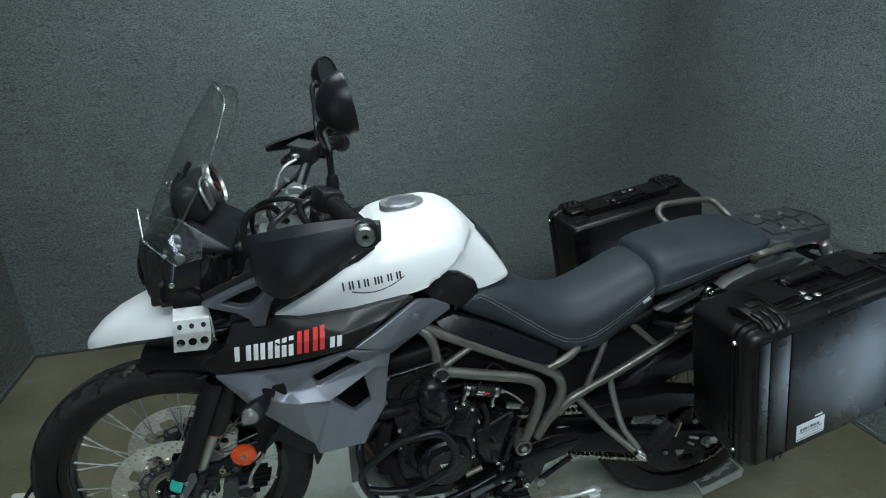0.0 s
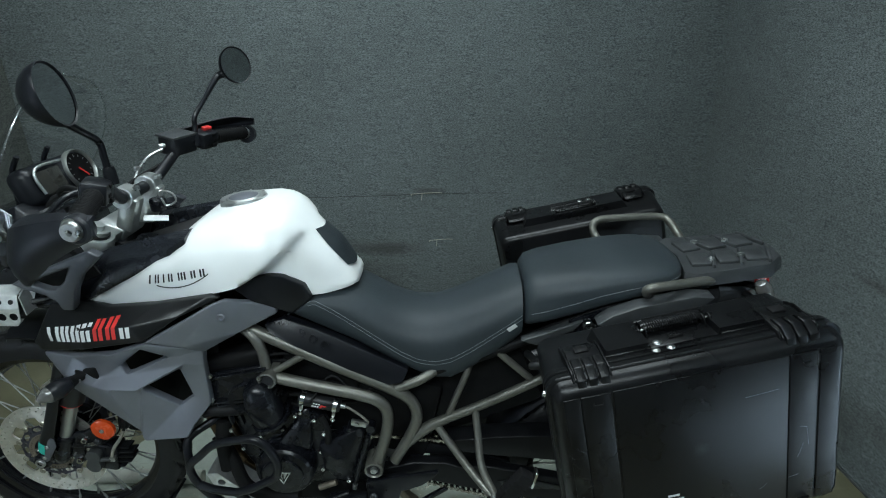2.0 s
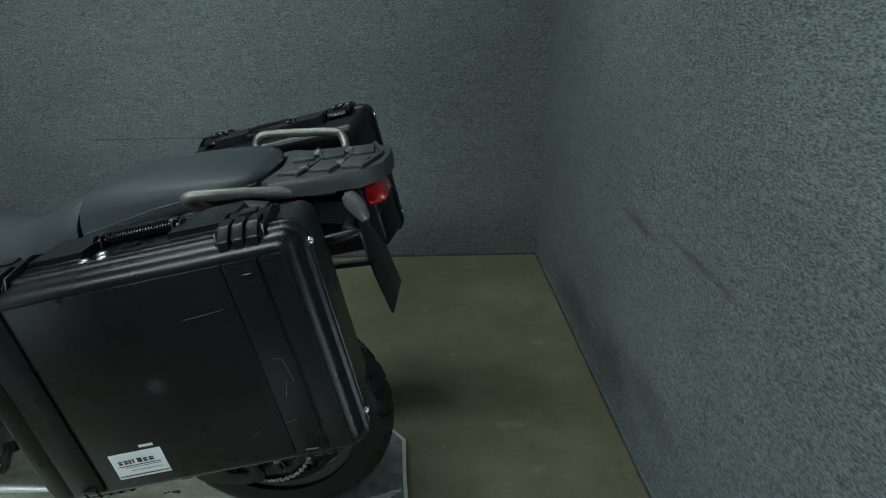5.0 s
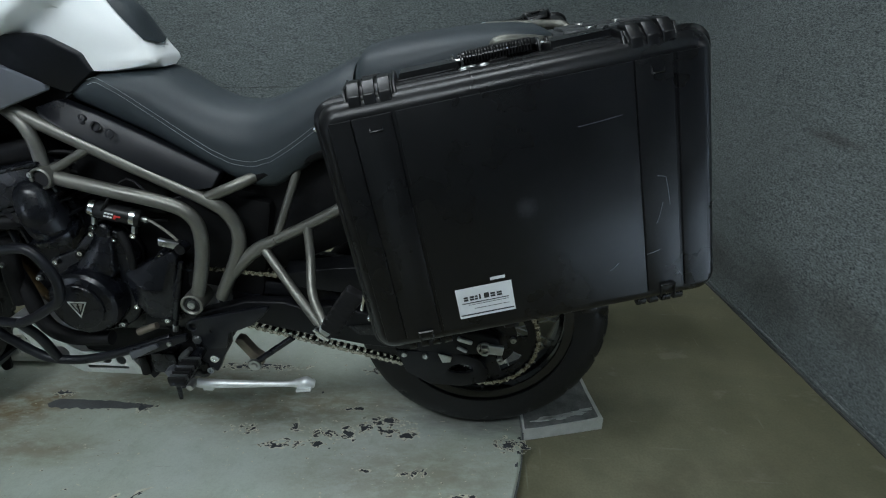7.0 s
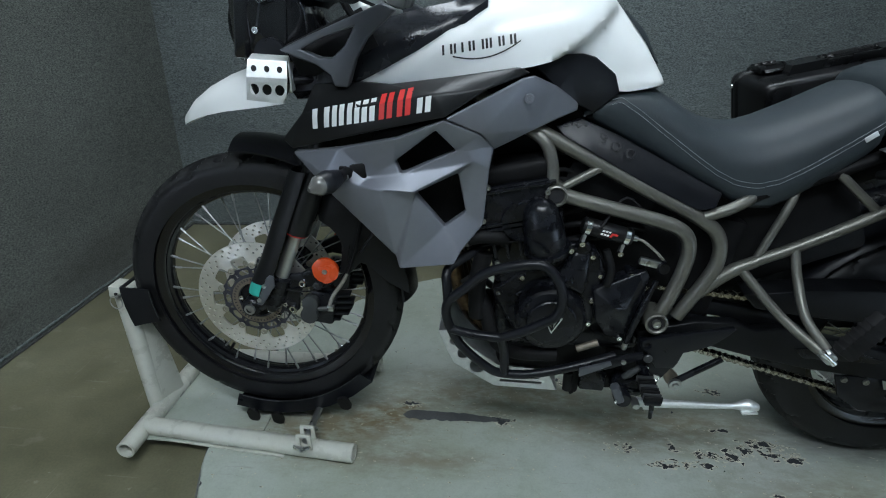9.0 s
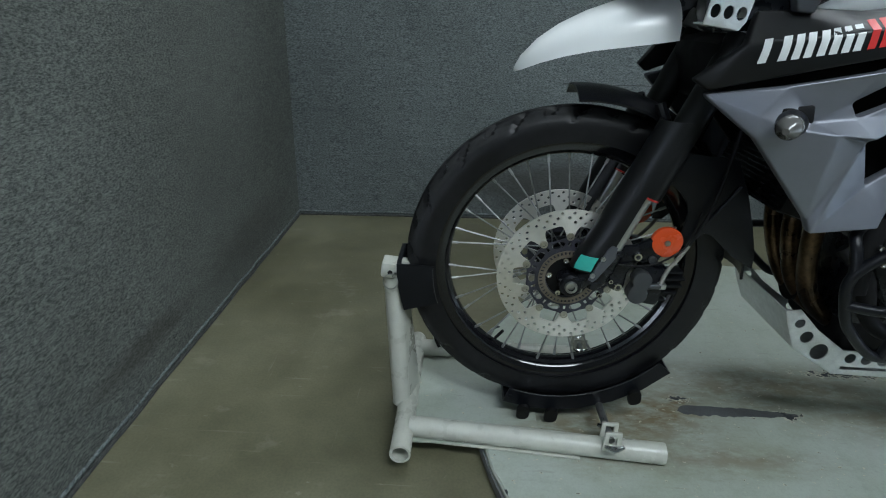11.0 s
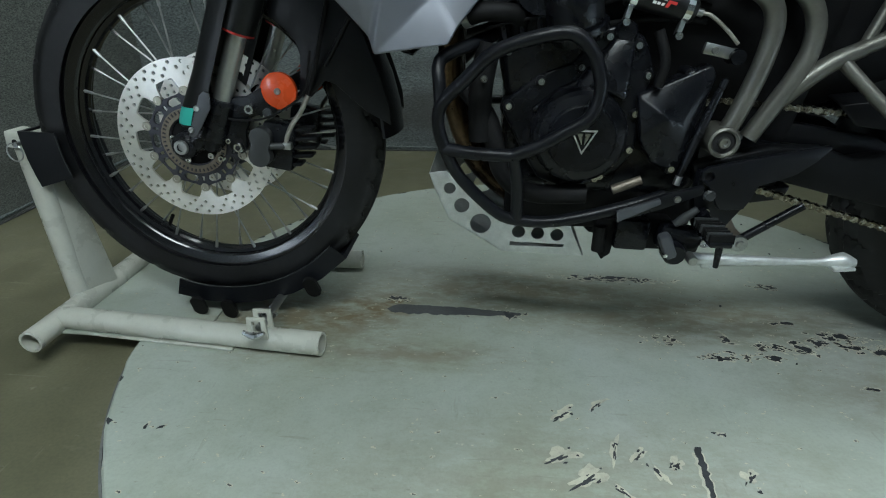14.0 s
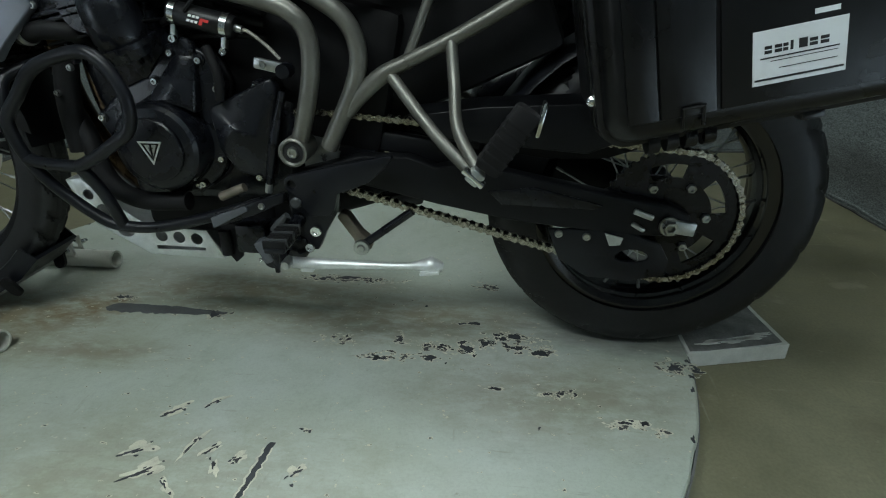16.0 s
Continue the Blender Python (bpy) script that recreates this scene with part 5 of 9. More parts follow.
for x0, x1, hi, red in MODEL:
    for q in word_bars(-0.5600, 0.8815, -0.396, 0.9155, 0.034, 0.30, [(x0, x1, 0.0, hi)]):
        part("model_bar", decal([q], PANEL_TREE, 0.0016, 3), M_REDP if red else M_WHITEP, panel, "red slanted print bar" if red else "white slanted print bar")

GS = [(-0.303, -0.259, 0.917), (-0.236, -0.236, 0.949), (-0.172, -0.206, 0.979), (-0.152, -0.192, 0.982), (-0.110, -0.160, 0.962), (-0.064, -0.126, 0.930), (-0.062, -0.126, 0.914), (-0.140, -0.160, 0.884), (-0.217, -0.192, 0.851), (-0.243, -0.232, 0.888), (-0.19, -0.215, 0.945)]
both("fairing_strip", skin(GS, [(0, 1, 10, 9), (1, 2, 10), (2, 3, 4, 10), (4, 5, 6, 7), (4, 7, 10), (7, 8, 9), (7, 9, 10)], (0, 0.016, 0), 0.004, segments=3, angle=8), M_GREY, "metallic grey fairing strip")
part("fairing_bolt", bolt((-0.159, -0.196, 0.944), 0.0095, 0.004), M_GREY, bike, "grey fairing bolt")

SH = [(-0.606, -0.168, 0.831), (-0.501, -0.215, 0.852), (-0.390, -0.250, 0.880), (-0.305, -0.262, 0.915), (-0.243, -0.230, 0.886), (-0.217, -0.191, 0.857),  # 0-5 top
      (-0.224, -0.188, 0.812), (-0.232, -0.178, 0.697), (-0.276, -0.203, 0.643), (-0.287, -0.213, 0.622), (-0.397, -0.210, 0.607), (-0.405, -0.201, 0.631),  # 6-11 rear and foot
      (-0.529, -0.212, 0.766), (-0.601, -0.170, 0.823),  # 12, 13 front edge
      (-0.398, -0.216, 0.831), (-0.320, -0.252, 0.896), (-0.286, -0.216, 0.853),  # 14-16 upper opening
      (-0.262, -0.210, 0.849), (-0.255, -0.209, 0.831),  # 17, 18 end of the bar
      (-0.361, -0.244, 0.780), (-0.422, -0.246, 0.784), (-0.463, -0.236, 0.787), (-0.448, -0.216, 0.798),  # 19-22 the lit facet and bar
      (-0.361, -0.222, 0.772), (-0.283, -0.188, 0.803), (-0.267, -0.184, 0.724), (-0.309, -0.180, 0.690),  # 23-26 lower opening
      (-0.535, -0.212, 0.803), (-0.387, -0.222, 0.808)]
SHF = [(0, 1, 27, 13), (1, 22, 21, 27), (1, 2, 14, 22), (2, 3, 15, 14), (3, 4, 16, 15), (4, 5, 17, 16), (5, 6, 18, 17), (28, 16, 17, 18), (28, 18, 19), (22, 14, 28), (22, 28, 19, 20), (22, 20, 21),
       (27, 21, 12), (27, 12, 13), (21, 20, 12), (20, 19, 23), (20, 23, 11), (20, 11, 12), (19, 18, 24, 23), (18, 6, 25, 24), (6, 7, 25), (7, 8, 26, 25), (8, 9, 26), (9, 10, 26), (10, 11, 23), (10, 23, 26)]
both("radiator_shroud", skin(SH, SHF, (0, 0.022, 0), 0.0045, segments=3, angle=9), M_GREY, "metallic grey radiator shroud with two openings")
# dark sheets added behind the openings in place of shaded depth
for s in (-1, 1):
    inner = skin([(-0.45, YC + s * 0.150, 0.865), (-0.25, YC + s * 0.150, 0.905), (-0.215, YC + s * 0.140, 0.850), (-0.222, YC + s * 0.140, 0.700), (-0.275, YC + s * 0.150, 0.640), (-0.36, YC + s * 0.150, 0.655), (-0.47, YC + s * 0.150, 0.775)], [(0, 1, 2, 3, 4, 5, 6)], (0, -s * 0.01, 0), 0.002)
    part("shroud_fill", inner, M_ENGINE_DARK, bike, "dark sheet filling the shroud's openings")
part("radiator", box((0.07, 0.30, 0.26), (-0.345, YC, 0.735), (0, 18, 0), 0.01), M_ENGINE_DARK, bike, "black radiator behind the shrouds")
for k in range(26):
    fin = box((0.075, 0.28, 0.003), (-0.345 + 0.0031 * (k - 13), YC, 0.735 + (k - 13) * 0.0095), (0, 18, 0))
    part("radiator_fin", fin, M_ENGINE, bike)

# upper intake frame: a grey triangular loop ahead of the black panel
UI = [(-0.603, 1.020), (-0.551, 1.043), (-0.475, 1.074), (-0.415, 1.098), (-0.393, 1.086), (-0.445, 1.040), (-0.466, 1.006), (-0.482, 0.957), (-0.507, 0.959), (-0.513, 0.978), (-0.537, 0.995), (-0.575, 1.008)]
both("intake_frame", plate(UI, -0.196, -0.172, [[(-0.563, 1.021), (-0.524, 1.040), (-0.466, 1.060), (-0.484, 1.028), (-0.508, 1.008), (-0.530, 1.008)]], 0.004, segments=3), M_INTAKE, "grey intake frame with triangular opening")
# near-black sheet for the shade behind the triangular opening
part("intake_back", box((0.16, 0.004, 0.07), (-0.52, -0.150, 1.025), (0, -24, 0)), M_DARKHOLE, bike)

# ---- black insert under the tank's knee recess, with its light upper facet
INS = [(-0.150, -0.150, 0.994), (-0.110, -0.145, 1.013), (-0.064, -0.136, 1.016), (-0.040, -0.130, 1.010), (0.003, -0.112, 0.978), (0.016, -0.104, 0.944), (-0.030, -0.112, 0.906), (-0.062, -0.125, 0.924), (-0.105, -0.150, 0.955), (-0.085, -0.138, 0.975), (-0.025, -0.120, 0.968)]
INSF = [(0, 1, 9, 8), (1, 2, 3, 10, 9), (3, 4, 10), (4, 5, 6, 10), (6, 7, 9, 10), (7, 8, 9)]
both("knee_insert", skin(INS, INSF, (0, 0.03, -0.002), 0.004, segments=3, angle=10), M_BLACKP, "satin black knee insert")

# ---- rider's and pillion's seats
SEAT = [  # x, top, crease, foot, half width
    (-0.046, 0.912, 0.905, 0.896, 0.112), (-0.030, 0.930, 0.914, 0.888, 0.114), (0.022, 0.944, 0.926, 0.862, 0.114), (0.06, 0.948, 0.903, 0.842, 0.113), (0.10, 0.944, 0.874, 0.823, 0.113), (0.14, 0.922, 0.846, 0.800, 0.115),
    (0.18, 0.897, 0.818, 0.778, 0.118), (0.22, 0.880, 0.792, 0.756, 0.121), (0.26, 0.872, 0.773, 0.735, 0.124), (0.30, 0.874, 0.768, 0.722, 0.126), (0.34, 0.887, 0.780, 0.724, 0.128), (0.38, 0.905, 0.804, 0.748, 0.128), (0.42, 0.924, 0.832, 0.776, 0.126), (0.46, 0.944, 0.861, 0.806, 0.124), (0.490, 0.958, 0.883, 0.830, 0.122), (0.506, 0.958, 0.894, 0.846, 0.118)]


def seat_ring(row, flat=0.72):
    x, zt, zc, zf, w = row
    half = [(w - 0.018, zf), (w - 0.004, zf + 0.012), (w, zc - 0.008), (w - 0.002, zc)]
    n = 8
    for k in range(1, n + 1):
        a = 0.5 * math.pi * k / n
        half.append(((w - 0.002) * math.cos(a) ** flat, zc + (zt - zc) * math.sin(a) ** (flat + 0.14)))
    pts = [(x, YC - y, z) for y, z in half] + [(x, YC + y, z) for y, z in reversed(half[:-1])]
    return pts


def dense(table, n):
    xs = np.linspace(table[0][0], table[-1][0], n)
    cols = list(zip(*table))
    return [[float(x)] + [float(np.interp(x, cols[0], cols[i])) for i in range(1, len(cols))] for x in xs]


seat_rows = dense(SEAT, 34)
seat_bm = loft([seat_ring(r) for r in seat_rows])
soften(seat_bm, 0.003, 2, 60)
seat = part("rider_seat", seat_bm, M_SEAT, bike, "black vinyl rider seat with white stitching", 55)


def stitches(rows, off, parent, lift=0.0012):
    bm = None
    for s in (-1, 1):
        line = [Vector((r[0], YC + s * (r[4] - 0.0010 - max(0, off) * 0.25 + lift), r[2] + off)) for r in rows]
        fine = smooth_line(line, 8)
        for i in range(0, len(fine) - 1):
            bm = tube([fine[i], fine[i].lerp(fine[i + 1], 0.72)], 0.00055, 5, 1, bm)
    return tagged(part("stitching", bm, M_THREAD, parent, "white double stitching"), kind="stuff")


stitches(seat_rows[3:], 0.0, seat)
stitches(seat_rows[3:], 0.009, seat, 0.0022)
part("seat_tag", box((0.024, 0.002, 0.010), (0.481, -0.1155, 0.874), (0, -38, 0), 0.0008), M_LABEL, seat, "pale fabric tag")
PILLION = [(0.512, 0.965, 0.900, 0.868, 0.112), (0.520, 0.980, 0.908, 0.872, 0.124), (0.56, 0.993, 0.922, 0.884, 0.132), (0.62, 1.004, 0.944, 0.905, 0.136), (0.68, 1.012, 0.966, 0.928, 0.138), (0.73, 1.018, 0.980, 0.944, 0.138), (0.78, 1.022, 0.990, 0.956, 0.136), (0.82, 1.023, 0.996, 0.966, 0.128), (0.85, 1.020, 1.000, 0.972, 0.108), (0.866, 1.014, 1.000, 0.976, 0.084), (0.875, 1.008, 0.998, 0.982, 0.056)]
pil_rows = dense(PILLION, 30)
pil_bm = loft([seat_ring(r, 0.56) for r in pil_rows])
soften(pil_bm, 0.003, 2, 60)
pil = part("pillion_seat", pil_bm, M_SEAT, bike, "black vinyl pillion seat with white stitching", 55)
stitches(pil_rows[1:-1], 0.0, pil)
# side cover under the seat with its embossed number
SC = [(-0.100, -0.120, 0.882), (-0.052, -0.120, 0.898), (0.020, -0.119, 0.868), (0.110, -0.118, 0.822), (0.236, -0.120, 0.757), (0.222, -0.138, 0.732), (0.190, -0.141, 0.727), (0.100, -0.142, 0.768), (-0.020, -0.142, 0.832), (-0.085, -0.136, 0.868)]
sc = both("side_cover", skin(SC, [(0, 1, 8, 9), (1, 2, 7, 8), (2, 3, 6, 7), (3, 4, 5, 6)], (0, 0.03, -0.004), 0.003, segments=3, angle=14), M_BLACKP, "satin black side cover with embossed number")
txt = bpy.data.curves.new("digits", "FONT")
txt.body, txt.size, txt.extrude, txt.align_x = "800", 0.030, 0.0007, "CENTER"
txt.space_character = 1.35
dg = new("embossed_number", txt)
me = bpy.data.meshes.new_from_object(dg)
bpy.data.objects.remove(dg)
me.materials.append(M_BLACKP)
dg = new("embossed_number", me)
dg.parent = sc
dg.matrix_local = pose(0.012, -0.1350, 0.842) @ pose(0, 0, 0, -22, 0, 0) @ pose(0, 0, 0, 90, 27, 0) @ Matrix.Diagonal((1.50, 0.90, 1, 1))

# ---- frame
FR = group("frame", bike, "grey-gold painted tubular steel frame")


def frame_tube(pts, r, sub=6):
    r = [q * 0.93 for q in r] if isinstance(r, list) else r * 0.93
    bm = tube(pts, r, 14, sub)
    part("frame_tube", mirrored(bm), M_FRAME, FR)
    part("frame_tube", bm, M_FRAME, FR)


frame_tube([(-0.36, -0.060, 1.00), (-0.22, -0.105, 0.918), (-0.138, -0.125, 0.877), (0.026, -0.130, 0.794), (0.133, -0.130, 0.740), (0.196, -0.130, 0.708), (0.236, -0.128, 0.678), (0.253, -0.126, 0.634), (0.243, -0.126, 0.580), (0.192, -0.126, 0.478)], 0.0155)
frame_tube([(-0.092, -0.150, 0.757), (0.026, -0.150, 0.728), (0.112, -0.149, 0.707), (0.160, -0.148, 0.688), (0.182, -0.146, 0.655), (0.180, -0.145, 0.598), (0.160, -0.145, 0.522), (0.146, -0.145, 0.486)], 0.0155)
frame_tube([(-0.165, -0.118, 0.884), (-0.122, -0.136, 0.858), (-0.104, -0.142, 0.818), (-0.099, -0.146, 0.770)], 0.0135)
frame_tube([(-0.080, -0.146, 0.768), (-0.006, -0.134, 0.808)], 0.009, 1)
frame_tube([(0.205, -0.130, 0.710), (0.250, -0.128, 0.727), (0.285, -0.116, 0.741), (0.325, -0.085, 0.755)], 0.0125, 3)
frame_tube([(0.215, -0.124, 0.520), (0.245, -0.124, 0.560), (0.292, -0.124, 0.598), (0.411, -0.122, 0.655), (0.575, -0.120, 0.748), (0.74, -0.115, 0.86), (0.84, -0.105, 0.93)], 0.0125)
frame_tube([(0.300, -0.126, 0.600), (0.376, -0.180, 0.520), (0.440, -0.236, 0.474)], 0.0105, 3)
frame_tube([(0.398, -0.124, 0.648), (0.405, -0.150, 0.590), (0.414, -0.195, 0.530), (0.445, -0.238, 0.484)], 0.0100)
frame_tube([(0.392, -0.085, 0.790), (0.378, -0.105, 0.742), (0.350, -0.114, 0.670), (0.332, -0.120, 0.624)], 0.009, 2)
frame_tube([(0.451, -0.104, 0.800), (0.536, -0.116, 0.728)], 0.0095, 1)
for s_ in (-1, 1):
    part("seat_rail", tube([(0.272, YC + s_ * 0.115, 0.735), (0.46, YC + s_ * 0.110, 0.805), (0.66, YC + s_ * 0.110, 0.905), (0.80, YC + s_ * 0.105, 0.955)], 0.0125, 12, 4), M_ENGINE_DARK, bike)
for cx, cz, r, y0, y1 in ((-0.093, 0.757, 0.0215, -0.172, -0.120), (0.142, 0.478, 0.0240, -0.165, -0.120)):
    lug = lathe([(r * 0.74, 0), (r * 0.74, -0.010), (r * 0.86, -0.013), (r, -0.011), (r, 0.045), (0, 0.045), (0, 0.010), (r * 0.74, 0.010)], (cx, y0 + 0.012, cz), 28)
    part("frame_lug", mirrored(lug), M_FRAME, FR)
    lug = part("frame_lug", lug, M_FRAME, FR)
    part("lug_hollow", lathe([(0, 0.001), (r * 0.70, 0.001), (r * 0.70, 0.004), (0, 0.004)], (cx, y0 + 0.004, cz), 24), M_DARKHOLE, FR, "near-black disc painted as the lug's shaded hollow")
    if r > 0.022:
        part("lug_bolt", bolt((cx, y0 + 0.006, cz), 0.0095, 0.008), M_STEEL, bike, "steel pivot bolt")
for x, z in ((0.262, 0.585),):
    frame_tube([(0.228, -0.126, 0.535), (0.250, -0.126, 0.562), (0.290, -0.126, 0.596), (0.330, -0.125, 0.616)], [0.0125, 0.0150, 0.0150, 0.0125], 4)
part("headstock", tube([(-0.445, YC, 0.92), (-0.395, YC, 1.04)], 0.036, 20, 1), M_ENGINE, bike)

# ---- front fork
RAKE = Vector((0.404, 0, 1)).normalized()


def fork_at(h, s, out=0.100):
    """A place h metres up the fork leg on side s."""
    foot = Vector((FA.x + 0.054, YC + s * out, FA.z + 0.020))
    return foot + RAKE * h


for s in (-1, 1):
    fk = group("fork_leg", bike, "black upside-down fork leg with plastic guard")
    part("stanchion", tube([fork_at(0.03, s), fork_at(0.34, s)], 0.0165, 20, 1), M_STANCHION, fk, "bright fork stanchion")
    part("outer_tube", tube([fork_at(0.190, s), fork_at(0.285, s), fork_at(0.295, s), fork_at(0.695, s)], [0.030, 0.030, 0.0275, 0.0275], 24, 1), M_BLACKG, fk, "black outer fork tube")
    part("seal_ring", tube([fork_at(0.186, s), fork_at(0.190, s)], 0.0285, 24, 1), M_REDP, fk, "thin red ring")
    ft = tube([fork_at(0.068, s), fork_at(0.060, s), fork_at(0.03, s), fork_at(-0.005, s), fork_at(-0.030, s)], [0.0235, 0.0255, 0.0255, 0.0245, 0.015], 20, 3)
    tube([fork_at(0.015, s), (FA.x + 0.020, YC + s * 0.100, FA.z + 0.008), (FA.x, YC + s * 0.100, FA.z)], [0.022, 0.021, 0.020], 16, 3, ft)
    part("fork_foot", ft, M_ENGINE, fk, "black cast fork foot")
    part("axle_clamp", lathe([(0.0, s * 0.024), (0.019, s * 0.024), (0.0235, s * 0.019), (0.0235, -s * 0.020), (0, -s * 0.020)], (FA.x, YC + s * 0.098, FA.z), 26), M_ENGINE, fk)
    part("axle_end", lathe([(0.0068, s * 0.006), (0.0115, s * 0.006), (0.0130, s * 0.004), (0.0130, -0.004 * s), (0, -0.004 * s), (0, s * 0.001), (0.0068, s * 0.001)], (FA.x, YC + s * 0.122, FA.z), 24), M_STEEL, fk, "hollow steel axle end")
    # guard: a curved sheet ahead of and outside the stanchion

    def guard_pt(h, a, lift=0.0):
        reach = float(np.interp(h, [0.0, 0.04, 0.12, 0.345], [0.050, 0.058, 0.050, 0.044])) + lift
        q = radians(a)
        return fork_at(h, s) + Vector((-0.012 - reach * math.cos(q), s * (0.037 + lift) * math.sin(q), 0))

    rings = []
    for h in (0.018, 0.026, 0.05, 0.12, 0.22, 0.30, 0.345):
        lift = -0.003 if h < 0.02 else 0.0
        ring = [guard_pt(h, a, lift) for a in range(-75, 91, 11)]
        rings.append(ring + [guard_pt(h, a, lift - 0.003) for a in reversed(range(-75, 91, 11))])
    part("fork_guard", loft(rings), M_BLACKG, fk, "smooth black plastic fork guard", 40)
    tg = [fork_at(0.080, s), fork_at(0.008, s)]
    tongue = [(tg[0].x - 0.026, tg[0].z), (tg[0].x - 0.018, tg[0].z + 0.007), (tg[0].x - 0.008, tg[0].z + 0.003), (tg[0].x - 0.009, tg[0].z - 0.020), (tg[1].x - 0.013, tg[1].z), (tg[1].x - 0.020, tg[1].z - 0.006), (tg[1].x - 0.030, tg[1].z - 0.002)]
    part("guard_tongue", plate(tongue, YC + s * 0.1365, YC + s * 0.1405, bevel=0.0012), M_INTAKE, fk, "grey guard tongue with two bolts")
    for bx, bz in ((-0.738, 0.472), (-0.722, 0.509)):
        part("guard_bolt", bolt((bx, YC + s * 0.1405, bz), 0.0052, 0.003, "Y", s), M_STEEL, fk, "steel guard bolt")
    if s < 0:
        strip = [[guard_pt(h, a, 0.0012) for a in range(28, 71, 6)] + [guard_pt(h, a, 0.0004) for a in reversed(range(28, 71, 6))] for h in (0.024, 0.035, 0.048, 0.056)]
        part("tape_mark", loft(strip), M_TEAL, fk, "teal inspection tape on the fork guard")
    part("fork_cap", tube([fork_at(0.695, s), fork_at(0.705, s), fork_at(0.706, s), fork_at(0.716, s)], [0.0255, 0.0255, 0.0135, 0.0135], 18, 1), M_ALU, fk, "silver fork cap")
    # caliper bracket, caliper and round reflector
    cal = group("brake_caliper", bike, "black brake caliper on its bracket")
    part("bracket", plate([(-0.728, 0.505), (-0.690, 0.520), (-0.650, 0.524), (-0.612, 0.545), (-0.590, 0.540), (-0.592, 0.512), (-0.603, 0.488), (-0.628, 0.492), (-0.648, 0.486), (-0.658, 0.462), (-0.660, 0.430), (-0.672, 0.420), (-0.690, 0.428), (-0.700, 0.452), (-0.718, 0.440), (-0.735, 0.455)], YC + s * 0.090, YC + s * 0.104, bevel=0.003), M_ENGINE, cal)
    # the outer half: a waisted cover over the two pistons, and the finned body behind it
    cap = [(-0.629 + 0.0195 * math.cos(a), 0.4535 + 0.0195 * math.sin(a)) for a in np.linspace(-0.55, math.pi + 0.55, 13)] + [(-0.634 + 0.0205 * math.cos(a), 0.4215 + 0.0205 * math.sin(a)) for a in np.linspace(math.pi - 0.55, 2 * math.pi + 0.55, 13)]
    part("piston_cover", plate(cap, YC + s * 0.092, YC + s * 0.118, bevel=0.005), M_RACK, cal, "dark grey waisted piston cover")
    part("caliper_body", box((0.062, 0.048, 0.088), (-0.606, YC + s * 0.076, 0.434), (0, 10, 0), 0.010), M_ENGINE, cal)
    for fz, fx1 in ((0.463, -0.540), (0.447, -0.532), (0.431, -0.536), (0.415, -0.545), (0.399, -0.566)):
        part("caliper_fin", box((fx1 + 0.612, 0.030, 0.0065), ((fx1 - 0.612) / 2, YC + s * 0.078, fz), (0, -3, 0), 0.0025), M_SWING, cal)
    part("bleed_pipe", tube([(-0.614, YC + s * 0.110, 0.4385), (-0.588, YC + s * 0.106, 0.4385)], 0.0062, 12, 1), M_RACK, cal)
    for bx, bz, br in ((-0.644, 0.503, 0.0092), (-0.674, 0.434, 0.0092), (-0.690, 0.446, 0.0055), (-0.709, 0.413, 0.0060)):
        part("caliper_bolt", bolt((bx, YC + s * 0.104, bz), br, 0.008, "Y", s, n=20), M_CHROME, cal, "bright caliper bolt")
        part("bolt_socket", lathe([(0, s * 0.0006), (br * 0.45, s * 0.0006), (br * 0.45, -s * 0.001)], (bx, YC + s * 0.112, bz), 6), M_DARKHOLE, cal)
    part("caliper_bolt", bolt((-0.613, YC + s * 0.104, 0.4965), 0.0085, 0.004, "Y", s), M_RACK, cal, "dark grey caliper bolt")
    part("sensor_wire", tube([(-0.700, YC + s * 0.112, 0.490), (-0.660, YC + s * 0.112, 0.484), (-0.615, YC + s * 0.113, 0.489), (-0.575, YC + s * 0.108, 0.508), (-0.545, YC + s * 0.100, 0.535), (-0.530, YC + s * 0.095, 0.60)], 0.0020, 6, 6), M_RUBBER, cal, "thin black sensor wire")
    rf = part("reflector", lathe([(0, s * 0.006), (0.026, s * 0.0055), (0.0315, s * 0.003), (0.0315, -s * 0.006), (0, -s * 0.006)], (-0.590, YC + s * 0.100, 0.534), 36), M_ORANGE, bike, "round orange reflector")
    part("reflector_screw", bolt((-0.590, YC + s * 0.106, 0.534), 0.006, 0.003, "Y", s), M_STEEL, rf, "steel centre screw")
    part("reflector_stay", tube([(-0.590, YC + s * 0.094, 0.534), (-0.640, YC + s * 0.098, 0.515)], 0.006, 8, 1), M_ENGINE, bike)
    # brake hose with its bright end fitting
    part("brake_hose", tube([(-0.541, YC + s * 0.092, 0.526), (-0.528, YC + s * 0.094, 0.56), (-0.510, YC + s * 0.095, 0.62), (-0.480, YC + s * 0.07, 0.76), (-0.46, YC + s * 0.04, 0.90)], 0.0042, 8, 6), M_RUBBER, bike, "black brake hose")
    part("hose_fitting", tube([(-0.586, YC + s * 0.104, 0.443), (-0.582, YC + s * 0.102, 0.458), (-0.573, YC + s * 0.098, 0.476), (-0.557, YC + s * 0.094, 0.497), (-0.541, YC + s * 0.092, 0.526)], 0.0044, 10, 4), M_HOSE, bike, "pale hose pipe at the caliper")
    part("banjo_bolt", box((0.017, 0.014, 0.013), (-0.584, YC + s * 0.104, 0.4385), (0, 0, 0), 0.003), M_STEEL, bike, "bright hose union")
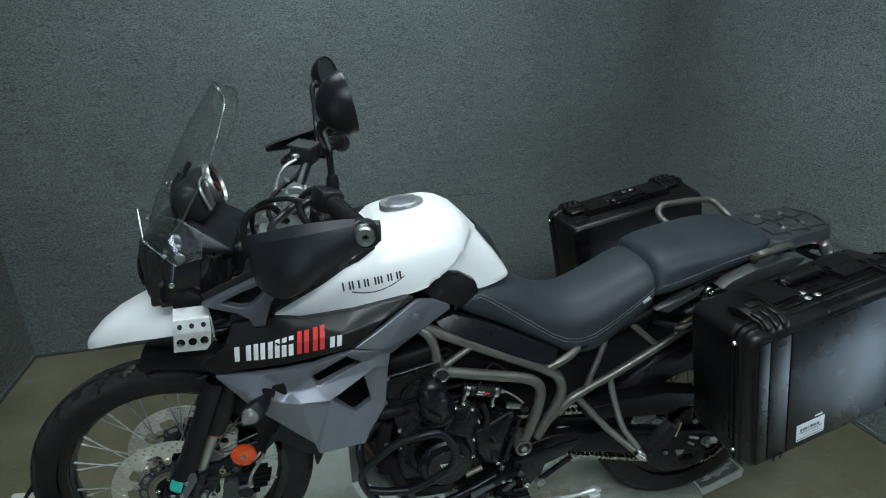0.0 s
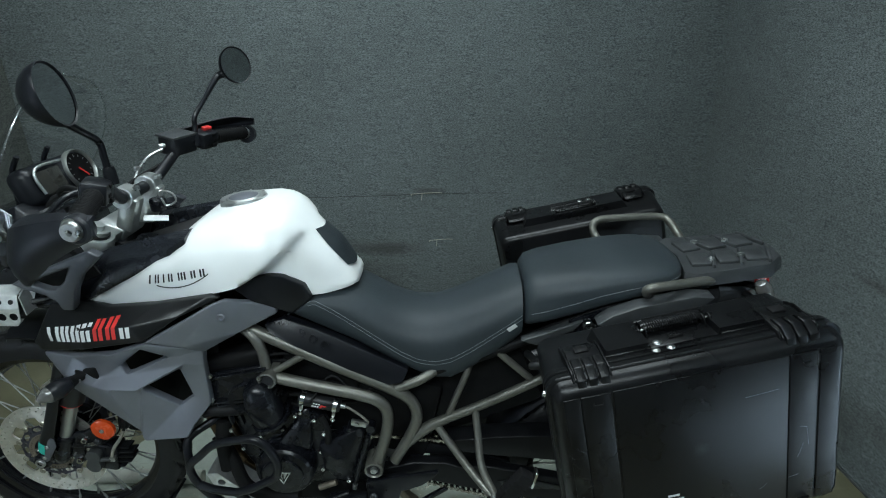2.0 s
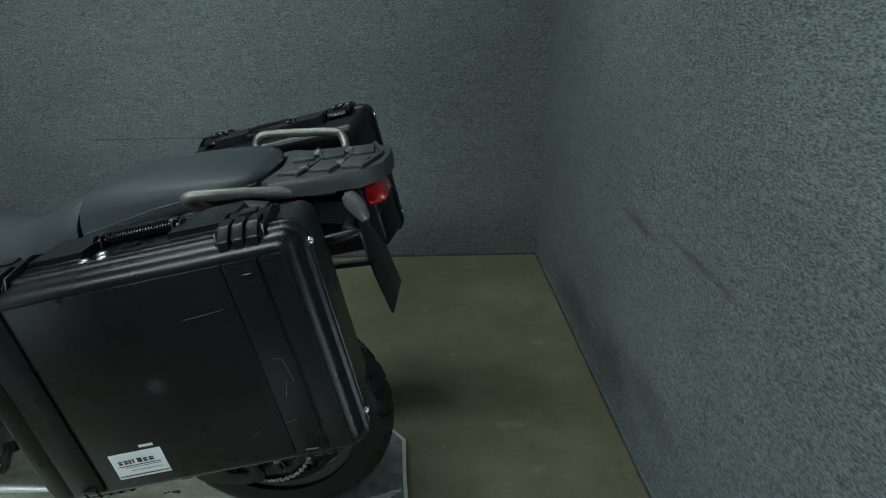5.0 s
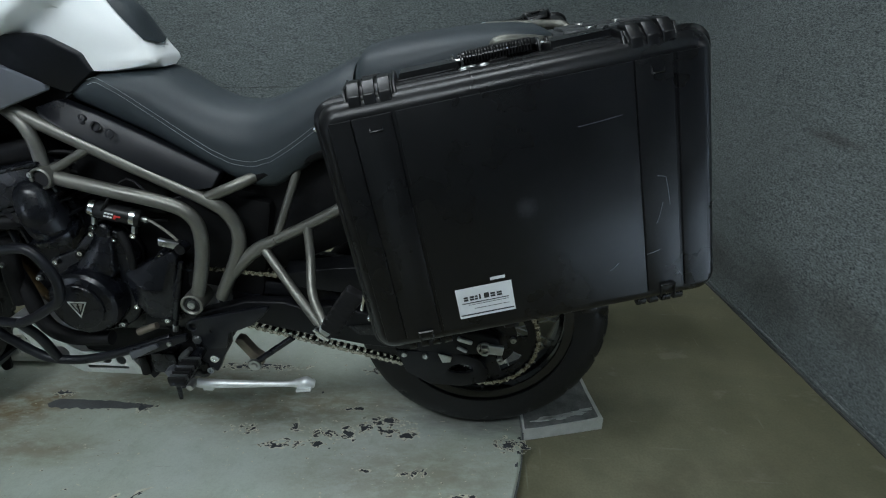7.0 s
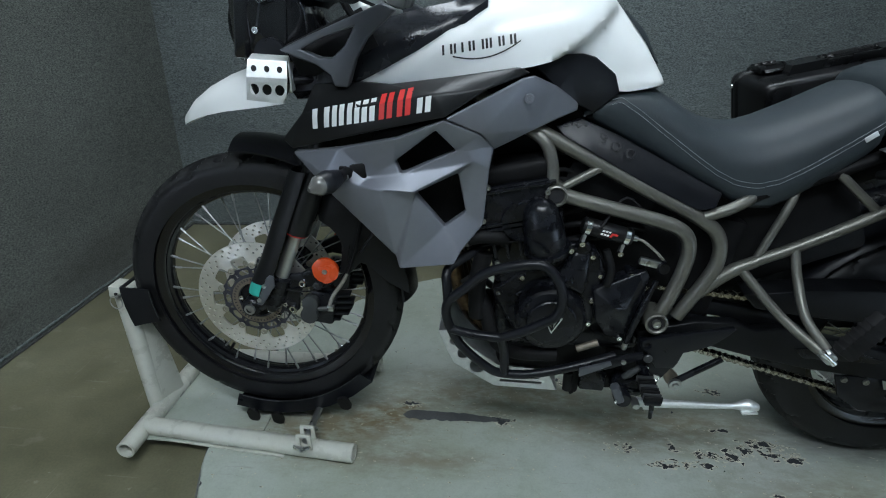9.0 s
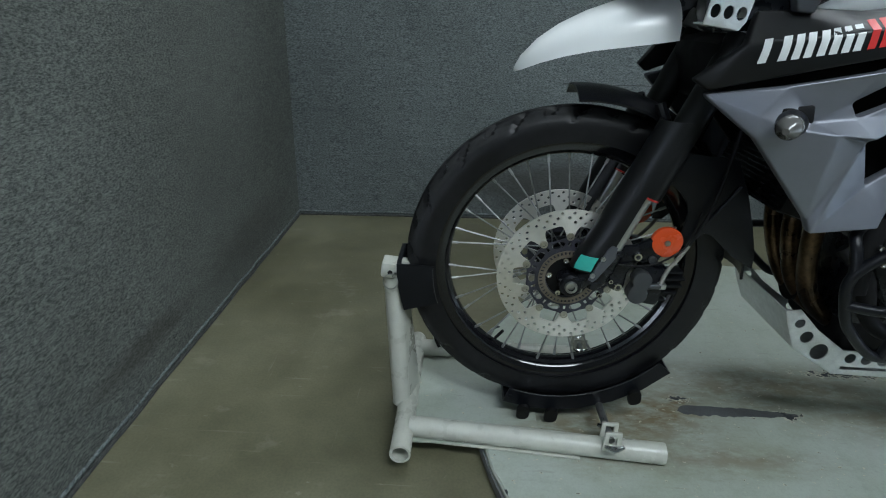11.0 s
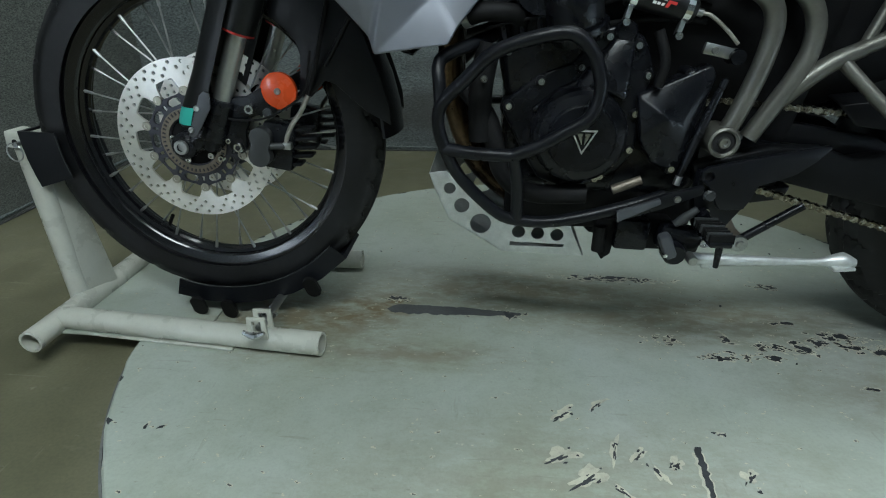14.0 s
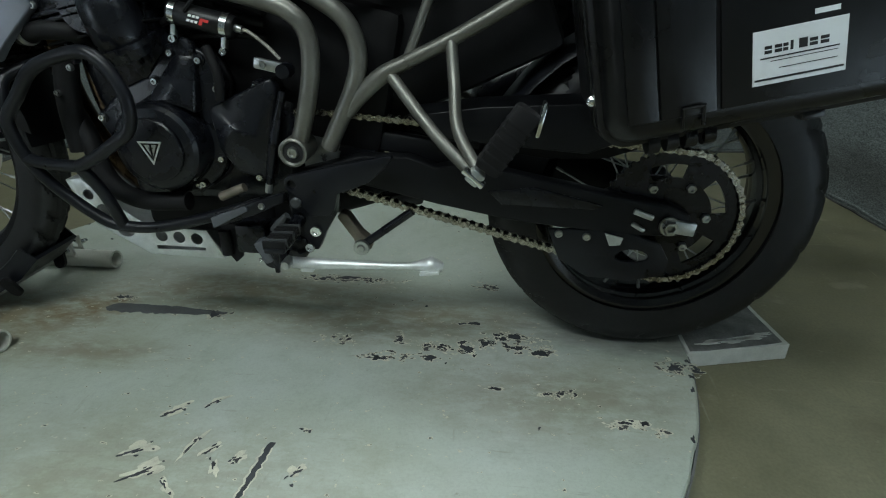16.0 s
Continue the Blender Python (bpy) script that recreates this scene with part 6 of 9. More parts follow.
part("wheel_axle", tube([FA + Vector((0, -0.11, 0)), FA + Vector((0, 0.11, 0))], 0.011, 16, 1), M_STEEL, bike)
for h, th in ((0.52, 0.035), (0.675, 0.028)):
    c = (fork_at(h, -1) + fork_at(h, 1)) / 2
    yoke = box((0.07, 0.10, th), bevel=0.008)
    for s in (-1, 1):
        yoke = lathe([(0.0, th / 2), (0.036, th / 2), (0.038, th / 2 - 0.004), (0.038, -th / 2), (0, -th / 2)], (0, s * 0.100, 0), 28, "Z", yoke)
        yoke = box((0.05, 0.07, th * 0.9), (0.004, s * 0.055, 0), bevel=0.006, bm=yoke)
    yk = part("fork_yoke", yoke, M_ALU, bike, "silver cast fork yoke")
    yk.matrix_local = Matrix.Translation(c) @ pose(0, 0, 0, 0, 22.0, 0)

# ---- front mudguard over the tyre, and its lower rear flap
mg = []
for a in range(38, 96, 5):
    q = radians(a)
    r = 0.378 + 0.012 * math.cos(radians(a - 90) * 2)
    w = 0.062 + 0.010 * math.sin(radians(a - 44) * 1.9)
    ring = []
    for k in range(9):
        t = -1 + k / 4
        rr = r - 0.024 * abs(t) ** 2.4
        ring.append(FA + Vector((rr * math.cos(q), t * w, rr * math.sin(q))))
    inner = [FA + (p - FA) * 0.988 for p in reversed(ring)]
    mg.append(ring + inner)
part("mudguard", loft(mg), M_BLACKP, bike, "satin black front mudguard", 50)
fl = []
for a in (2, 10, 18, 26, 34, 42):
    q = radians(a)
    ring = []
    for k in range(7):
        t = -1 + k / 3
        rr = 0.383 - 0.02 * abs(t) ** 2
        ring.append(FA + Vector((rr * math.cos(q), t * 0.079, rr * math.sin(q))))
    fl.append(ring + [FA + (p - FA) * 0.985 for p in reversed(ring)])
part("mudguard_flap", loft(fl), M_BLACKP, bike, "black rear mudguard flap", 50)
# the mudguard's flank reaches forward as an arm to the caliper bracket
FLANK = [(-0.604, 0.715), (-0.600, 0.651), (-0.577, 0.635), (-0.558, 0.612), (-0.552, 0.590), (-0.556, 0.556), (-0.562, 0.521), (-0.538, 0.521), (-0.512, 0.549), (-0.495, 0.545), (-0.470, 0.522), (-0.443, 0.499), (-0.398, 0.474), (-0.401, 0.510), (-0.416, 0.560), (-0.441, 0.628), (-0.475, 0.700)]
for s in (-1, 1):
    part("mudguard_flank", plate(FLANK, YC + s * 0.078, YC + s * 0.082, bevel=0.0015), M_BLACKP, bike, "black mudguard flank")
    part("flank_rib", tube([(-0.510, YC + s * 0.084, 0.575), (-0.490, YC + s * 0.084, 0.605), (-0.462, YC + s * 0.084, 0.650)], 0.004, 8, 2), M_BLACKP, bike)
for s in (-1, 1):
    part("mudguard_stay", tube([(-0.640, YC + s * 0.066, 0.80), (-0.60, YC + s * 0.085, 0.70), (-0.640, YC + s * 0.092, 0.62)], 0.010, 8, 4), M_BLACKP, bike)

# ---- white beak
beak = []
for x, zt, zb, w in ((-0.912, 0.850, 0.842, 0.006), (-0.900, 0.872, 0.848, 0.030), (-0.870, 0.904, 0.862, 0.052), (-0.830, 0.932, 0.876, 0.070), (-0.780, 0.957, 0.888, 0.086), (-0.730, 0.975, 0.896, 0.098), (-0.690, 0.984, 0.902, 0.104), (-0.640, 0.988, 0.910, 0.106)):
    half = []
    for k in range(9):
        a = 0.5 * math.pi * k / 8
        half.append((w * math.cos(a) ** 0.8, zb + (zt - zb) * math.sin(a) ** 0.8))
    beak.append([(x, YC - y, z) for y, z in half] + [(x, YC + y, z) for y, z in reversed(half[:-1])] + [(x, YC + w * 0.5, zb + (zt - zb) * 0.45), (x, YC - w * 0.5, zb + (zt - zb) * 0.45)])
part("beak", loft(beak), M_WHITE, bike, "gloss white front beak", 50)

# ---- headlight: shell, two lenses, brow
hl = group("headlight", bike, "black twin headlight unit")
hs = []
for x, w, zt, zb in ((-0.735, 0.085, 1.105, 1.005), (-0.722, 0.118, 1.135, 0.990), (-0.690, 0.140, 1.150, 0.982), (-0.640, 0.150, 1.150, 0.985), (-0.590, 0.140, 1.130, 0.995), (-0.560, 0.110, 1.105, 1.010)):
    hs.append([(x, YC + y, z) for y, z in [(p[0], p[1]) for p in rounded_rect(2 * w, zt - zb, 0.036, 5, 0, (zt + zb) / 2)]])
part("shell", loft(hs), M_LAMPGLOSS, hl, "gloss black headlight shell", 45)
for s in (-1, 1):
    part("bezel", box((0.03, 0.012, 0.125), (-0.690, YC + s * 0.142, 1.062), (0, 6, s * -20), 0.005), M_LAMPGLOSS, hl)
    part("lens", lathe([(0, -0.012), (0.030, -0.010), (0.048, -0.002), (0.052, 0.004), (0, 0.004)], (-0.733, YC + s * 0.055, 1.055), 28, "X"), M_LENS, hl, "smoked clear lens")
    part("shell_screw", bolt((-0.660, YC + s * 0.158, 1.050), 0.0070, 0.004, "Y", s), M_CHROME, hl, "bright screw")
    part("cheek", skin([(-0.715, YC + s * 0.120, 1.12), (-0.640, YC + s * 0.152, 1.13), (-0.600, YC + s * 0.150, 1.10), (-0.610, YC + s * 0.148, 1.00), (-0.700, YC + s * 0.128, 0.985), (-0.66, YC + s * 0.158, 1.05)], [(0, 1, 5), (1, 2, 5), (2, 3, 5), (3, 4, 5), (4, 0, 5)], (0, -s * 0.012, 0), 0.003, angle=8), M_LAMPGLOSS, hl)
    part("lens_pod", lathe([(0.010, -s * 0.004), (0.026, -s * 0.002), (0.030, s * 0.004), (0.030, s * 0.014), (0, s * 0.014), (0, s * 0.004)], (-0.635, YC + s * 0.152, 1.008), 24), M_BLACKP, hl)

# ---- windscreen and its side deflectors, clear
ws = []
for h, x, z, w in ((0, -0.722, 1.135, 0.120), (1, -0.706, 1.185, 0.165), (2, -0.672, 1.250, 0.178), (3, -0.630, 1.320, 0.172), (4, -0.592, 1.380, 0.140), (5, -0.562, 1.420, 0.095), (6, -0.550, 1.436, 0.045)):
    row = []
    for k in range(13):
        t = -1 + k / 6
        row.append((x + 0.085 * abs(t) ** 2.0 * (w / 0.178), YC + t * w, z - 0.012 * abs(t) ** 3))
    ws.append(row)
wbm = loft(ws, closed=False, caps=False)
bmesh.ops.solidify(wbm, geom=wbm.faces[:], thickness=0.004)
wsc = part("windscreen", wbm, M_GLASS, bike, "clear tall windscreen", 40)
rim = tube([Vector(r[0]) for r in ws] + [Vector(p) for p in ws[-1][2:-1:3]] + [Vector(r[-1]) for r in reversed(ws)], 0.0022, 8, 3)
part("screen_edge", rim, M_EDGE, wsc, "polished screen edge")
for s in (-1, 1):
    part("screen_bolt", bolt((-0.690, YC + s * 0.105, 1.182), 0.008, 0.008, "X", -1), M_STEEL, wsc, "steel screen bolt")
    part("screen_bolt", bolt((-0.632, YC + s * 0.166, 1.112), 0.010, 0.005, "Y", s), M_STEEL, wsc, "steel screen bolt")
    dv = [(-0.712, YC + s * 0.100, 1.200), (-0.620, YC + s * 0.165, 1.192), (-0.582, YC + s * 0.170, 1.162), (-0.592, YC + s * 0.172, 1.112), (-0.644, YC + s * 0.168, 1.096), (-0.706, YC + s * 0.128, 1.140), (-0.650, YC + s * 0.160, 1.150)]
    part("deflector", skin(dv, [(0, 1, 6), (1, 2, 6), (2, 3, 6), (3, 4, 6), (4, 5, 6), (5, 0, 6)], (0.002, -s * 0.004, 0), 0.0012, angle=8), M_GLASS, bike, "clear side wind deflector")
    part("deflector_edge", tube([*dv[:6], dv[0]], 0.0015, 6, 1), M_EDGE, bike, "polished edge of the deflector")
    part("screen_stay", tube([(-0.66, YC + s * 0.05, 1.13), (-0.652, YC + s * 0.05, 1.22), (-0.630, YC + s * 0.05, 1.26)], 0.006, 8, 4), M_BLACKP, bike)

# ---- instruments behind the screen
ins = group("instrument_cluster", bike, "black instrument cluster with round dial")
part("housing", box((0.060, 0.215, 0.090), (-0.622, YC + 0.026, 1.188), (0, -18, 0), 0.024, segments=4), M_BLACKP, ins)
FACE = pose(-0.593, YC + 0.026, 1.197, 0, -18, 0) @ Matrix.Scale(0.88, 4)


def on_face(bm):
    bm.transform(FACE)
    return bm


part("dial_ring", on_face(lathe([(0.050, 0.006), (0.0535, 0.012), (0.056, 0.006), (0.056, -0.006), (0.050, -0.002)], (0, 0.068, 0), 36, "X", closed=True)), M_STANCHION, ins, "silver dial ring")
part("dial_glass", on_face(lathe([(0, 0.004), (0.047, 0.004), (0.047, 0), (0, 0)], (0, 0.068, 0), 32, "X")), M_ENGINE_DARK, ins, "black dial face")
tick = None
for k in range(11):
    a = radians(-40 + 26 * k)
    b = box((0.001, 0.002, 0.006), (0.0048, 0.068 - 0.038 * math.cos(a), 0.038 * math.sin(a)), (math.degrees(a) * -1 + 90, 0, 0))
    tick = join(tick, b)
tagged(part("dial_ticks", on_face(tick), M_STANCHION, ins, "pale dial ticks"), kind="stuff")
part("needle", on_face(box((0.002, 0.004, 0.036), (0.006, 0.074, -0.010), (40, 0, 0))), M_REDP, ins, "red needle")
part("display", on_face(box((0.004, 0.085, 0.062), (0.004, -0.048, 0.0), (0, 0, 0), 0.004)), M_SMOKE, ins, "dark grey display")
part("display_bezel", on_face(tube([(0.006, 0.010, 0.040), (0.006, -0.060, 0.043), (0.006, -0.092, 0.034), (0.006, -0.100, 0.010), (0.006, -0.096, -0.026)], 0.0040, 10, 5)), M_ALU, ins, "silver bezel of the display")
part("dash_shroud", skin([(-0.70, YC - 0.13, 1.13), (-0.60, YC - 0.150, 1.13), (-0.54, YC - 0.13, 1.11), (-0.54, YC + 0.13, 1.11), (-0.60, YC + 0.150, 1.13), (-0.70, YC + 0.13, 1.13), (-0.62, YC - 0.11, 1.165), (-0.62, YC + 0.11, 1.165)], [(0, 1, 6), (1, 2, 6), (2, 3, 7, 6), (3, 4, 7), (4, 5, 7), (5, 0, 6, 7)], (0, 0, -0.015), 0.004), M_BLACKP, ins)

# ---- handlebar, clamps, controls
hb = group("handlebar", bike, "black tapered handlebar on silver risers")
bar_half = [(-0.405, -0.045, 1.168), (-0.398, -0.085, 1.178), (-0.368, -0.165, 1.232), (-0.345, -0.215, 1.243), (-0.312, -0.300, 1.236), (-0.278, -0.395, 1.226)]
bar_pts = [(x, YC + y, z) for x, y, z in reversed(bar_half)] + [(x, YC - y, z) for x, y, z in bar_half]
part("bar", tube(bar_pts, [0.011, 0.011, 0.011, 0.0115, 0.014, 0.014, 0.014, 0.014, 0.0115, 0.011, 0.011, 0.011], 16, 6), M_BLACKP, hb)
for s in (-1, 1):
    rz = box((0.040, 0.036, 0.085), (-0.404, YC + s * 0.050, 1.130), (0, 22, 0), 0.008)
    rz = lathe([(0.0, -0.019), (0.024, -0.019), (0.0265, -0.016), (0.0265, 0.016), (0.024, 0.019), (0, 0.019)], (-0.405, YC + s * 0.050, 1.168), 28, bm=rz)
    rs = part("riser_clamp", rz, M_ALU, hb, "silver cast bar clamp")
    for dx in (-0.024, 0.024):
        part("clamp_bolt", lathe([(0.003, 0.004), (0.0035, 0.009), (0.0075, 0.009), (0.008, 0), (0, 0), (0, 0.004)], (-0.400 + dx, YC + s * 0.050, 1.193 - dx * 0.4), 12, "Z"), M_STEEL, hb, "steel clamp bolt")
    g0, g1 = Vector((-0.322, YC + s * 0.275, 1.238)), Vector((-0.284, YC + s * 0.385, 1.228))
    gp = tube([g0, g1], 0.0185, 18, 1)
    ribs = []
    for k in range(16):
        c = g0 + (g1 - g0) * (0.06 + 0.055 * k)
        ribs.append(tube([c, c + (g1 - g0) * 0.02], 0.0194, 14, 1))
    part("grip", gp, M_RUBBER, hb, "black ribbed rubber grip")
    for rb in ribs:
        part("grip_rib", rb, M_RUBBER, hb)
    wdir = (g1 - g0).normalized()
    part("bar_end", tube([g1, g1 + wdir * 0.006, g1 + wdir * 0.022], [0.018, 0.020, 0.018], 18, 1), M_STEEL, hb, "steel bar end")
    sw = box((0.050, 0.060, 0.046), (-0.335, YC + s * 0.242, 1.240), (0, 14, s * -20), 0.010)
    sw = part("switch_block", sw, M_BLACKP, hb, "black switch block")
    for k, (dx, dz) in enumerate(((0.026, 0.010), (0.026, -0.006), (0.024, -0.018))):
        part("button", box((0.008, 0.014, 0.009), (-0.335 + dx, YC + s * (0.240 + 0.008 * (k % 2)), 1.240 + dz), (0, 14, s * -20), 0.002), M_ENGINE_DARK, hb)
    # lever
    part("lever", tube([(-0.360, YC + s * 0.225, 1.236), (-0.385, YC + s * 0.26, 1.232), (-0.372, YC + s * 0.33, 1.224), (-0.352, YC + s * 0.385, 1.218)], [0.009, 0.008, 0.006, 0.007], 10, 5), M_ENGINE, hb, "black lever")
part("kill_switch", box((0.016, 0.026, 0.010), (-0.330, YC + 0.252, 1.266), (0, 14, -20), 0.003), M_REDP, hb, "red kill switch")
part("fluid_reservoir", box((0.056, 0.078, 0.046), (-0.378, YC + 0.178, 1.240), (0, 8, -18), 0.006), M_BLACKP, hb, "black brake fluid reservoir")
part("reservoir_lid", box((0.060, 0.082, 0.007), (-0.378, YC + 0.178, 1.264), (0, 8, -18), 0.002), M_RACK, hb, "dark reservoir lid")
part("hose_line", tube([(-0.400, YC + 0.140, 1.235), (-0.435, YC + 0.12, 1.215), (-0.455, YC + 0.08, 1.17), (-0.46, YC + 0.04, 1.10)], 0.0045, 8, 6), M_STEEL, hb, "braided steel brake line")
part("banjo", tube([(-0.408, YC + 0.140, 1.240), (-0.394, YC + 0.148, 1.243)], 0.0075, 10, 1), M_STEEL, hb, "steel banjo fitting")
part("cable", tube([(-0.36, YC - 0.22, 1.225), (-0.42, YC - 0.20, 1.235), (-0.48, YC - 0.15, 1.20), (-0.49, YC - 0.10, 1.12), (-0.44, YC - 0.06, 1.05)], 0.0055, 8, 6), M_RUBBER, hb, "black control cable")
part("cable", tube([(-0.36, YC + 0.20, 1.225), (-0.40, YC + 0.12, 1.200), (-0.47, YC + 0.05, 1.15), (-0.45, YC + 0.0, 1.06)], 0.0055, 8, 6), M_RUBBER, hb, "black control cable")
part("cable", tube([(-0.47, YC - 0.16, 1.06), (-0.505, YC - 0.165, 1.13), (-0.495, YC - 0.16, 1.19), (-0.45, YC - 0.15, 1.205), (-0.42, YC - 0.12, 1.16)], 0.007, 8, 6), M_RUBBER, hb, "thick black cable loop")
part("ignition_lock", lathe([(0, 0.018), (0.016, 0.018), (0.019, 0.014), (0.019, -0.01)], (-0.362, YC + 0.0, 1.130), 22, "Z"), M_ENGINE, bike, "black ignition lock")
part("key", tube([(-0.358, YC, 1.148), (-0.352, YC, 1.166), (-0.330, YC + 0.01, 1.158), (-0.312, YC - 0.01, 1.145), (-0.325, YC - 0.03, 1.140), (-0.345, YC - 0.012, 1.152)], 0.0025, 6, 6), M_STEEL, bike, "steel key ring")
part("key_tag", box((0.052, 0.028, 0.003), (-0.345, YC - 0.050, 1.116), (8, 8, 25), 0.0015), M_WHITEP, bike, "white key tag")
part("key_fob", box((0.026, 0.016, 0.014), (-0.318, YC - 0.012, 1.136), (0, 20, 30), 0.004), M_BLACKP, bike, "black key head")

# ---- hand guards: a shell that runs forward from the bar end and round the lever
GUARD = [  # x, then y outward and z of the foot, the bulge, the crease and the inner edge
    (-0.252, 0.394, 1.208, 0.400, 1.222, 0.398, 1.238, 0.384, 1.242), (-0.300, 0.400, 1.186, 0.410, 1.212, 0.402, 1.240, 0.380, 1.246), (-0.345, 0.398, 1.159, 0.412, 1.196, 0.398, 1.233, 0.370, 1.241), (-0.390, 0.388, 1.123, 0.404, 1.170, 0.386, 1.222, 0.350, 1.231),
    (-0.430, 0.362, 1.098, 0.380, 1.150, 0.356, 1.207, 0.322, 1.215), (-0.468, 0.325, 1.106, 0.334, 1.146, 0.312, 1.190, 0.288, 1.197), (-0.484, 0.284, 1.130, 0.286, 1.152, 0.272, 1.180, 0.258, 1.185)]
for s in (-1, 1):
    lanes = []
    for k in range(4):
        lanes.append(smooth_line([(r[0], YC + s * r[1 + 2 * k], r[2 + 2 * k] if s < 0 else 1.258 + (r[2 + 2 * k] - 1.225) * (0.9 if r[2 + 2 * k] > 1.225 else 0.30)) for r in GUARD], 5))
    rings = []
    for foot, bulge, crease, lip in zip(*lanes):
        outer = [foot, foot.lerp(bulge, 0.5) + Vector((0, s * 0.003, 0)), bulge, bulge.lerp(crease, 0.5) + Vector((0, s * 0.002, 0)), crease, lip]
        rings.append(outer + [p + Vector((0.003, -s * 0.005, -0.003)) for p in reversed(outer)])
    hg_bm = loft(rings)
    if s < 0:
        bmesh.ops.reverse_faces(hg_bm, faces=hg_bm.faces[:])
    hg = part("hand_guard", hg_bm, M_COVER, bike, "satin black hand guard", 32)
    part("guard_cap", lathe([(0.0, s * 0.004), (0.022, s * 0.004), (0.026, 0.0), (0.026, -s * 0.016), (0, -s * 0.016)], (-0.276, YC + s * 0.401, 1.222), 28), M_COVER, hg)
    part("guard_bolt", lathe([(0.004, s * 0.004), (0.006, s * 0.009), (0.015, s * 0.009), (0.0175, s * 0.005), (0.0175, -s * 0.006), (0, -s * 0.006), (0, s * 0.004)], (-0.278, YC + s * 0.407, 1.223), 24), M_STEEL, hg, "steel bar-end bolt")
    part("guard_spar", tube([(-0.280, YC + s * 0.392, 1.226), (-0.345, YC + s * 0.388, 1.228), (-0.42, YC + s * 0.335, 1.205), (-0.44, YC + s * 0.26, 1.200), (-0.40, YC + s * 0.19, 1.215)], 0.0075, 10, 5), M_BLACKP, hg)

# ---- mirrors
for s, c, tip, bend, base, turn in ((-1, (-0.294, -0.332, 1.432), (-0.335, -0.275, 1.384), (-0.324, -0.205, 1.330), (-0.321, -0.200, 1.258), 7), (1, (-0.301, 0.455, 1.412), (-0.347, 0.415, 1.380), (-0.345, 0.240, 1.302), (-0.346, 0.220, 1.240), -36)):
    mr = group("mirror", bike, "black round mirror on a bent stem")
    base, bend, tip, c = Vector(base), Vector(bend), Vector(tip), Vector(c)
    part("stem", tube([base, base.lerp(bend, 0.55), bend, bend.lerp(tip, 0.5), tip, tip.lerp(c, 0.35)], [0.0075, 0.0068, 0.0066, 0.0066, 0.009, 0.012], 12, 5), M_BLACKP, mr)
    part("stem_base", lathe([(0, 0.022), (0.009, 0.022), (0.012, 0.014), (0.013, -0.012), (0, -0.012)], base, 16, "Z"), M_BLACKP, mr)
    prof = [(0.0, -0.050), (0.012, -0.048), (0.028, -0.040), (0.042, -0.027), (0.051, -0.011), (0.0545, 0.002), (0.0535, 0.006), (0.0505, 0.004)]
    m = Matrix.Translation(c) @ pose(0, 0, 0, 0, 0, turn) @ pose(0, 0, 0, 0, -13, 0) @ Matrix.Diagonal((1.0, 0.90, 0.97, 1))
    sh = lathe(prof, (0, 0, 0), 40, "X")
    sh.transform(m)
    part("mirror_shell", sh, M_BLACKP, mr, "black mirror shell", 50)
    gl = lathe([(0, 0.003), (0.0508, 0.003), (0.0508, 0.0), (0, 0.0)], (0, 0, 0), 40, "X")
    gl.transform(m)
    part("mirror_glass", gl, M_MIRROR, mr, "mirror glass")

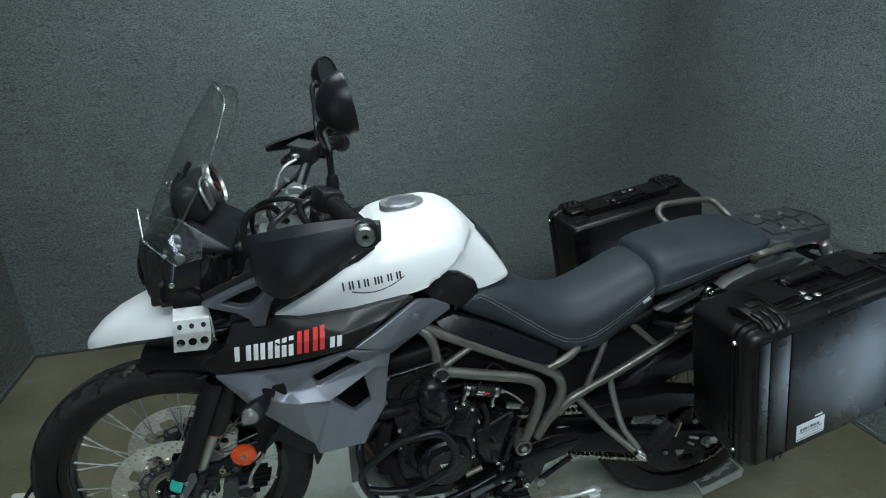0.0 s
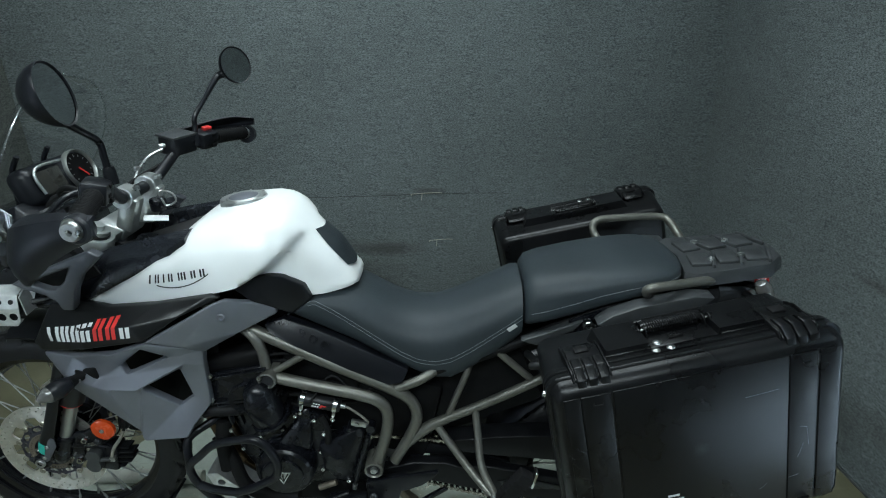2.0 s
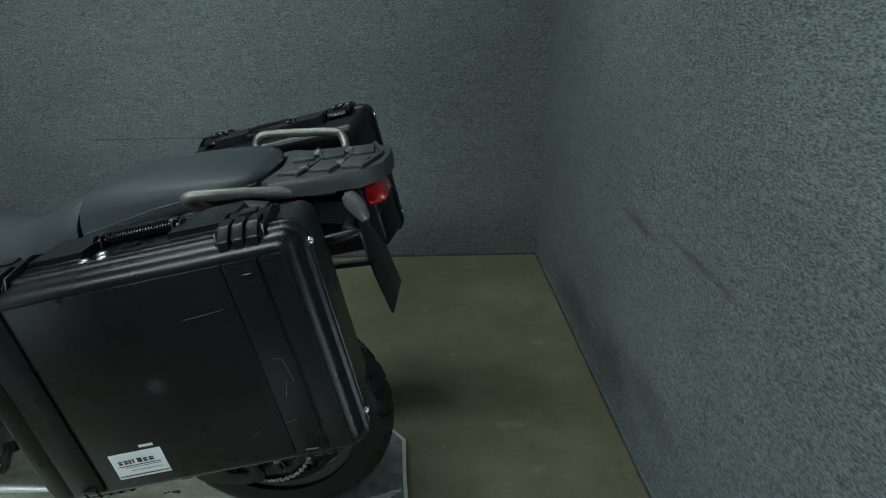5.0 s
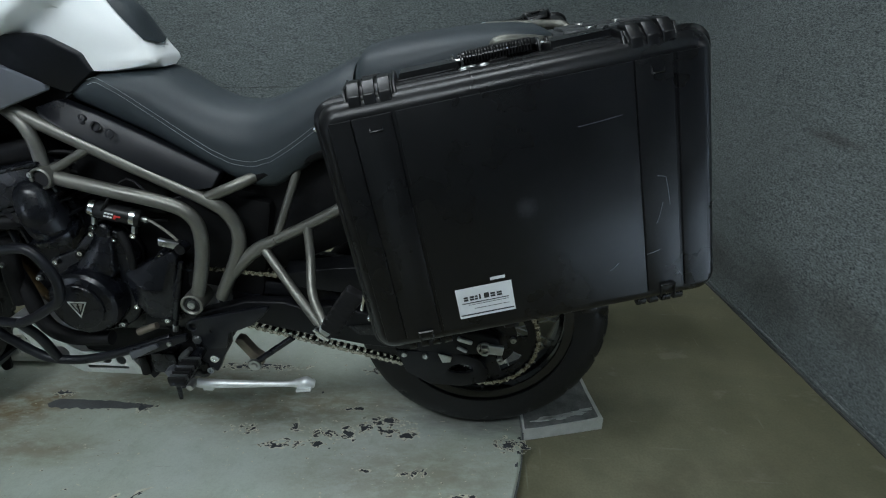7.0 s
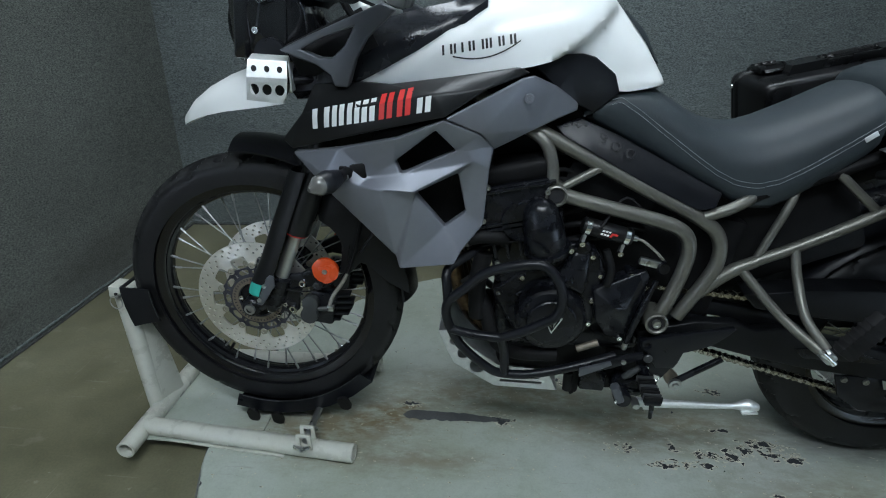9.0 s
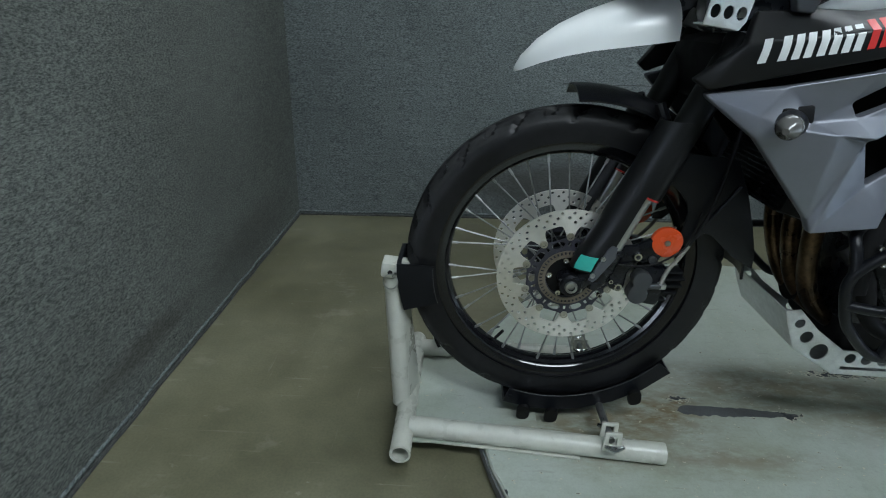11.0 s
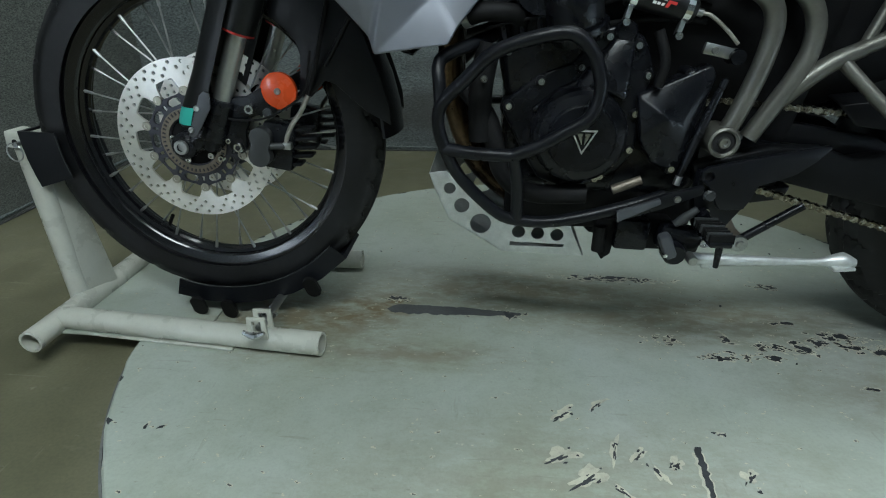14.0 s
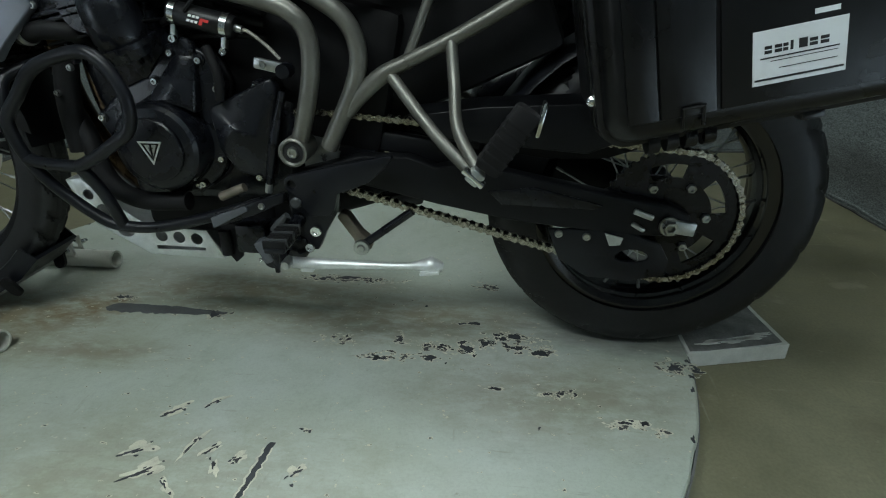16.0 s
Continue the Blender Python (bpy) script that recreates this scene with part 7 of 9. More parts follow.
# ---- auxiliary lamp guard on the near side (drilled aluminium box), mirrored on the far side
for s in (-1, 1):
    gd = group("lamp_guard", bike, "brushed aluminium lamp guard with six holes")
    face = plate([(-0.043, -0.030), (0.030, -0.034), (0.040, -0.020), (0.043, 0.012), (-0.040, 0.012)], -0.0015, 0.0015, [ring_points(x, -0.010, 0.0098, 14) for x in (-0.026, 0.000, 0.026)], 0.0006)
    face = skin([(-0.040, -0.0015, 0.012), (0.043, -0.0015, 0.012), (0.041, 0.0095, 0.038), (-0.038, 0.0095, 0.038)], [(0, 1, 2, 3)], (0, 0.003, 0.0015), bm=face)
    face = skin([(-0.038, 0.0095, 0.038), (0.041, 0.0095, 0.038), (0.040, 0.055, 0.043), (-0.037, 0.055, 0.043)], [(0, 1, 2, 3)], (0, 0, -0.003), bm=face)
    face = skin([(0.046, 0.010, 0.034), (0.040, 0.060, 0.040), (0.052, 0.055, -0.018), (0.050, 0.012, -0.014)], [(0, 1, 2, 3)], (-0.003, 0, 0), bm=face)
    face = skin([(-0.043, 0.0, -0.030), (0.030, 0.0, -0.034), (0.028, 0.03, -0.036), (-0.041, 0.03, -0.032)], [(0, 1, 2, 3)], (0, 0, 0.003), bm=face)
    m = pose(-0.621, -0.222, 0.965, 4, 4, 12) @ Matrix.Diagonal((0.84, 0.92, 0.98, 1.0))
    lampb = lathe([(0, -0.002), (0.030, -0.002), (0.036, 0.004), (0.036, 0.030), (0.024, 0.045), (0, 0.048)], (0, 0.012, 0), 28, "Y")
    # near-black discs paint the shade of the upper row of holes
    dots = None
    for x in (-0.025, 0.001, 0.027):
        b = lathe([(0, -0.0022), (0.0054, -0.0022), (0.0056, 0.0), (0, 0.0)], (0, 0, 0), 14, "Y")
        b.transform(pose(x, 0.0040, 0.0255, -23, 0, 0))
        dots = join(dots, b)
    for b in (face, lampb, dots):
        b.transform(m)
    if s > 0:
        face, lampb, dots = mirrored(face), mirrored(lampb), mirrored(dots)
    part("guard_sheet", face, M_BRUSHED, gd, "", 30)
    part("guard_hole", dots, M_DARKHOLE, gd, "near-black discs painted as shaded drilled holes")
    part("lamp", lampb, M_BLACKG, gd, "small black auxiliary lamp")
    part("lamp_stay", tube([(-0.620, YC + s * 0.20, 0.965), (-0.56, YC + s * 0.16, 0.965)], 0.007, 8, 1), M_BLACKP, gd)

# ---- front indicators on the shrouds
for s in (-1, 1):
    ind = group("indicator", bike, "black indicator with smoked lens")
    line = [(-0.486, 0.229, 0.808), (-0.492, 0.244, 0.807), (-0.498, 0.256, 0.806), (-0.512, 0.276, 0.803), (-0.526, 0.296, 0.800), (-0.537, 0.310, 0.797)]
    line = [(x, YC + s * y, z) for x, y, z in line]
    part("stalk", tube(line[:3], [0.012, 0.010, 0.014], 14, 4), M_RUBBER, ind, "black rubber stalk")
    part("indicator_body", tube(line[2:5], [0.015, 0.0220, 0.0185], 24, 6), M_BLACKP, ind)
    part("indicator_lens", tube(line[3:], [0.0215, 0.0185, 0.005], 24, 6), M_AMBER, ind, "dark smoked lens")
    part("stalk_base", box((0.050, 0.010, 0.030), (-0.478, YC + s * 0.228, 0.808), (0, -8, 0), 0.006), M_RUBBER, ind)
    part("stalk_screw", bolt((-0.487, YC + s * 0.246, 0.804), 0.006, 0.004, "Y", s), M_STEEL, ind, "steel screw")

# ---------------------------------------------------------------- engine
eng = group("engine", bike, "black-painted three-cylinder engine")
part("crankcase", box((0.34, 0.23, 0.20), (-0.03, YC, 0.46), (0, 0, 0), 0.03, segments=3), M_ENGINE, eng)
# dark mass added so the deck doesn't show through under the engine
part("gearbox_floor", box((0.19, 0.20, 0.130), (0.050, YC, 0.350), (0, -4, 0), 0.02, segments=3), M_ENGINE_DARK, eng)
part("sump", box((0.26, 0.22, 0.10), (-0.06, YC, 0.345), (0, 0, 0), 0.025, segments=3), M_ENGINE_DARK, eng)
cyl = box((0.155, 0.28, 0.16), (-0.140, YC, 0.625), (0, -12, 0), 0.018, segments=3)
part("cylinder_block", cyl, M_ENGINE, eng)
part("cylinder_head", box((0.165, 0.34, 0.085), (-0.165, YC, 0.735), (0, -12, 0), 0.015, segments=3), M_ENGINE, eng)
part("head_cover", box((0.150, 0.32, 0.045), (-0.176, YC, 0.792), (0, -12, 0), 0.015, segments=3), M_ENGINE_DARK, eng)
for z in (0.69, 0.705, 0.66):
    part("head_seam", box((0.170, 0.345, 0.004), (-0.150 - (z - 0.66) * 0.2, YC, z), (0, -12, 0), 0.001), M_ENGINE_DARK, eng)
# rounded housing at the end of the head
part("cam_housing", tube([(-0.155, YC - 0.150, 0.70), (-0.155, YC - 0.178, 0.70)], [0.045, 0.040], 28, 1), M_ENGINE, eng)
part("thermostat", tube([(-0.150, YC - 0.160, 0.725), (-0.150, YC - 0.182, 0.725)], [0.022, 0.019], 24, 1), M_ENGINE, eng)
part("outlet_pipe", tube([(-0.185, YC - 0.135, 0.64), (-0.190, YC - 0.165, 0.66), (-0.235, YC - 0.175, 0.665), (-0.275, YC - 0.165, 0.655), (-0.300, YC - 0.14, 0.66)], 0.0145, 14, 6), M_RUBBER, eng, "black coolant hose")
part("hose_clip", tube([(-0.268, YC - 0.167, 0.656), (-0.258, YC - 0.171, 0.659)], 0.0165, 14, 1), M_STEEL, eng, "steel hose clip")
part("lower_hose", tube([(-0.265, YC - 0.13, 0.55), (-0.225, YC - 0.155, 0.50), (-0.200, YC - 0.165, 0.42), (-0.150, YC - 0.165, 0.385), (-0.06, YC - 0.165, 0.385)], 0.0165, 14, 6), M_RUBBER, eng, "black lower coolant hose")
part("down_hose", tube([(-0.228, YC - 0.15, 0.62), (-0.240, YC - 0.155, 0.55), (-0.238, YC - 0.16, 0.47)], 0.019, 14, 5), M_RUBBER, eng)

# ribs, flange lines and plug covers on the near end of the cylinders
for x0 in (-0.205, -0.178, -0.150, -0.122, -0.096):
    part("cylinder_rib", box((0.007, 0.016, 0.080), (x0 - 0.006, YC - 0.158, 0.652), (0, -12, 0), 0.003), M_ENGINE, eng)
for zz, ln in ((0.690, 0.175), (0.700, 0.178), (0.768, 0.170)):
    part("flange", box((ln, 0.012, 0.007), (-0.150 - (zz - 0.63) * 0.2, YC - 0.172, zz), (0, -12, 0), 0.002), M_ENGINE, eng)
dome = tube([(-0.100, YC - 0.160, 0.632), (-0.106, YC - 0.172, 0.660), (-0.114, YC - 0.176, 0.695), (-0.121, YC - 0.170, 0.726), (-0.123, YC - 0.158, 0.742)], [0.039, 0.042, 0.041, 0.036, 0.020], 28, 6)
part("water_dome", dome, M_ENGINE, eng, "smooth black barrel-shaped cylinder cover", 60)
part("dome_flange", tube([(-0.100, YC - 0.168, 0.640), (-0.102, YC - 0.170, 0.648)], 0.047, 28, 1), M_ENGINE, eng)
for bx, bz in ((-0.232, 0.700), (-0.105, 0.690), (-0.225, 0.770), (-0.110, 0.765), (-0.235, 0.570), (-0.20, 0.61)):
    part("case_bolt", bolt((bx, YC - 0.178, bz), 0.0055, 0.006), M_STEEL, eng, "bright case bolt")
for k in range(4):
    part("wiring", tube([(-0.24 + 0.01 * k, YC - 0.12, 0.80), (-0.20 + 0.012 * k, YC - 0.150 - 0.004 * k, 0.775 - 0.01 * k), (-0.13 + 0.01 * k, YC - 0.145, 0.792 - 0.014 * k), (-0.06, YC - 0.115, 0.79 - 0.02 * k), (0.02, YC - 0.11, 0.735 - 0.012 * k)], 0.0045, 8, 5), M_RUBBER, eng, "black wiring loom")
part("side_cover_arm", tube([(0.020, YC - 0.160, 0.640), (0.034, YC - 0.166, 0.600), (0.030, YC - 0.164, 0.560)], 0.008, 10, 4), M_RUBBER, eng)

# alternator cover: a stepped disc with a raised boss
CL = (-0.082, YC - 0.146, 0.485)
part("generator_cover", lathe([(0, -0.0595), (0.040, -0.0595), (0.0500, -0.0590), (0.0522, -0.0570), (0.0530, -0.0520), (0.0560, -0.0512), (0.0660, -0.0480), (0.0715, -0.0420), (0.0740, -0.0320), (0.0765, 0.004), (0, 0.004)], CL, 64), M_ENGINE, eng, "black round generator cover", 22)
tri_o = [(-0.0205, 0.0115), (0.0205, 0.0115), (-0.001, -0.0270)]
cxl, czl = -0.080, 0.4895
outer = [(cxl + x, czl + z) for x, z in tri_o]
inner = [(cxl + x * 0.80, czl - 0.0005 + z * 0.80) for x, z in tri_o]
part("cover_badge", plate(outer, CL[1] - 0.0590, CL[1] - 0.0612, [inner]), M_BRUSHED, eng, "bright triangle badge outline")
bd = plate([(cxl - 0.0105, czl + 0.006), (cxl - 0.002, czl + 0.006), (cxl - 0.002, czl - 0.012)], CL[1] - 0.0590, CL[1] - 0.0606)
bd = plate([(cxl + 0.002, czl + 0.006), (cxl + 0.0105, czl + 0.006), (cxl + 0.002, czl - 0.012)], CL[1] - 0.0590, CL[1] - 0.0606, bm=bd)
part("cover_badge", bd, M_STEEL, eng, "plain badge wedges")
# the casing under the cover, with its ridge climbing to the top screws
CASING = [(-0.057, 0.641), (-0.030, 0.648), (0.004, 0.631), (0.018, 0.608), (0.028, 0.580), (0.018, 0.540), (0.015, 0.452), (-0.004, 0.425), (-0.034, 0.402), (-0.093, 0.385), (-0.140, 0.405), (-0.172, 0.455), (-0.204, 0.515), (-0.200, 0.533), (-0.150, 0.573), (-0.100, 0.592)]
part("casing", plate(CASING, -0.100, -0.1345, bevel=0.006, segments=3), M_ENGINE, eng, "black engine side casing", 40)
part("casing_joint", plate([(x + (x + 0.09) * 0.035, z + (z - 0.52) * 0.035) for x, z in CASING], -0.098, -0.108, bevel=0.002), M_ENGINE_DARK, eng)
part("cover_arm", skin([(-0.038, -0.142, 0.633), (-0.006, -0.142, 0.629), (-0.100, -0.158, 0.552), (-0.060, -0.166, 0.556), (-0.014, -0.160, 0.536), (-0.030, -0.154, 0.600)], [(0, 1, 5), (0, 5, 3, 2), (5, 1, 4, 3)], (0, 0.030, 0), 0.007, segments=3, angle=6), M_ENGINE, eng, "smooth ridge of the casing", 60)
part("arm_cap", lathe([(0, -0.006), (0.013, -0.006), (0.017, -0.002), (0.018, 0.010), (0, 0.010)], (-0.024, -0.138, 0.636), 24), M_ENGINE, eng)
part("cover_web", skin([(-0.160, -0.136, 0.520), (-0.120, -0.142, 0.552), (-0.085, -0.148, 0.570), (-0.080, -0.150, 0.545), (-0.135, -0.142, 0.500)], [(0, 1, 4), (1, 2, 3, 4)], (0, 0.02, 0), 0.004, segments=3, angle=8), M_ENGINE, eng)
for bx, bz, by in ((-0.048, 0.630, -0.135), (-0.003, 0.618, -0.135), (-0.085, 0.585, -0.134), (-0.145, 0.563, -0.134), (-0.194, 0.524, -0.134), (0.018, 0.574, -0.134), (0.006, 0.515, -0.134), (0.005, 0.457, -0.134), (-0.037, 0.411, -0.134), (-0.045, 0.407, -0.134), (-0.092, 0.395, -0.134), (0.083, 0.577, -0.130), (0.073, 0.430, -0.145)):
    part("boss", lathe([(0, -0.002), (0.0088, -0.002), (0.0098, 0.002), (0.0100, 0.030), (0, 0.030)], (bx, by, bz), 14), M_ENGINE, eng)
    part("case_bolt", bolt((bx, by - 0.002, bz), 0.0060, 0.006), M_CHROME, eng, "bright case bolt")
part("sprocket_cover", skin([(0.004, -0.148, 0.545), (0.110, -0.140, 0.592), (0.120, -0.140, 0.576), (0.084, -0.146, 0.424), (0.040, -0.155, 0.440), (0.014, -0.156, 0.480), (0.052, -0.166, 0.515), (0.080, -0.150, 0.500)], [(0, 1, 7, 6), (1, 2, 7), (2, 3, 7), (3, 4, 6, 7), (4, 5, 6), (5, 0, 6)], (0, 0.04, 0), 0.004, segments=3, angle=8), M_ENGINE, eng, "faceted black sprocket cover", 60)
part("drain_stub", tube([(-0.012, -0.132, 0.386), (0.034, -0.132, 0.405)], [0.0085, 0.0078], 14, 1), M_SENSOR, eng, "dull brass-coloured stub")
part("oil_filter", lathe([(0, 0.06), (0.034, 0.06), (0.038, 0.05), (0.038, -0.05), (0, -0.05)], (-0.20, YC + 0.02, 0.40), 24, "X"), M_ENGINE_DARK, eng)
# clutch actuator: clamped black canister, cable and lever
can = group("spring_canister", bike, "black canister in two bright clamps")
c0, c1 = Vector((-0.032, -0.142, 0.690)), Vector((0.068, -0.142, 0.666))
cd = (c1 - c0).normalized()
part("canister", tube([c0, c0 + cd * 0.004, c1 - cd * 0.004, c1], [0.0155, 0.0178, 0.0178, 0.0155], 22, 1), M_BLACKG, can)
for f in (0.10, 0.88):
    q = c0 + (c1 - c0) * f
    part("clamp", tube([q - cd * 0.005, q + cd * 0.005], 0.0198, 22, 1), M_CHROME, can, "bright clamp band")
    part("clamp_tab", box((0.008, 0.012, 0.026), q + Vector((-0.006, -0.004, -0.024)), (0, 14, 0), 0.002), M_STEEL, can)
    part("clamp_bolt", bolt(q + Vector((-0.008, -0.008, -0.036)), 0.0065, 0.006), M_CHROME, can, "bright clamp bolt")
lg = []
mm = pose(0.5 * (c0.x + c1.x), 0, 0.5 * (c0.z + c1.z), 0, 13.7, 0)
for a, b, lo, hi in ((-0.016, -0.011, -0.005, 0.006), (-0.0095, -0.005, -0.005, 0.006), (-0.0035, 0.001, -0.005, 0.006)):
    lg.append([(a, lo), (b, lo), (b + 0.003, hi), (a + 0.003, hi)])
lgr = [[(0.003, -0.006), (0.008, -0.006), (0.011, 0.004), (0.006, 0.004)], [(0.008, 0.000), (0.018, 0.000), (0.019, 0.004), (0.009, 0.004)]]
for shapes, mat_ in ((lg, M_WHITEP), (lgr, M_REDP)):
    bm = bmesh.new()
    for q in shapes:
        pts = []
        for u, w in q:
            p = mm @ Vector((u, 0, w))
            pts.append(bm.verts.new((p.x, -0.142 - math.sqrt(max(0, 0.0182**2 - w * w)) - 0.0002, p.z)))
        bm.faces.new(pts)
    part("canister_mark", bm, mat_, can, "small printed blocks")
part("cable_end", tube([c1, c1 + cd * 0.012], 0.006, 10, 1), M_STEEL, can)
part("clutch_cable", tube([c1 + cd * 0.01, (0.092, -0.146, 0.660), (0.118, -0.148, 0.640), (0.136, -0.150, 0.622)], 0.0028, 8, 5), M_HOSE, bike, "pale clutch cable")
lv = box((0.046, 0.010, 0.017), (0.113, -0.142, 0.6115), (0, 12, 0), 0.003)
part("clutch_lever", lv, M_STEEL, bike, "zinc clutch lever")
part("lever_pivot", lathe([(0, -0.014), (0.011, -0.014), (0.012, 0.012), (0, 0.012)], (0.139, -0.142, 0.604), 18), M_ENGINE, bike)
part("lever_screw", bolt((0.106, -0.148, 0.613), 0.0055, 0.004), M_STEEL, bike, "steel lever screw")
part("sensor_wire", tube([(0.00, -0.16, 0.69), (0.05, -0.13, 0.745), (0.11, -0.14, 0.70), (0.15, -0.125, 0.71)], 0.003, 6, 5), M_RUBBER, bike, "thin black wire")
part("throttle_body", box((0.20, 0.24, 0.09), (0.02, YC, 0.745), (0, 18, 0), 0.02), M_ENGINE_DARK, bike)
# dark mass added to close the gap between cylinders and canister
part("intake_tract", box((0.22, 0.20, 0.17), (-0.02, YC, 0.665), (0, 8, 0), 0.03), M_ENGINE_DARK, bike, "dark mass filling the gap behind the frame")
for k in range(3):
    part("intake_hose", tube([(-0.075 + 0.004 * k, -0.105, 0.70 - 0.03 * k), (-0.03, -0.122, 0.72 - 0.035 * k), (0.03, -0.118, 0.715 - 0.03 * k), (0.10, -0.105, 0.69 - 0.02 * k)], 0.008 - 0.0015 * k, 10, 5), M_RUBBER, bike, "black hose behind the frame")
# plain dark boxes added so nothing pale shows through the frame
part("battery_box", box((0.22, 0.15, 0.13), (0.30, YC, 0.680), (0, 24, 0), 0.02), M_ENGINE_DARK, bike)
part("rear_casing", box((0.30, 0.21, 0.24), (0.150, YC, 0.600), (0, 12, 0), 0.02), M_ENGINE_DARK, eng)
part("frame_gap_fill", box((0.34, 0.16, 0.20), (0.385, YC, 0.655), (0, -24, 0), 0.02), M_ENGINE_DARK, bike)
part("panel_backing", box((0.26, 0.22, 0.12), (-0.44, YC, 0.885), (0, -14, 0), 0.02), M_ENGINE_DARK, bike)
part("inner_fender", box((0.30, 0.14, 0.06), (0.52, YC, 0.79), (0, -24, 0), 0.02), M_ENGINE_DARK, bike)
part("rear_fender", box((0.34, 0.17, 0.05), (0.80, YC, 0.915), (0, -8, 0), 0.015), M_ENGINE_DARK, bike)
# exhaust headers sweeping down in front
for dy in (-0.085, 0.0, 0.085):
    part("header_pipe", tube([(-0.215, YC + dy, 0.72), (-0.262, YC + dy * 1.02, 0.70), (-0.292, YC + dy * 0.98, 0.63), (-0.288, YC + dy * 0.85, 0.52), (-0.245, YC + dy * 0.6, 0.405), (-0.16, YC + dy * 0.4, 0.335), (-0.06, YC + 0.05, 0.315)], 0.0195, 16, 6), M_PIPE, bike, "heat-tinted header pipe")
part("collector", tube([(-0.10, YC + 0.04, 0.325), (0.10, YC + 0.07, 0.315), (0.30, YC + 0.12, 0.36), (0.42, YC + 0.16, 0.47)], [0.045, 0.045, 0.03, 0.03], 18, 5), M_ENGINE_DARK, bike)
part("silencer", tube([(0.42, YC + 0.17, 0.47), (0.50, YC + 0.185, 0.52), (0.86, YC + 0.200, 0.66), (0.88, YC + 0.200, 0.668)], [0.03, 0.058, 0.058, 0.045], 22, 4), M_ENGINE, bike, "dark silencer on the far side")

# ---- crash bars
CRB = group("crash_bar", bike, "black tubular steel crash bar")


def crash(pts, r=0.0100, sub=6):
    bm = tube(pts, r, 14, sub)
    part("bar_tube", mirrored(bm), M_BLACKP, CRB)
    part("bar_tube", bm, M_BLACKP, CRB)


crash([(-0.188, -0.228, 0.467), (-0.148, -0.233, 0.485), (-0.112, -0.235, 0.507), (-0.084, -0.236, 0.525), (-0.073, -0.236, 0.549), (-0.072, -0.237, 0.578), (-0.085, -0.237, 0.612), (-0.104, -0.236, 0.634), (-0.127, -0.235, 0.641), (-0.167, -0.232, 0.634), (-0.209, -0.226, 0.620), (-0.235, -0.222, 0.603), (-0.264, -0.218, 0.573), (-0.296, -0.214, 0.541), (-0.302, -0.209, 0.509), (-0.293, -0.207, 0.474), (-0.274, -0.200, 0.431), (-0.248, -0.195, 0.399), (-0.215, -0.190, 0.367), (-0.186, -0.186, 0.349), (-0.131, -0.180, 0.342), (-0.075, -0.172, 0.348), (-0.015, -0.165, 0.362), (0.030, -0.158, 0.374), (0.070, -0.148, 0.384)], sub=3)
crash([(-0.292, -0.207, 0.470), (-0.245, -0.220, 0.467), (-0.188, -0.228, 0.467)], sub=3)
crash([(-0.186, -0.228, 0.466), (-0.177, -0.205, 0.415), (-0.173, -0.184, 0.346)], sub=3)
crash([(-0.298, -0.212, 0.535), (-0.301, -0.205, 0.570), (-0.303, -0.195, 0.590), (-0.295, -0.180, 0.603), (-0.259, -0.150, 0.617), (-0.220, -0.120, 0.630)], sub=4)

# ---- skid plate: bent aluminium sheet with cut-outs
sk = group("skid_plate", bike, "brushed aluminium skid plate with round cut-outs")
SIDE = [(-0.327, 0.400), (-0.318, 0.372), (-0.290, 0.312), (-0.192, 0.252), (-0.043, 0.248), (-0.070, 0.306), (-0.184, 0.312), (-0.249, 0.358), (-0.296, 0.404)]
slot = [(-0.178, 0.264), (-0.080, 0.264), (-0.078, 0.270), (-0.178, 0.272)]
hol = [ring_points(-0.163, 0.292, 0.0118, 18), ring_points(-0.128, 0.290, 0.0118, 18), ring_points(-0.093, 0.288, 0.0118, 18), ring_points(-0.233, 0.306, 0.0190, 22), ring_points(-0.268, 0.340, 0.0138, 18), ring_points(-0.290, 0.372, 0.0105, 16), slot]
for s in (-1, 1):
    y = YC + s * 0.118
    part("side_sheet", plate(SIDE, y, y - s * 0.003, hol, 0.0006), M_BRUSHED, sk)
bt = skin([(-0.327, YC - 0.118, 0.400), (-0.318, YC - 0.118, 0.372), (-0.290, YC - 0.118, 0.312), (-0.192, YC - 0.118, 0.252), (-0.043, YC - 0.118, 0.248), (-0.327, YC + 0.118, 0.400), (-0.318, YC + 0.118, 0.372), (-0.290, YC + 0.118, 0.312), (-0.192, YC + 0.118, 0.252), (-0.043, YC + 0.118, 0.248)], [(0, 1, 6, 5), (1, 2, 7, 6), (2, 3, 8, 7), (3, 4, 9, 8)], (0.0022, 0, 0.0022), 0.001, angle=50)
part("base_sheet", bt, M_BRUSHED, sk)
part("rubber_buffer", tube([(-0.022, -0.128, 0.318), (-0.022, -0.128, 0.270)], 0.011, 14, 1), M_RUBBER, bike, "black rubber buffer")
part("mount_bracket", plate([(-0.030, 0.330), (0.012, 0.330), (0.002, 0.262), (-0.012, 0.250), (-0.024, 0.268)], -0.125, -0.115, bevel=0.002), M_ENGINE_DARK, bike)
part("lower_box", box((0.10, 0.16, 0.06), (0.055, -0.04, 0.300), bevel=0.008), M_ENGINE_DARK, bike)

# ---- rider foot controls, near side, and their mirror
FP = [(0.120, 0.425), (0.200, 0.440), (0.262, 0.432), (0.206, 0.405), (0.200, 0.366), (0.178, 0.330), (0.162, 0.296), (0.138, 0.300), (0.126, 0.340), (0.118, 0.380)]
both("footpeg_plate", plate(FP, -0.152, -0.128, bevel=0.004), M_BLACKP, "black footrest hanger plate")
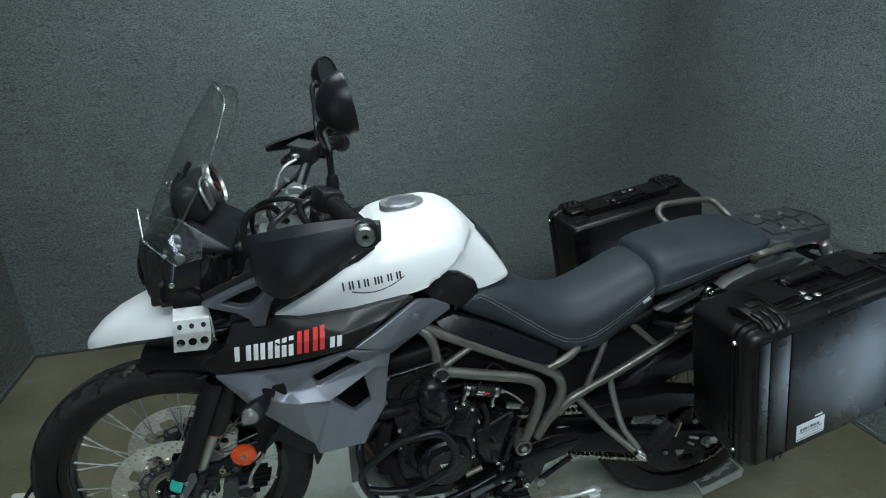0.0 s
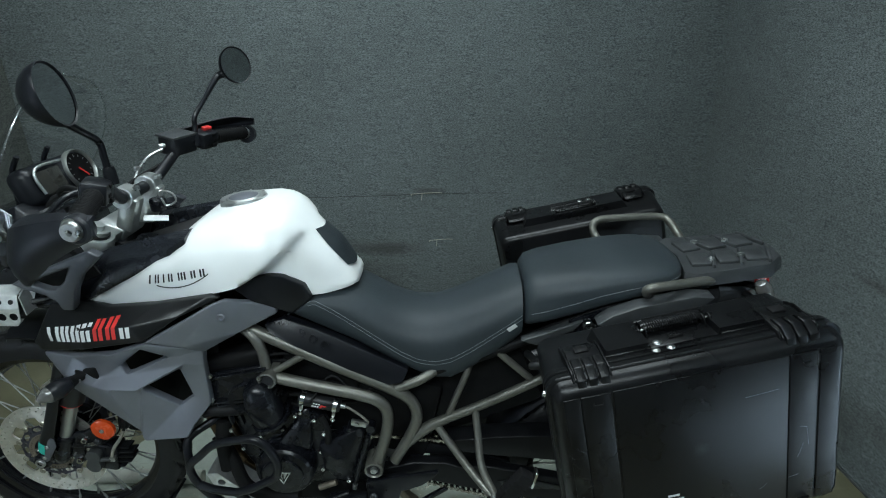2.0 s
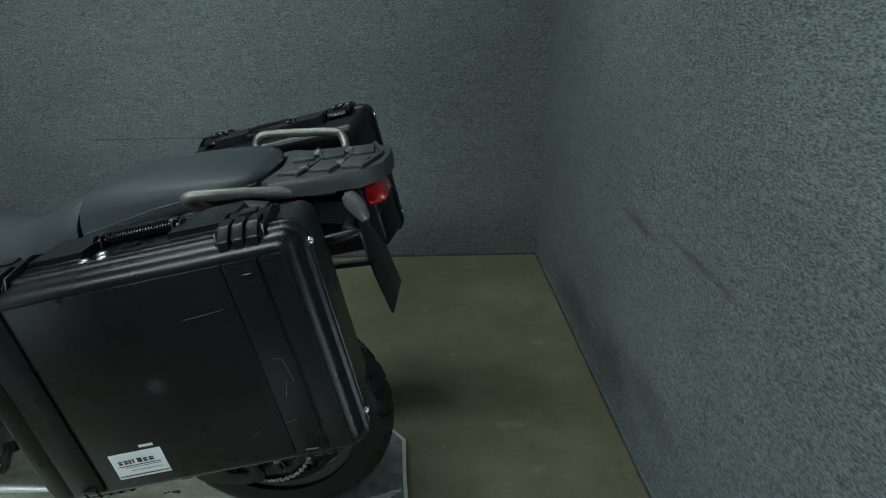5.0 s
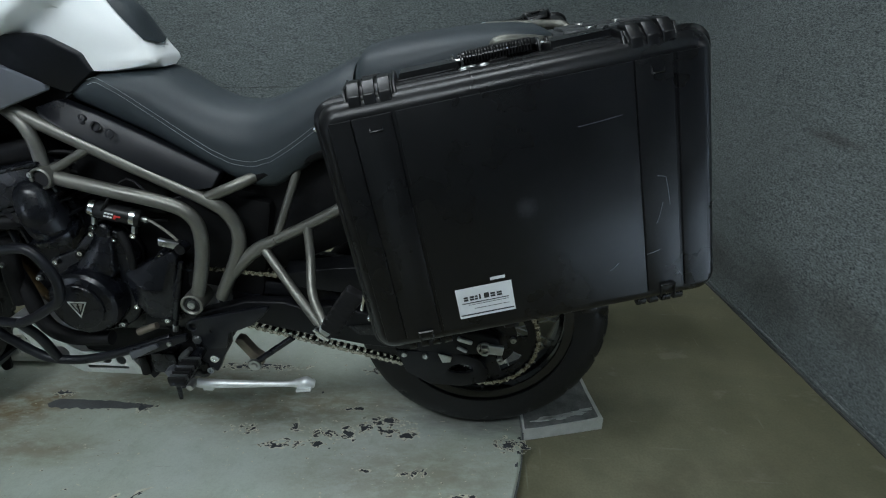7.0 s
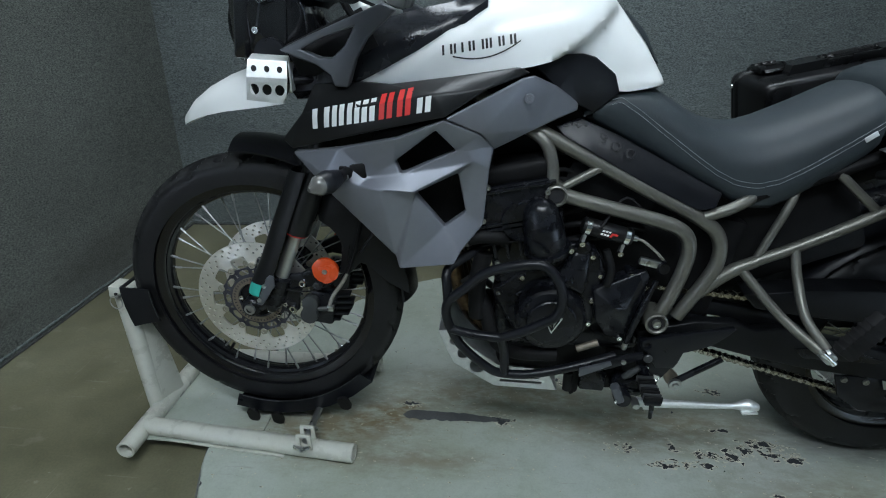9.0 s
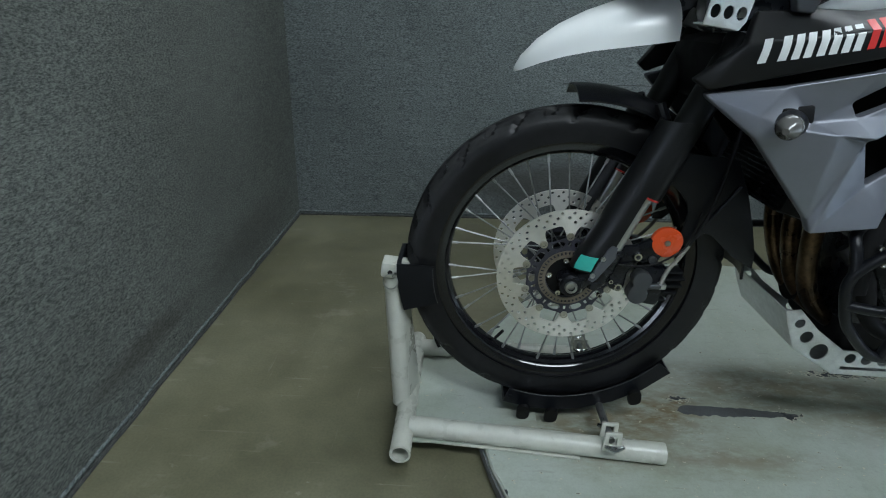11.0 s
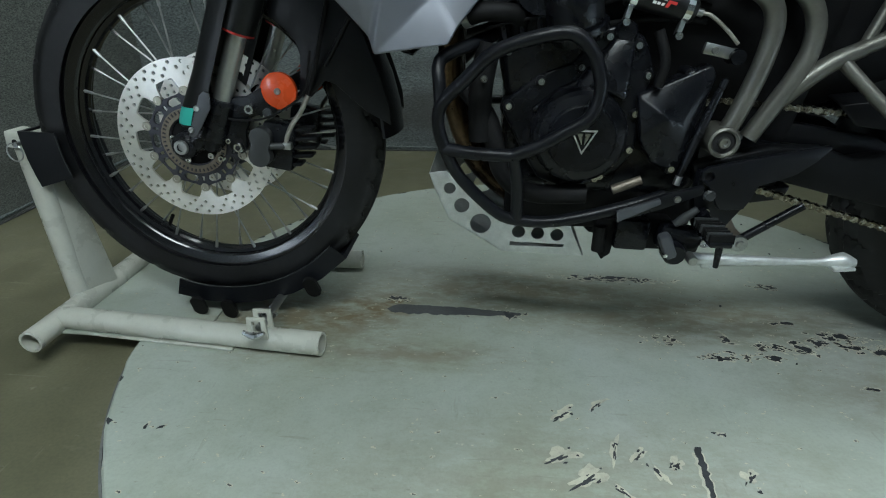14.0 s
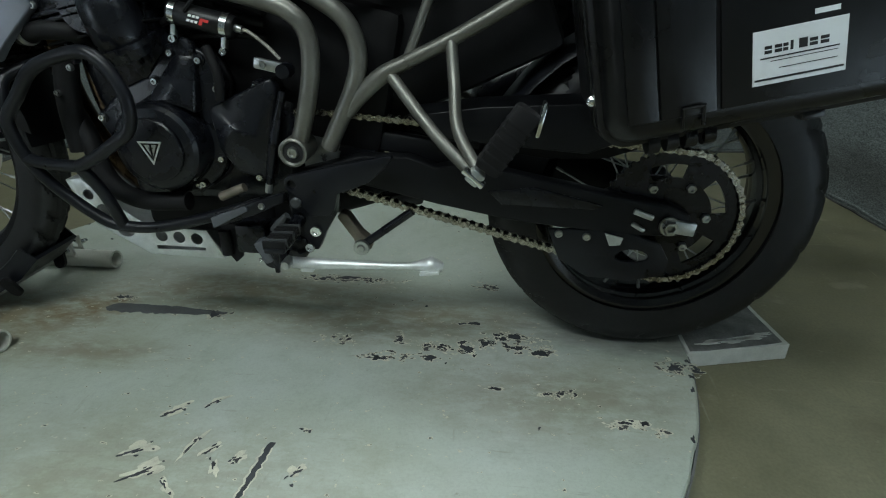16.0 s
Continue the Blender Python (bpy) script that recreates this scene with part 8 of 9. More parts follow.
# heel guard: a long wedge that narrows backwards, drilled at its front
hp = [(0.119, 0.416), (0.119, 0.431), (0.129, 0.438), (0.200, 0.4545), (0.304, 0.477), (0.307, 0.472), (0.290, 0.452), (0.265, 0.430), (0.238, 0.418), (0.210, 0.408), (0.203, 0.383), (0.196, 0.368), (0.158, 0.366), (0.146, 0.385), (0.135, 0.404)]
both("heel_guard", plate(hp, -0.163, -0.152, [ring_points(0.132, 0.422, 0.0075, 16)], bevel=0.0025), M_BLACKP, "black wedge-shaped heel guard")
both("guard_hole_liner", lathe([(0, -0.002), (0.0085, -0.002), (0.0085, 0.002), (0, 0.002)], (0.132, -0.1525, 0.422), 16), M_DARKHOLE)
both("hanger_eye", lathe([(0, -0.006), (0.007, -0.006), (0.010, -0.003), (0.010, 0), (0, 0)], (0.137, -0.163, 0.391), 18), M_RACK, "dark grey hanger eye")
for s in (-1, 1):
    pg = group("footpeg", bike, "black serrated steel footpeg")
    part("peg_arm", tube([(0.136, YC + s * 0.150, 0.358), (0.132, YC + s * 0.190, 0.352)], 0.012, 12, 1), M_ENGINE, pg)
    part("peg_clevis", tube([(0.090, YC + s * 0.176, 0.340), (0.103, YC + s * 0.178, 0.352), (0.121, YC + s * 0.180, 0.370)], [0.006, 0.0085, 0.006], 10, 3), M_RACK, pg, "worn grey peg clevis")
    part("peg_bed", box((0.034, 0.080, 0.010), (0.130, YC + s * 0.232, 0.346), (0, 0, 0), 0.003), M_ENGINE, pg)
    for k in range(8):
        part("peg_tooth", box((0.037, 0.0045, 0.014), (0.130, YC + s * (0.198 + 0.0100 * k), 0.355), bevel=0.001), M_RACK if k % 3 == 0 else M_RUBBER, pg)
    part("peg_feeler", tube([(0.130, YC + s * 0.266, 0.342), (0.130, YC + s * 0.268, 0.308)], [0.0055, 0.0040], 10, 1), M_ENGINE, pg, "black peg feeler pin")
for bx, bz, br in ((0.140, 0.362, 0.0055), (0.163, 0.336, 0.0105), (0.149, 0.304, 0.0090)):
    part("hanger_bolt", bolt((bx, -0.154, bz), br, 0.006), M_CHROME, bike, "bright hanger bolt")
# gear lever: a flat bar from the hanger; a pale facet paints its toe-end sheen
glv = [(0.122, 0.412), (0.062, 0.394), (0.000, 0.368), (-0.010, 0.364), (-0.008, 0.348), (0.004, 0.349), (0.063, 0.370), (0.122, 0.397)]
part("gear_lever", plate(glv, -0.178, -0.166, bevel=0.003), M_BLACKP, bike, "flat black gear lever")
part("gear_toe", plate([(-0.011, 0.366), (0.054, 0.390), (0.058, 0.381), (-0.009, 0.346)], -0.184, -0.176, bevel=0.002), M_INTAKE, bike, "pale facet painted as the sheen on the lever's toe end")
part("lever_bolt", bolt((0.082, -0.179, 0.389), 0.0058, 0.004), M_STEEL, bike, "steel lever bolt")
part("gear_linkage", tube([(0.087, -0.150, 0.412), (0.106, -0.150, 0.490), (0.131, -0.147, 0.572)], [0.005, 0.0075, 0.005], 10, 5), M_ENGINE, bike, "black gear linkage rod")
part("linkage_end", tube([(0.0855, -0.150, 0.404), (0.0885, -0.150, 0.419)], 0.0065, 8, 1), M_STEEL, bike, "steel rod end")
part("stand_bracket", box((0.058, 0.060, 0.056), (0.032, -0.110, 0.305), (0, 2, 0), 0.006), M_ENGINE, bike, "black side-stand bracket")
part("stand_pivot", box((0.074, 0.040, 0.046), (0.108, -0.140, 0.306), (0, 10, 0), 0.012), M_ENGINE, bike, "black side-stand pivot")
part("stand_switch", box((0.020, 0.026, 0.044), (0.079, -0.182, 0.308), (0, -24, 0), 0.006), M_INTAKE, bike, "blue-grey stand switch")
part("switch_screw", bolt((0.074, -0.196, 0.296), 0.0040, 0.003), M_CHROME, bike, "bright switch screw")
part("switch_cover", lathe([(0, -0.020), (0.016, -0.020), (0.019, -0.015), (0.019, 0.010), (0, 0.010)], (0.092, -0.172, 0.294), 18), M_ENGINE, bike, "black round switch cover")
part("pivot_bolt", lathe([(0, -0.014), (0.007, -0.014), (0.0085, -0.010), (0.0085, 0.01), (0, 0.01)], (0.118, -0.190, 0.290), 14), M_STEEL, bike, "steel stand pivot bolt")
ks = tube([(0.124, -0.178, 0.2845), (0.160, -0.180, 0.2845), (0.300, -0.176, 0.2840), (0.332, -0.175, 0.2850), (0.352, -0.174, 0.2870), (0.368, -0.174, 0.2880), (0.388, -0.173, 0.2840)], [0.0105, 0.0105, 0.0062, 0.0065, 0.0105, 0.0150, 0.0080], 14, 3)
part("side_stand", ks, M_BRUSHED, bike, "bright metal side stand, folded up")
part("stand_foot", box((0.034, 0.040, 0.006), (0.366, -0.172, 0.279), (0, -6, 0), 0.002), M_BRUSHED, bike, "flat foot of the side stand")
part("stand_lip", box((0.024, 0.010, 0.010), (0.150, -0.184, 0.2755), (0, 0, 0), 0.003), M_BRUSHED, bike)

# ---- suspension linkage under the swingarm
part("linkage", plate([(0.181, 0.336), (0.190, 0.346), (0.203, 0.342), (0.226, 0.306), (0.246, 0.288), (0.243, 0.272), (0.228, 0.267), (0.214, 0.274), (0.210, 0.292)], -0.092, -0.066, bevel=0.004), M_SENSOR, bike, "worn grey cast linkage arm")
part("drop_link", tube([(0.230, -0.098, 0.285), (0.325, -0.098, 0.356)], 0.0078, 10, 1), M_ENGINE, bike, "black drop link")
part("linkage_bolt", lathe([(0, -0.010), (0.006, -0.010), (0.008, -0.006), (0.014, -0.006), (0.0155, 0.0), (0, 0)], (0.229, -0.106, 0.284), 20), M_STEEL, bike, "steel linkage bolt")
part("rocker", plate([(0.245, 0.352), (0.340, 0.366), (0.332, 0.338), (0.272, 0.328)], -0.02, 0.02, bevel=0.005), M_ENGINE, bike)
part("rear_shock", tube([(0.30, YC, 0.36), (0.26, YC, 0.62)], 0.024, 16, 1), M_ENGINE_DARK, bike)

# ---- swingarm
SA = [(0.120, 0.430), (0.240, 0.462), (0.324, 0.462), (0.371, 0.445), (0.424, 0.455), (0.530, 0.432), (0.690, 0.400), (0.765, 0.388), (0.800, 0.372), (0.805, 0.345), (0.780, 0.332), (0.690, 0.330), (0.500, 0.352), (0.380, 0.376), (0.245, 0.408), (0.130, 0.395)]
both("swingarm", plate(SA, -0.118, -0.086, bevel=0.006, segments=3), M_SWING, "black cast swingarm")
both("swingarm_rib", plate([(0.459, 0.406), (0.542, 0.415), (0.655, 0.386), (0.640, 0.378), (0.485, 0.383)], -0.1215, -0.116, bevel=0.002), M_ENGINE, "")
both("swingarm_brace", plate([(0.255, 0.500), (0.420, 0.474), (0.500, 0.430), (0.420, 0.420), (0.300, 0.458), (0.215, 0.466)], -0.085, -0.060, bevel=0.006), M_SWING, "")
part("swingarm_bridge", tube([(0.23, -0.09, 0.455), (0.23, 2 * YC + 0.09, 0.455)], 0.034, 18, 1), M_ENGINE, bike)
# chain adjuster, axle and plates
AX = (RA.x + 0.003, -0.122, RA.z + 0.005)
part("axle_block", box((0.046, 0.010, 0.024), (0.786, -0.123, 0.352), (0, 8, 0), 0.003), M_ALU, bike, "bright axle block")
part("axle_nut", lathe([(0.006, -0.013), (0.0075, -0.015), (0.0115, -0.015), (0.013, -0.012), (0.013, 0), (0, 0), (0, -0.008), (0.006, -0.008)], AX, 6), M_STEEL, bike, "steel axle nut")
part("axle_washer", lathe([(0, -0.004), (0.0165, -0.004), (0.0175, 0), (0, 0)], AX, 24), M_STEEL, bike)
part("adjuster", box((0.036, 0.008, 0.010), (0.722, -0.122, 0.373), (0, 20, 0), 0.003), M_ALU, bike, "bright chain adjuster")
part("adjuster", box((0.026, 0.008, 0.008), (0.716, -0.122, 0.350), (0, 30, 0), 0.003), M_ALU, bike, "bright chain adjuster")
# rear lower guard with its screws
RG = [(0.566, 0.340), (0.700, 0.338), (0.760, 0.316), (0.778, 0.285), (0.772, 0.256), (0.715, 0.243), (0.641, 0.248), (0.588, 0.282)]
slot = [(0.714 + 0.029 * math.cos(a), 0.290 + (0.012 + 0.003 * math.sin(a)) * math.sin(a)) for a in np.linspace(0, 2 * math.pi, 15)[:-1]]
part("chain_shield", plate(RG, -0.118, -0.110, [slot], bevel=0.002), M_BLACKP, bike, "black chain shield with an oval cut-out")
for bx, bz in ((0.585, 0.332), (0.633, 0.328)):
    part("shield_bolt", bolt((bx, -0.119, bz), 0.0072, 0.005), M_STEEL, bike, "bright shield bolt")
part("shield_plate", plate([(0.662, 0.338), (0.694, 0.330), (0.690, 0.316), (0.672, 0.314)], -0.1225, -0.1255, bevel=0.001), M_ALU, bike, "pale trapezoid plate")
part("chain_guard", skin([(0.33, -0.112, 0.530), (0.45, -0.112, 0.545), (0.60, -0.112, 0.552), (0.715, -0.112, 0.530), (0.33, -0.070, 0.540), (0.45, -0.070, 0.555), (0.60, -0.070, 0.562), (0.715, -0.070, 0.540), (0.45, -0.114, 0.488), (0.36, -0.114, 0.500), (0.62, -0.114, 0.474), (0.745, -0.112, 0.496), (0.66, -0.113, 0.490)], [(0, 1, 5, 4), (1, 2, 6, 5), (2, 3, 7, 6), (0, 1, 8, 9), (1, 2, 10, 8), (2, 3, 11, 12, 10)], (0, 0.004, -0.003), 0.002), M_SWING, bike, "black upper chain guard")
part("inner_guard", plate([(0.50, 0.50), (0.60, 0.540), (0.72, 0.520), (0.735, 0.480), (0.660, 0.455), (0.560, 0.452), (0.50, 0.460)], -0.076, -0.070, bevel=0.002), M_ENGINE_DARK, bike, "dark inner mudguard over the chain")
part("hugger", loft([[RA + Vector((r * math.cos(radians(a)), t * 0.078, r * math.sin(radians(a)))) for t, r in ((-1, 0.318), (-0.9, 0.330), (-0.5, 0.338), (0, 0.340), (0.5, 0.338), (0.9, 0.330), (1, 0.318), (0.9, 0.326), (0, 0.335), (-0.9, 0.326))] for a in range(96, 176, 10)]), M_BLACKP, bike, "black rear hugger", 50)

# ---- sprockets and chain
SPY = -0.088
SC = RA + Vector((0.007, 0, 0.0085))
sp = []
for k in range(46 * 4):
    a = 2 * math.pi * k / (46 * 4)
    r = 0.1155 + (0.004 if k % 4 in (0, 1) else -0.001)
    sp.append((SC.x + r * math.cos(a), SC.z + r * math.sin(a)))
wins = []
for k in range(5):
    a0 = 2 * math.pi * (k + 0.08) / 5
    arc = [a0 + 0.70 * j / 7 for j in range(8)]
    wins.append([(SC.x + 0.096 * math.cos(q), SC.z + 0.096 * math.sin(q)) for q in arc] + [(SC.x + 0.072 * math.cos(q), SC.z + 0.072 * math.sin(q)) for q in reversed(arc)])
part("rear_sprocket", plate(sp, SPY - 0.003, SPY + 0.003, wins), M_ENGINE, rw, "black toothed rear sprocket", 30)
for k in range(6):
    a = 2 * math.pi * (k + 0.03) / 6
    part("sprocket_bolt", bolt((SC.x + 0.062 * math.cos(a), SPY - 0.004, SC.z + 0.062 * math.sin(a)), 0.0085, 0.008, n=6), M_STEEL, rw, "steel sprocket bolt")
part("sprocket_carrier", lathe([(0.0, -0.004), (0.060, -0.004), (0.062, 0.0), (0.060, 0.03), (0, 0.03)], (SC.x, SPY + 0.008, SC.z), 36), M_ENGINE_DARK, rw)
FS, FSR, RSR = Vector((0.150, SPY, 0.470)), 0.062, 0.1195
path = []
up = math.atan2(SC.z - FS.z, SC.x - FS.x)
for k in range(40):
    a = up + math.pi / 2 + math.pi * k / 39
    path.append((FS.x + FSR * math.cos(a), FS.z + FSR * math.sin(a)))
for k in range(70):
    a = up - math.pi / 2 + 0.08 + (math.pi - 0.16) * k / 69
    path.append((SC.x + RSR * math.cos(a), SC.z + RSR * math.sin(a)))
path.append(path[0])
seglen = [math.dist(a, b) for a, b in zip(path, path[1:])]
total = sum(seglen)
nl = int(total / 0.01588 / 2) * 2
pitch = total / nl
chain, rollers = bmesh.new(), bmesh.new()
pos = []
acc, i = 0.0, 0
for k in range(nl):
    want = k * pitch
    while acc + seglen[i] < want:
        acc += seglen[i]
        i += 1
    f = (want - acc) / seglen[i]
    pos.append((path[i][0] + (path[i + 1][0] - path[i][0]) * f, path[i][1] + (path[i + 1][1] - path[i][1]) * f))
for k in range(nl):
    (ax, az), (bx, bz) = pos[k], pos[(k + 1) % nl]
    ang = math.degrees(math.atan2(bz - az, bx - ax))
    w = 0.0105 if k % 2 else 0.0082
    for s in (-1, 1):
        out = []
        for q in range(12):
            a = 2 * math.pi * (q + 0.5) / 12
            cx = pitch * 0.5 * (1 if math.cos(a) > 0 else -1)
            out.append((cx + 0.0058 * math.cos(a), 0.0060 * math.sin(a)))
            if q in (2, 8):
                out.append((0.0, 0.0034 if q == 2 else -0.0034))
        b = plate(out, s * w, s * (w - 0.002))
        b.transform(pose((ax + bx) / 2, SPY, (az + bz) / 2, 0, -ang, 0))
        chain = join(chain, b)
    tube([(ax, SPY - 0.0115, az), (ax, SPY + 0.0115, az)], 0.0026, 8, 1, chain)
    tube([(ax, SPY - 0.0060, az), (ax, SPY + 0.0060, az)], 0.0050, 8, 1, rollers)
tagged(part("drive_chain", chain, M_CHAIN, bike, "oiled steel drive chain", 30), kind="stuff")
tagged(part("chain_rollers", rollers, M_ENGINE_DARK, bike, "dark greasy chain rollers", 30), kind="stuff")
part("front_sprocket", lathe([(0, -0.004), (0.050, -0.004), (0.052, 0), (0.050, 0.004), (0, 0.004)], FS, 34), M_STEEL, bike)

# ---- pillion footpegs
for s in (-1, 1):
    pp = group("pillion_footpeg", bike, "folded black rubber pillion footpeg")
    part("peg_bracket", box((0.024, 0.024, 0.024), (0.444, YC + s * 0.256, 0.474), (0, 40, 0), 0.005), M_ALU, pp, "bright peg bracket")
    part("peg_pin", tube([(0.428, YC + s * 0.262, 0.486), (0.456, YC + s * 0.262, 0.462)], 0.007, 10, 1), M_CHROME, pp, "bright pin")
    pb = box((0.038, 0.030, 0.105), (0.488, YC + s * 0.268, 0.530), (0, 34, 0), 0.007)
    part("peg_rubber", pb, M_RUBBER, pp, "black rubber block")
    for k in range(6):
        q = Vector((0.488, 0, 0.530)) + Vector((math.sin(radians(34)), 0, math.cos(radians(34)))) * (-0.040 + 0.013 * k)
        part("peg_ridge", box((0.0383, 0.0303, 0.0060), (q.x, YC + s * 0.268, q.z), (0, 34, 0), 0.0010), M_RUBBER, pp)
    part("peg_cap", box((0.007, 0.024, 0.048), (0.532, YC + s * 0.268, 0.560), (0, 12, 0), 0.003), M_CHROME, pp, "bright end plate")

# ---- tail: rack, grab rails, lamp, plate holder
rk = group("luggage_rack", bike, "black moulded luggage rack plate")
RK = [(-0.115, -0.095), (-0.095, -0.115), (0.075, -0.100), (0.118, -0.060), (0.125, 0.0), (0.118, 0.060), (0.075, 0.100), (-0.095, 0.115), (-0.115, 0.095), (-0.10, 0.0)]
rb_ = bmesh.new()
loft([[(x, y, 0.0) for x, y in RK], [(x * 0.995, y * 0.99, 0.020) for x, y in RK], [(x * 0.97, y * 0.94, 0.030) for x, y in RK]], bm=rb_)
soften(rb_, 0.003, 2, 30)
RKM = pose(0.986, YC + 0.004, 0.985, 0, -7, 0)
rb_.transform(RKM)
part("rack_plate", rb_, M_RACK, rk, "", 40)
for k in range(3):
    for s in (-1, 1):
        b = box((0.046, 0.060, 0.010), (-0.062 + 0.062 * k, s * 0.042, 0.032), (0, 0, s * 8), 0.004)
        b.transform(RKM)
        part("rack_pad", b, M_RACK, rk)
        b = box((0.008, 0.085, 0.013), (-0.031 + 0.062 * k, s * 0.046, 0.032), (0, 0, s * 20), 0.003)
        b.transform(RKM)
        part("rack_rib", b, M_RACK, rk)
for x, y in ((-0.038, -0.052), (0.032, -0.044), (-0.038, 0.052), (0.032, 0.044)):
    b = lathe([(0.003, 0.002), (0.005, 0.005), (0.008, 0.005), (0.0095, 0.0), (0, 0), (0, 0.002)], (x, y, 0.0345), 14, "Z")
    b.transform(RKM)
    part("rack_bolt", b, M_STEEL, rk, "steel rack bolt")
part("grab_rail", tube([(0.815, -0.085, 0.950), (0.775, -0.130, 0.972), (0.764, -0.152, 0.993), (0.775, -0.158, 1.002), (0.815, -0.148, 1.003), (0.880, -0.115, 0.995), (0.960, -0.070, 0.982), (1.000, -0.045, 0.974)], 0.0105, 14, 6), M_FRAME, bike, "grey-gold grab rail")
part("grab_rail", tube([(0.770, 0.130, 0.950), (0.752, 0.225, 0.955), (0.740, 0.258, 0.975), (0.748, 0.268, 0.996), (0.785, 0.274, 1.003), (0.925, 0.284, 1.006), (0.955, 0.262, 0.998), (0.970, 0.215, 0.972), (0.975, 0.130, 0.955)], 0.0105, 14, 6), M_FRAME, bike, "grey-gold grab rail")
tl = group("tail_lamp", bike, "red tail lamp under the rack")
b = box((0.045, 0.085, 0.050), (1.072, YC, 0.962), (0, -24, 0), 0.012, segments=3)
part("lamp_lens", b, M_RED, tl, "glossy red lens")
part("lamp_housing", box((0.10, 0.105, 0.06), (1.010, YC, 0.952), (0, -10, 0), 0.015), M_BLACKP, tl)
part("under_tail", skin([(0.86, -0.075, 0.95), (1.04, -0.055, 0.945), (1.04, 0.075, 0.945), (0.86, 0.095, 0.95), (1.03, -0.050, 0.905), (1.03, 0.070, 0.905), (0.86, -0.06, 0.91), (0.86, 0.08, 0.91)], [(0, 1, 4, 6), (1, 2, 5, 4), (2, 3, 7, 5), (6, 4, 5, 7)], (0, 0, 0.012), 0.004), M_BLACKP, bike)
part("plate_holder", skin([(1.030, -0.012, 0.900), (1.030, 0.032, 0.900), (1.072, 0.080, 0.800), (1.104, 0.078, 0.705), (1.104, -0.058, 0.705), (1.072, -0.060, 0.800)], [(0, 1, 2, 5), (5, 2, 3, 4)], (-0.006, 0, -0.003), 0.0015), M_BLACKP, bike, "black rear plate holder")
for s in (-1, 1):
    ri = group("rear_indicator", bike, "black rear indicator with clear lens")
    part("stalk", tube([(1.020, YC + s * 0.030, 0.950), (1.045, YC + s * 0.088, 0.965)], 0.008, 10, 1), M_RUBBER, ri)
    b = bmesh.new()
    lathe([(0, 0.024), (0.012, 0.018), (0.019, 0.0), (0.020, -0.016), (0.014, -0.026), (0, -0.030)], (0, 0, 0), 22, "X", b)
    b.transform(pose(1.054, YC + s * 0.105, 0.956, 0, 57, 0) @ Matrix.Diagonal((1.3, 0.9, 0.9, 1)))
    part("indicator_lens", b, M_AMBER, ri, "pale clear lens")

# ---- pannier rack rails that carry both cases
for s in (-1, 1):
    rr = group("pannier_rack", bike, "black tubular pannier rack")
    top0, top1 = Vector((0.560, YC + s * 0.222, 0.845)), Vector((1.020, YC + s * 0.182, 0.930))
    part("rack_rail", tube([(0.52, YC + s * 0.120, 0.80), (0.535, YC + s * 0.190, 0.825), top0, top1, (1.040, YC + s * 0.150, 0.935), (1.03, YC + s * 0.06, 0.935)], 0.009, 12, 5), M_BLACKG, rr)
    part("rack_rail", tube([(0.62, YC + s * 0.225, 0.62), (1.06, YC + s * 0.185, 0.70)], 0.009, 12, 1), M_BLACKG, rr)
    part("rack_upright", tube([(0.60, YC + s * 0.222, 0.852), (0.64, YC + s * 0.223, 0.623)], 0.009, 12, 1), M_BLACKG, rr)
    part("rack_upright", tube([(0.98, YC + s * 0.188, 0.922), (1.03, YC + s * 0.190, 0.694)], 0.009, 12, 1), M_BLACKG, rr)
    for q in (Vector((0.70, YC + s * 0.215, 0.872)), Vector((0.95, YC + s * 0.192, 0.917))):
        part("mount_puck", tube([q, q + Vector((0, s * 0.035, 0))], 0.016, 14, 1), M_RUBBER, rr, "black mounting puck")
part("seat_lock", lathe([(0.004, -0.012), (0.006, -0.016), (0.013, -0.016), (0.015, -0.012), (0.015, 0), (0, 0), (0, -0.010), (0.004, -0.010)], (0.652, -0.128, 0.893), 20), M_CHROME, bike, "bright seat lock barrel")
part("lock_bracket", box((0.10, 0.010, 0.035), (0.660, -0.120, 0.900), (0, -22, 0), 0.004), M_ENGINE, bike)
both("tail_fairing", plate([(0.660, 0.915), (0.690, 0.938), (0.750, 0.962), (0.860, 0.988), (0.905, 0.985), (0.870, 0.955), (0.800, 0.935), (0.690, 0.905)], -0.172, -0.130, bevel=0.004), M_RACK, "dark grey tail fairing under the pillion seat")
part("rear_side_cover", plate([(0.500, 0.850), (0.560, 0.872), (0.640, 0.905), (0.620, 0.880), (0.540, 0.838)], -0.135, -0.110, bevel=0.003), M_RACK, bike, "dark grey rear side cover")

# ---------------------------------------------------------------- wheel chock
chock = thing("wheel_chock", "cream-painted tubular steel wheel chock with black cradle", "wheel stand")
R_T = 0.0235
part("cross_tube", tube([(-1.114, -0.205, 0.0585), (-1.112, 0.262, 0.0585)], R_T, 20, 1, inner=0.8), M_STAND, chock, "cream cross tube with open ends")
for y0, y1 in ((-0.120, -0.170), (0.205, 0.205)):
    part("side_tube", tube([(-1.100, y0, 0.0655), (-0.534, y1, 0.0655)], R_T, 20, 1, inner=0.8), M_STAND, chock, "cream side tube with open end")
part("post", tube([(-1.128, -0.030, 0.062), (-1.148, -0.026, 0.405)], 0.0215, 18, 1), M_STAND, chock, "cream upright post")
gus = skin([(-1.105, -0.030, 0.07), (-1.090, 0.045, 0.07), (-1.112, 0.028, 0.30), (-1.130, -0.026, 0.385)], [(0, 1, 2, 3)], (-0.006, 0, 0), 0.001)
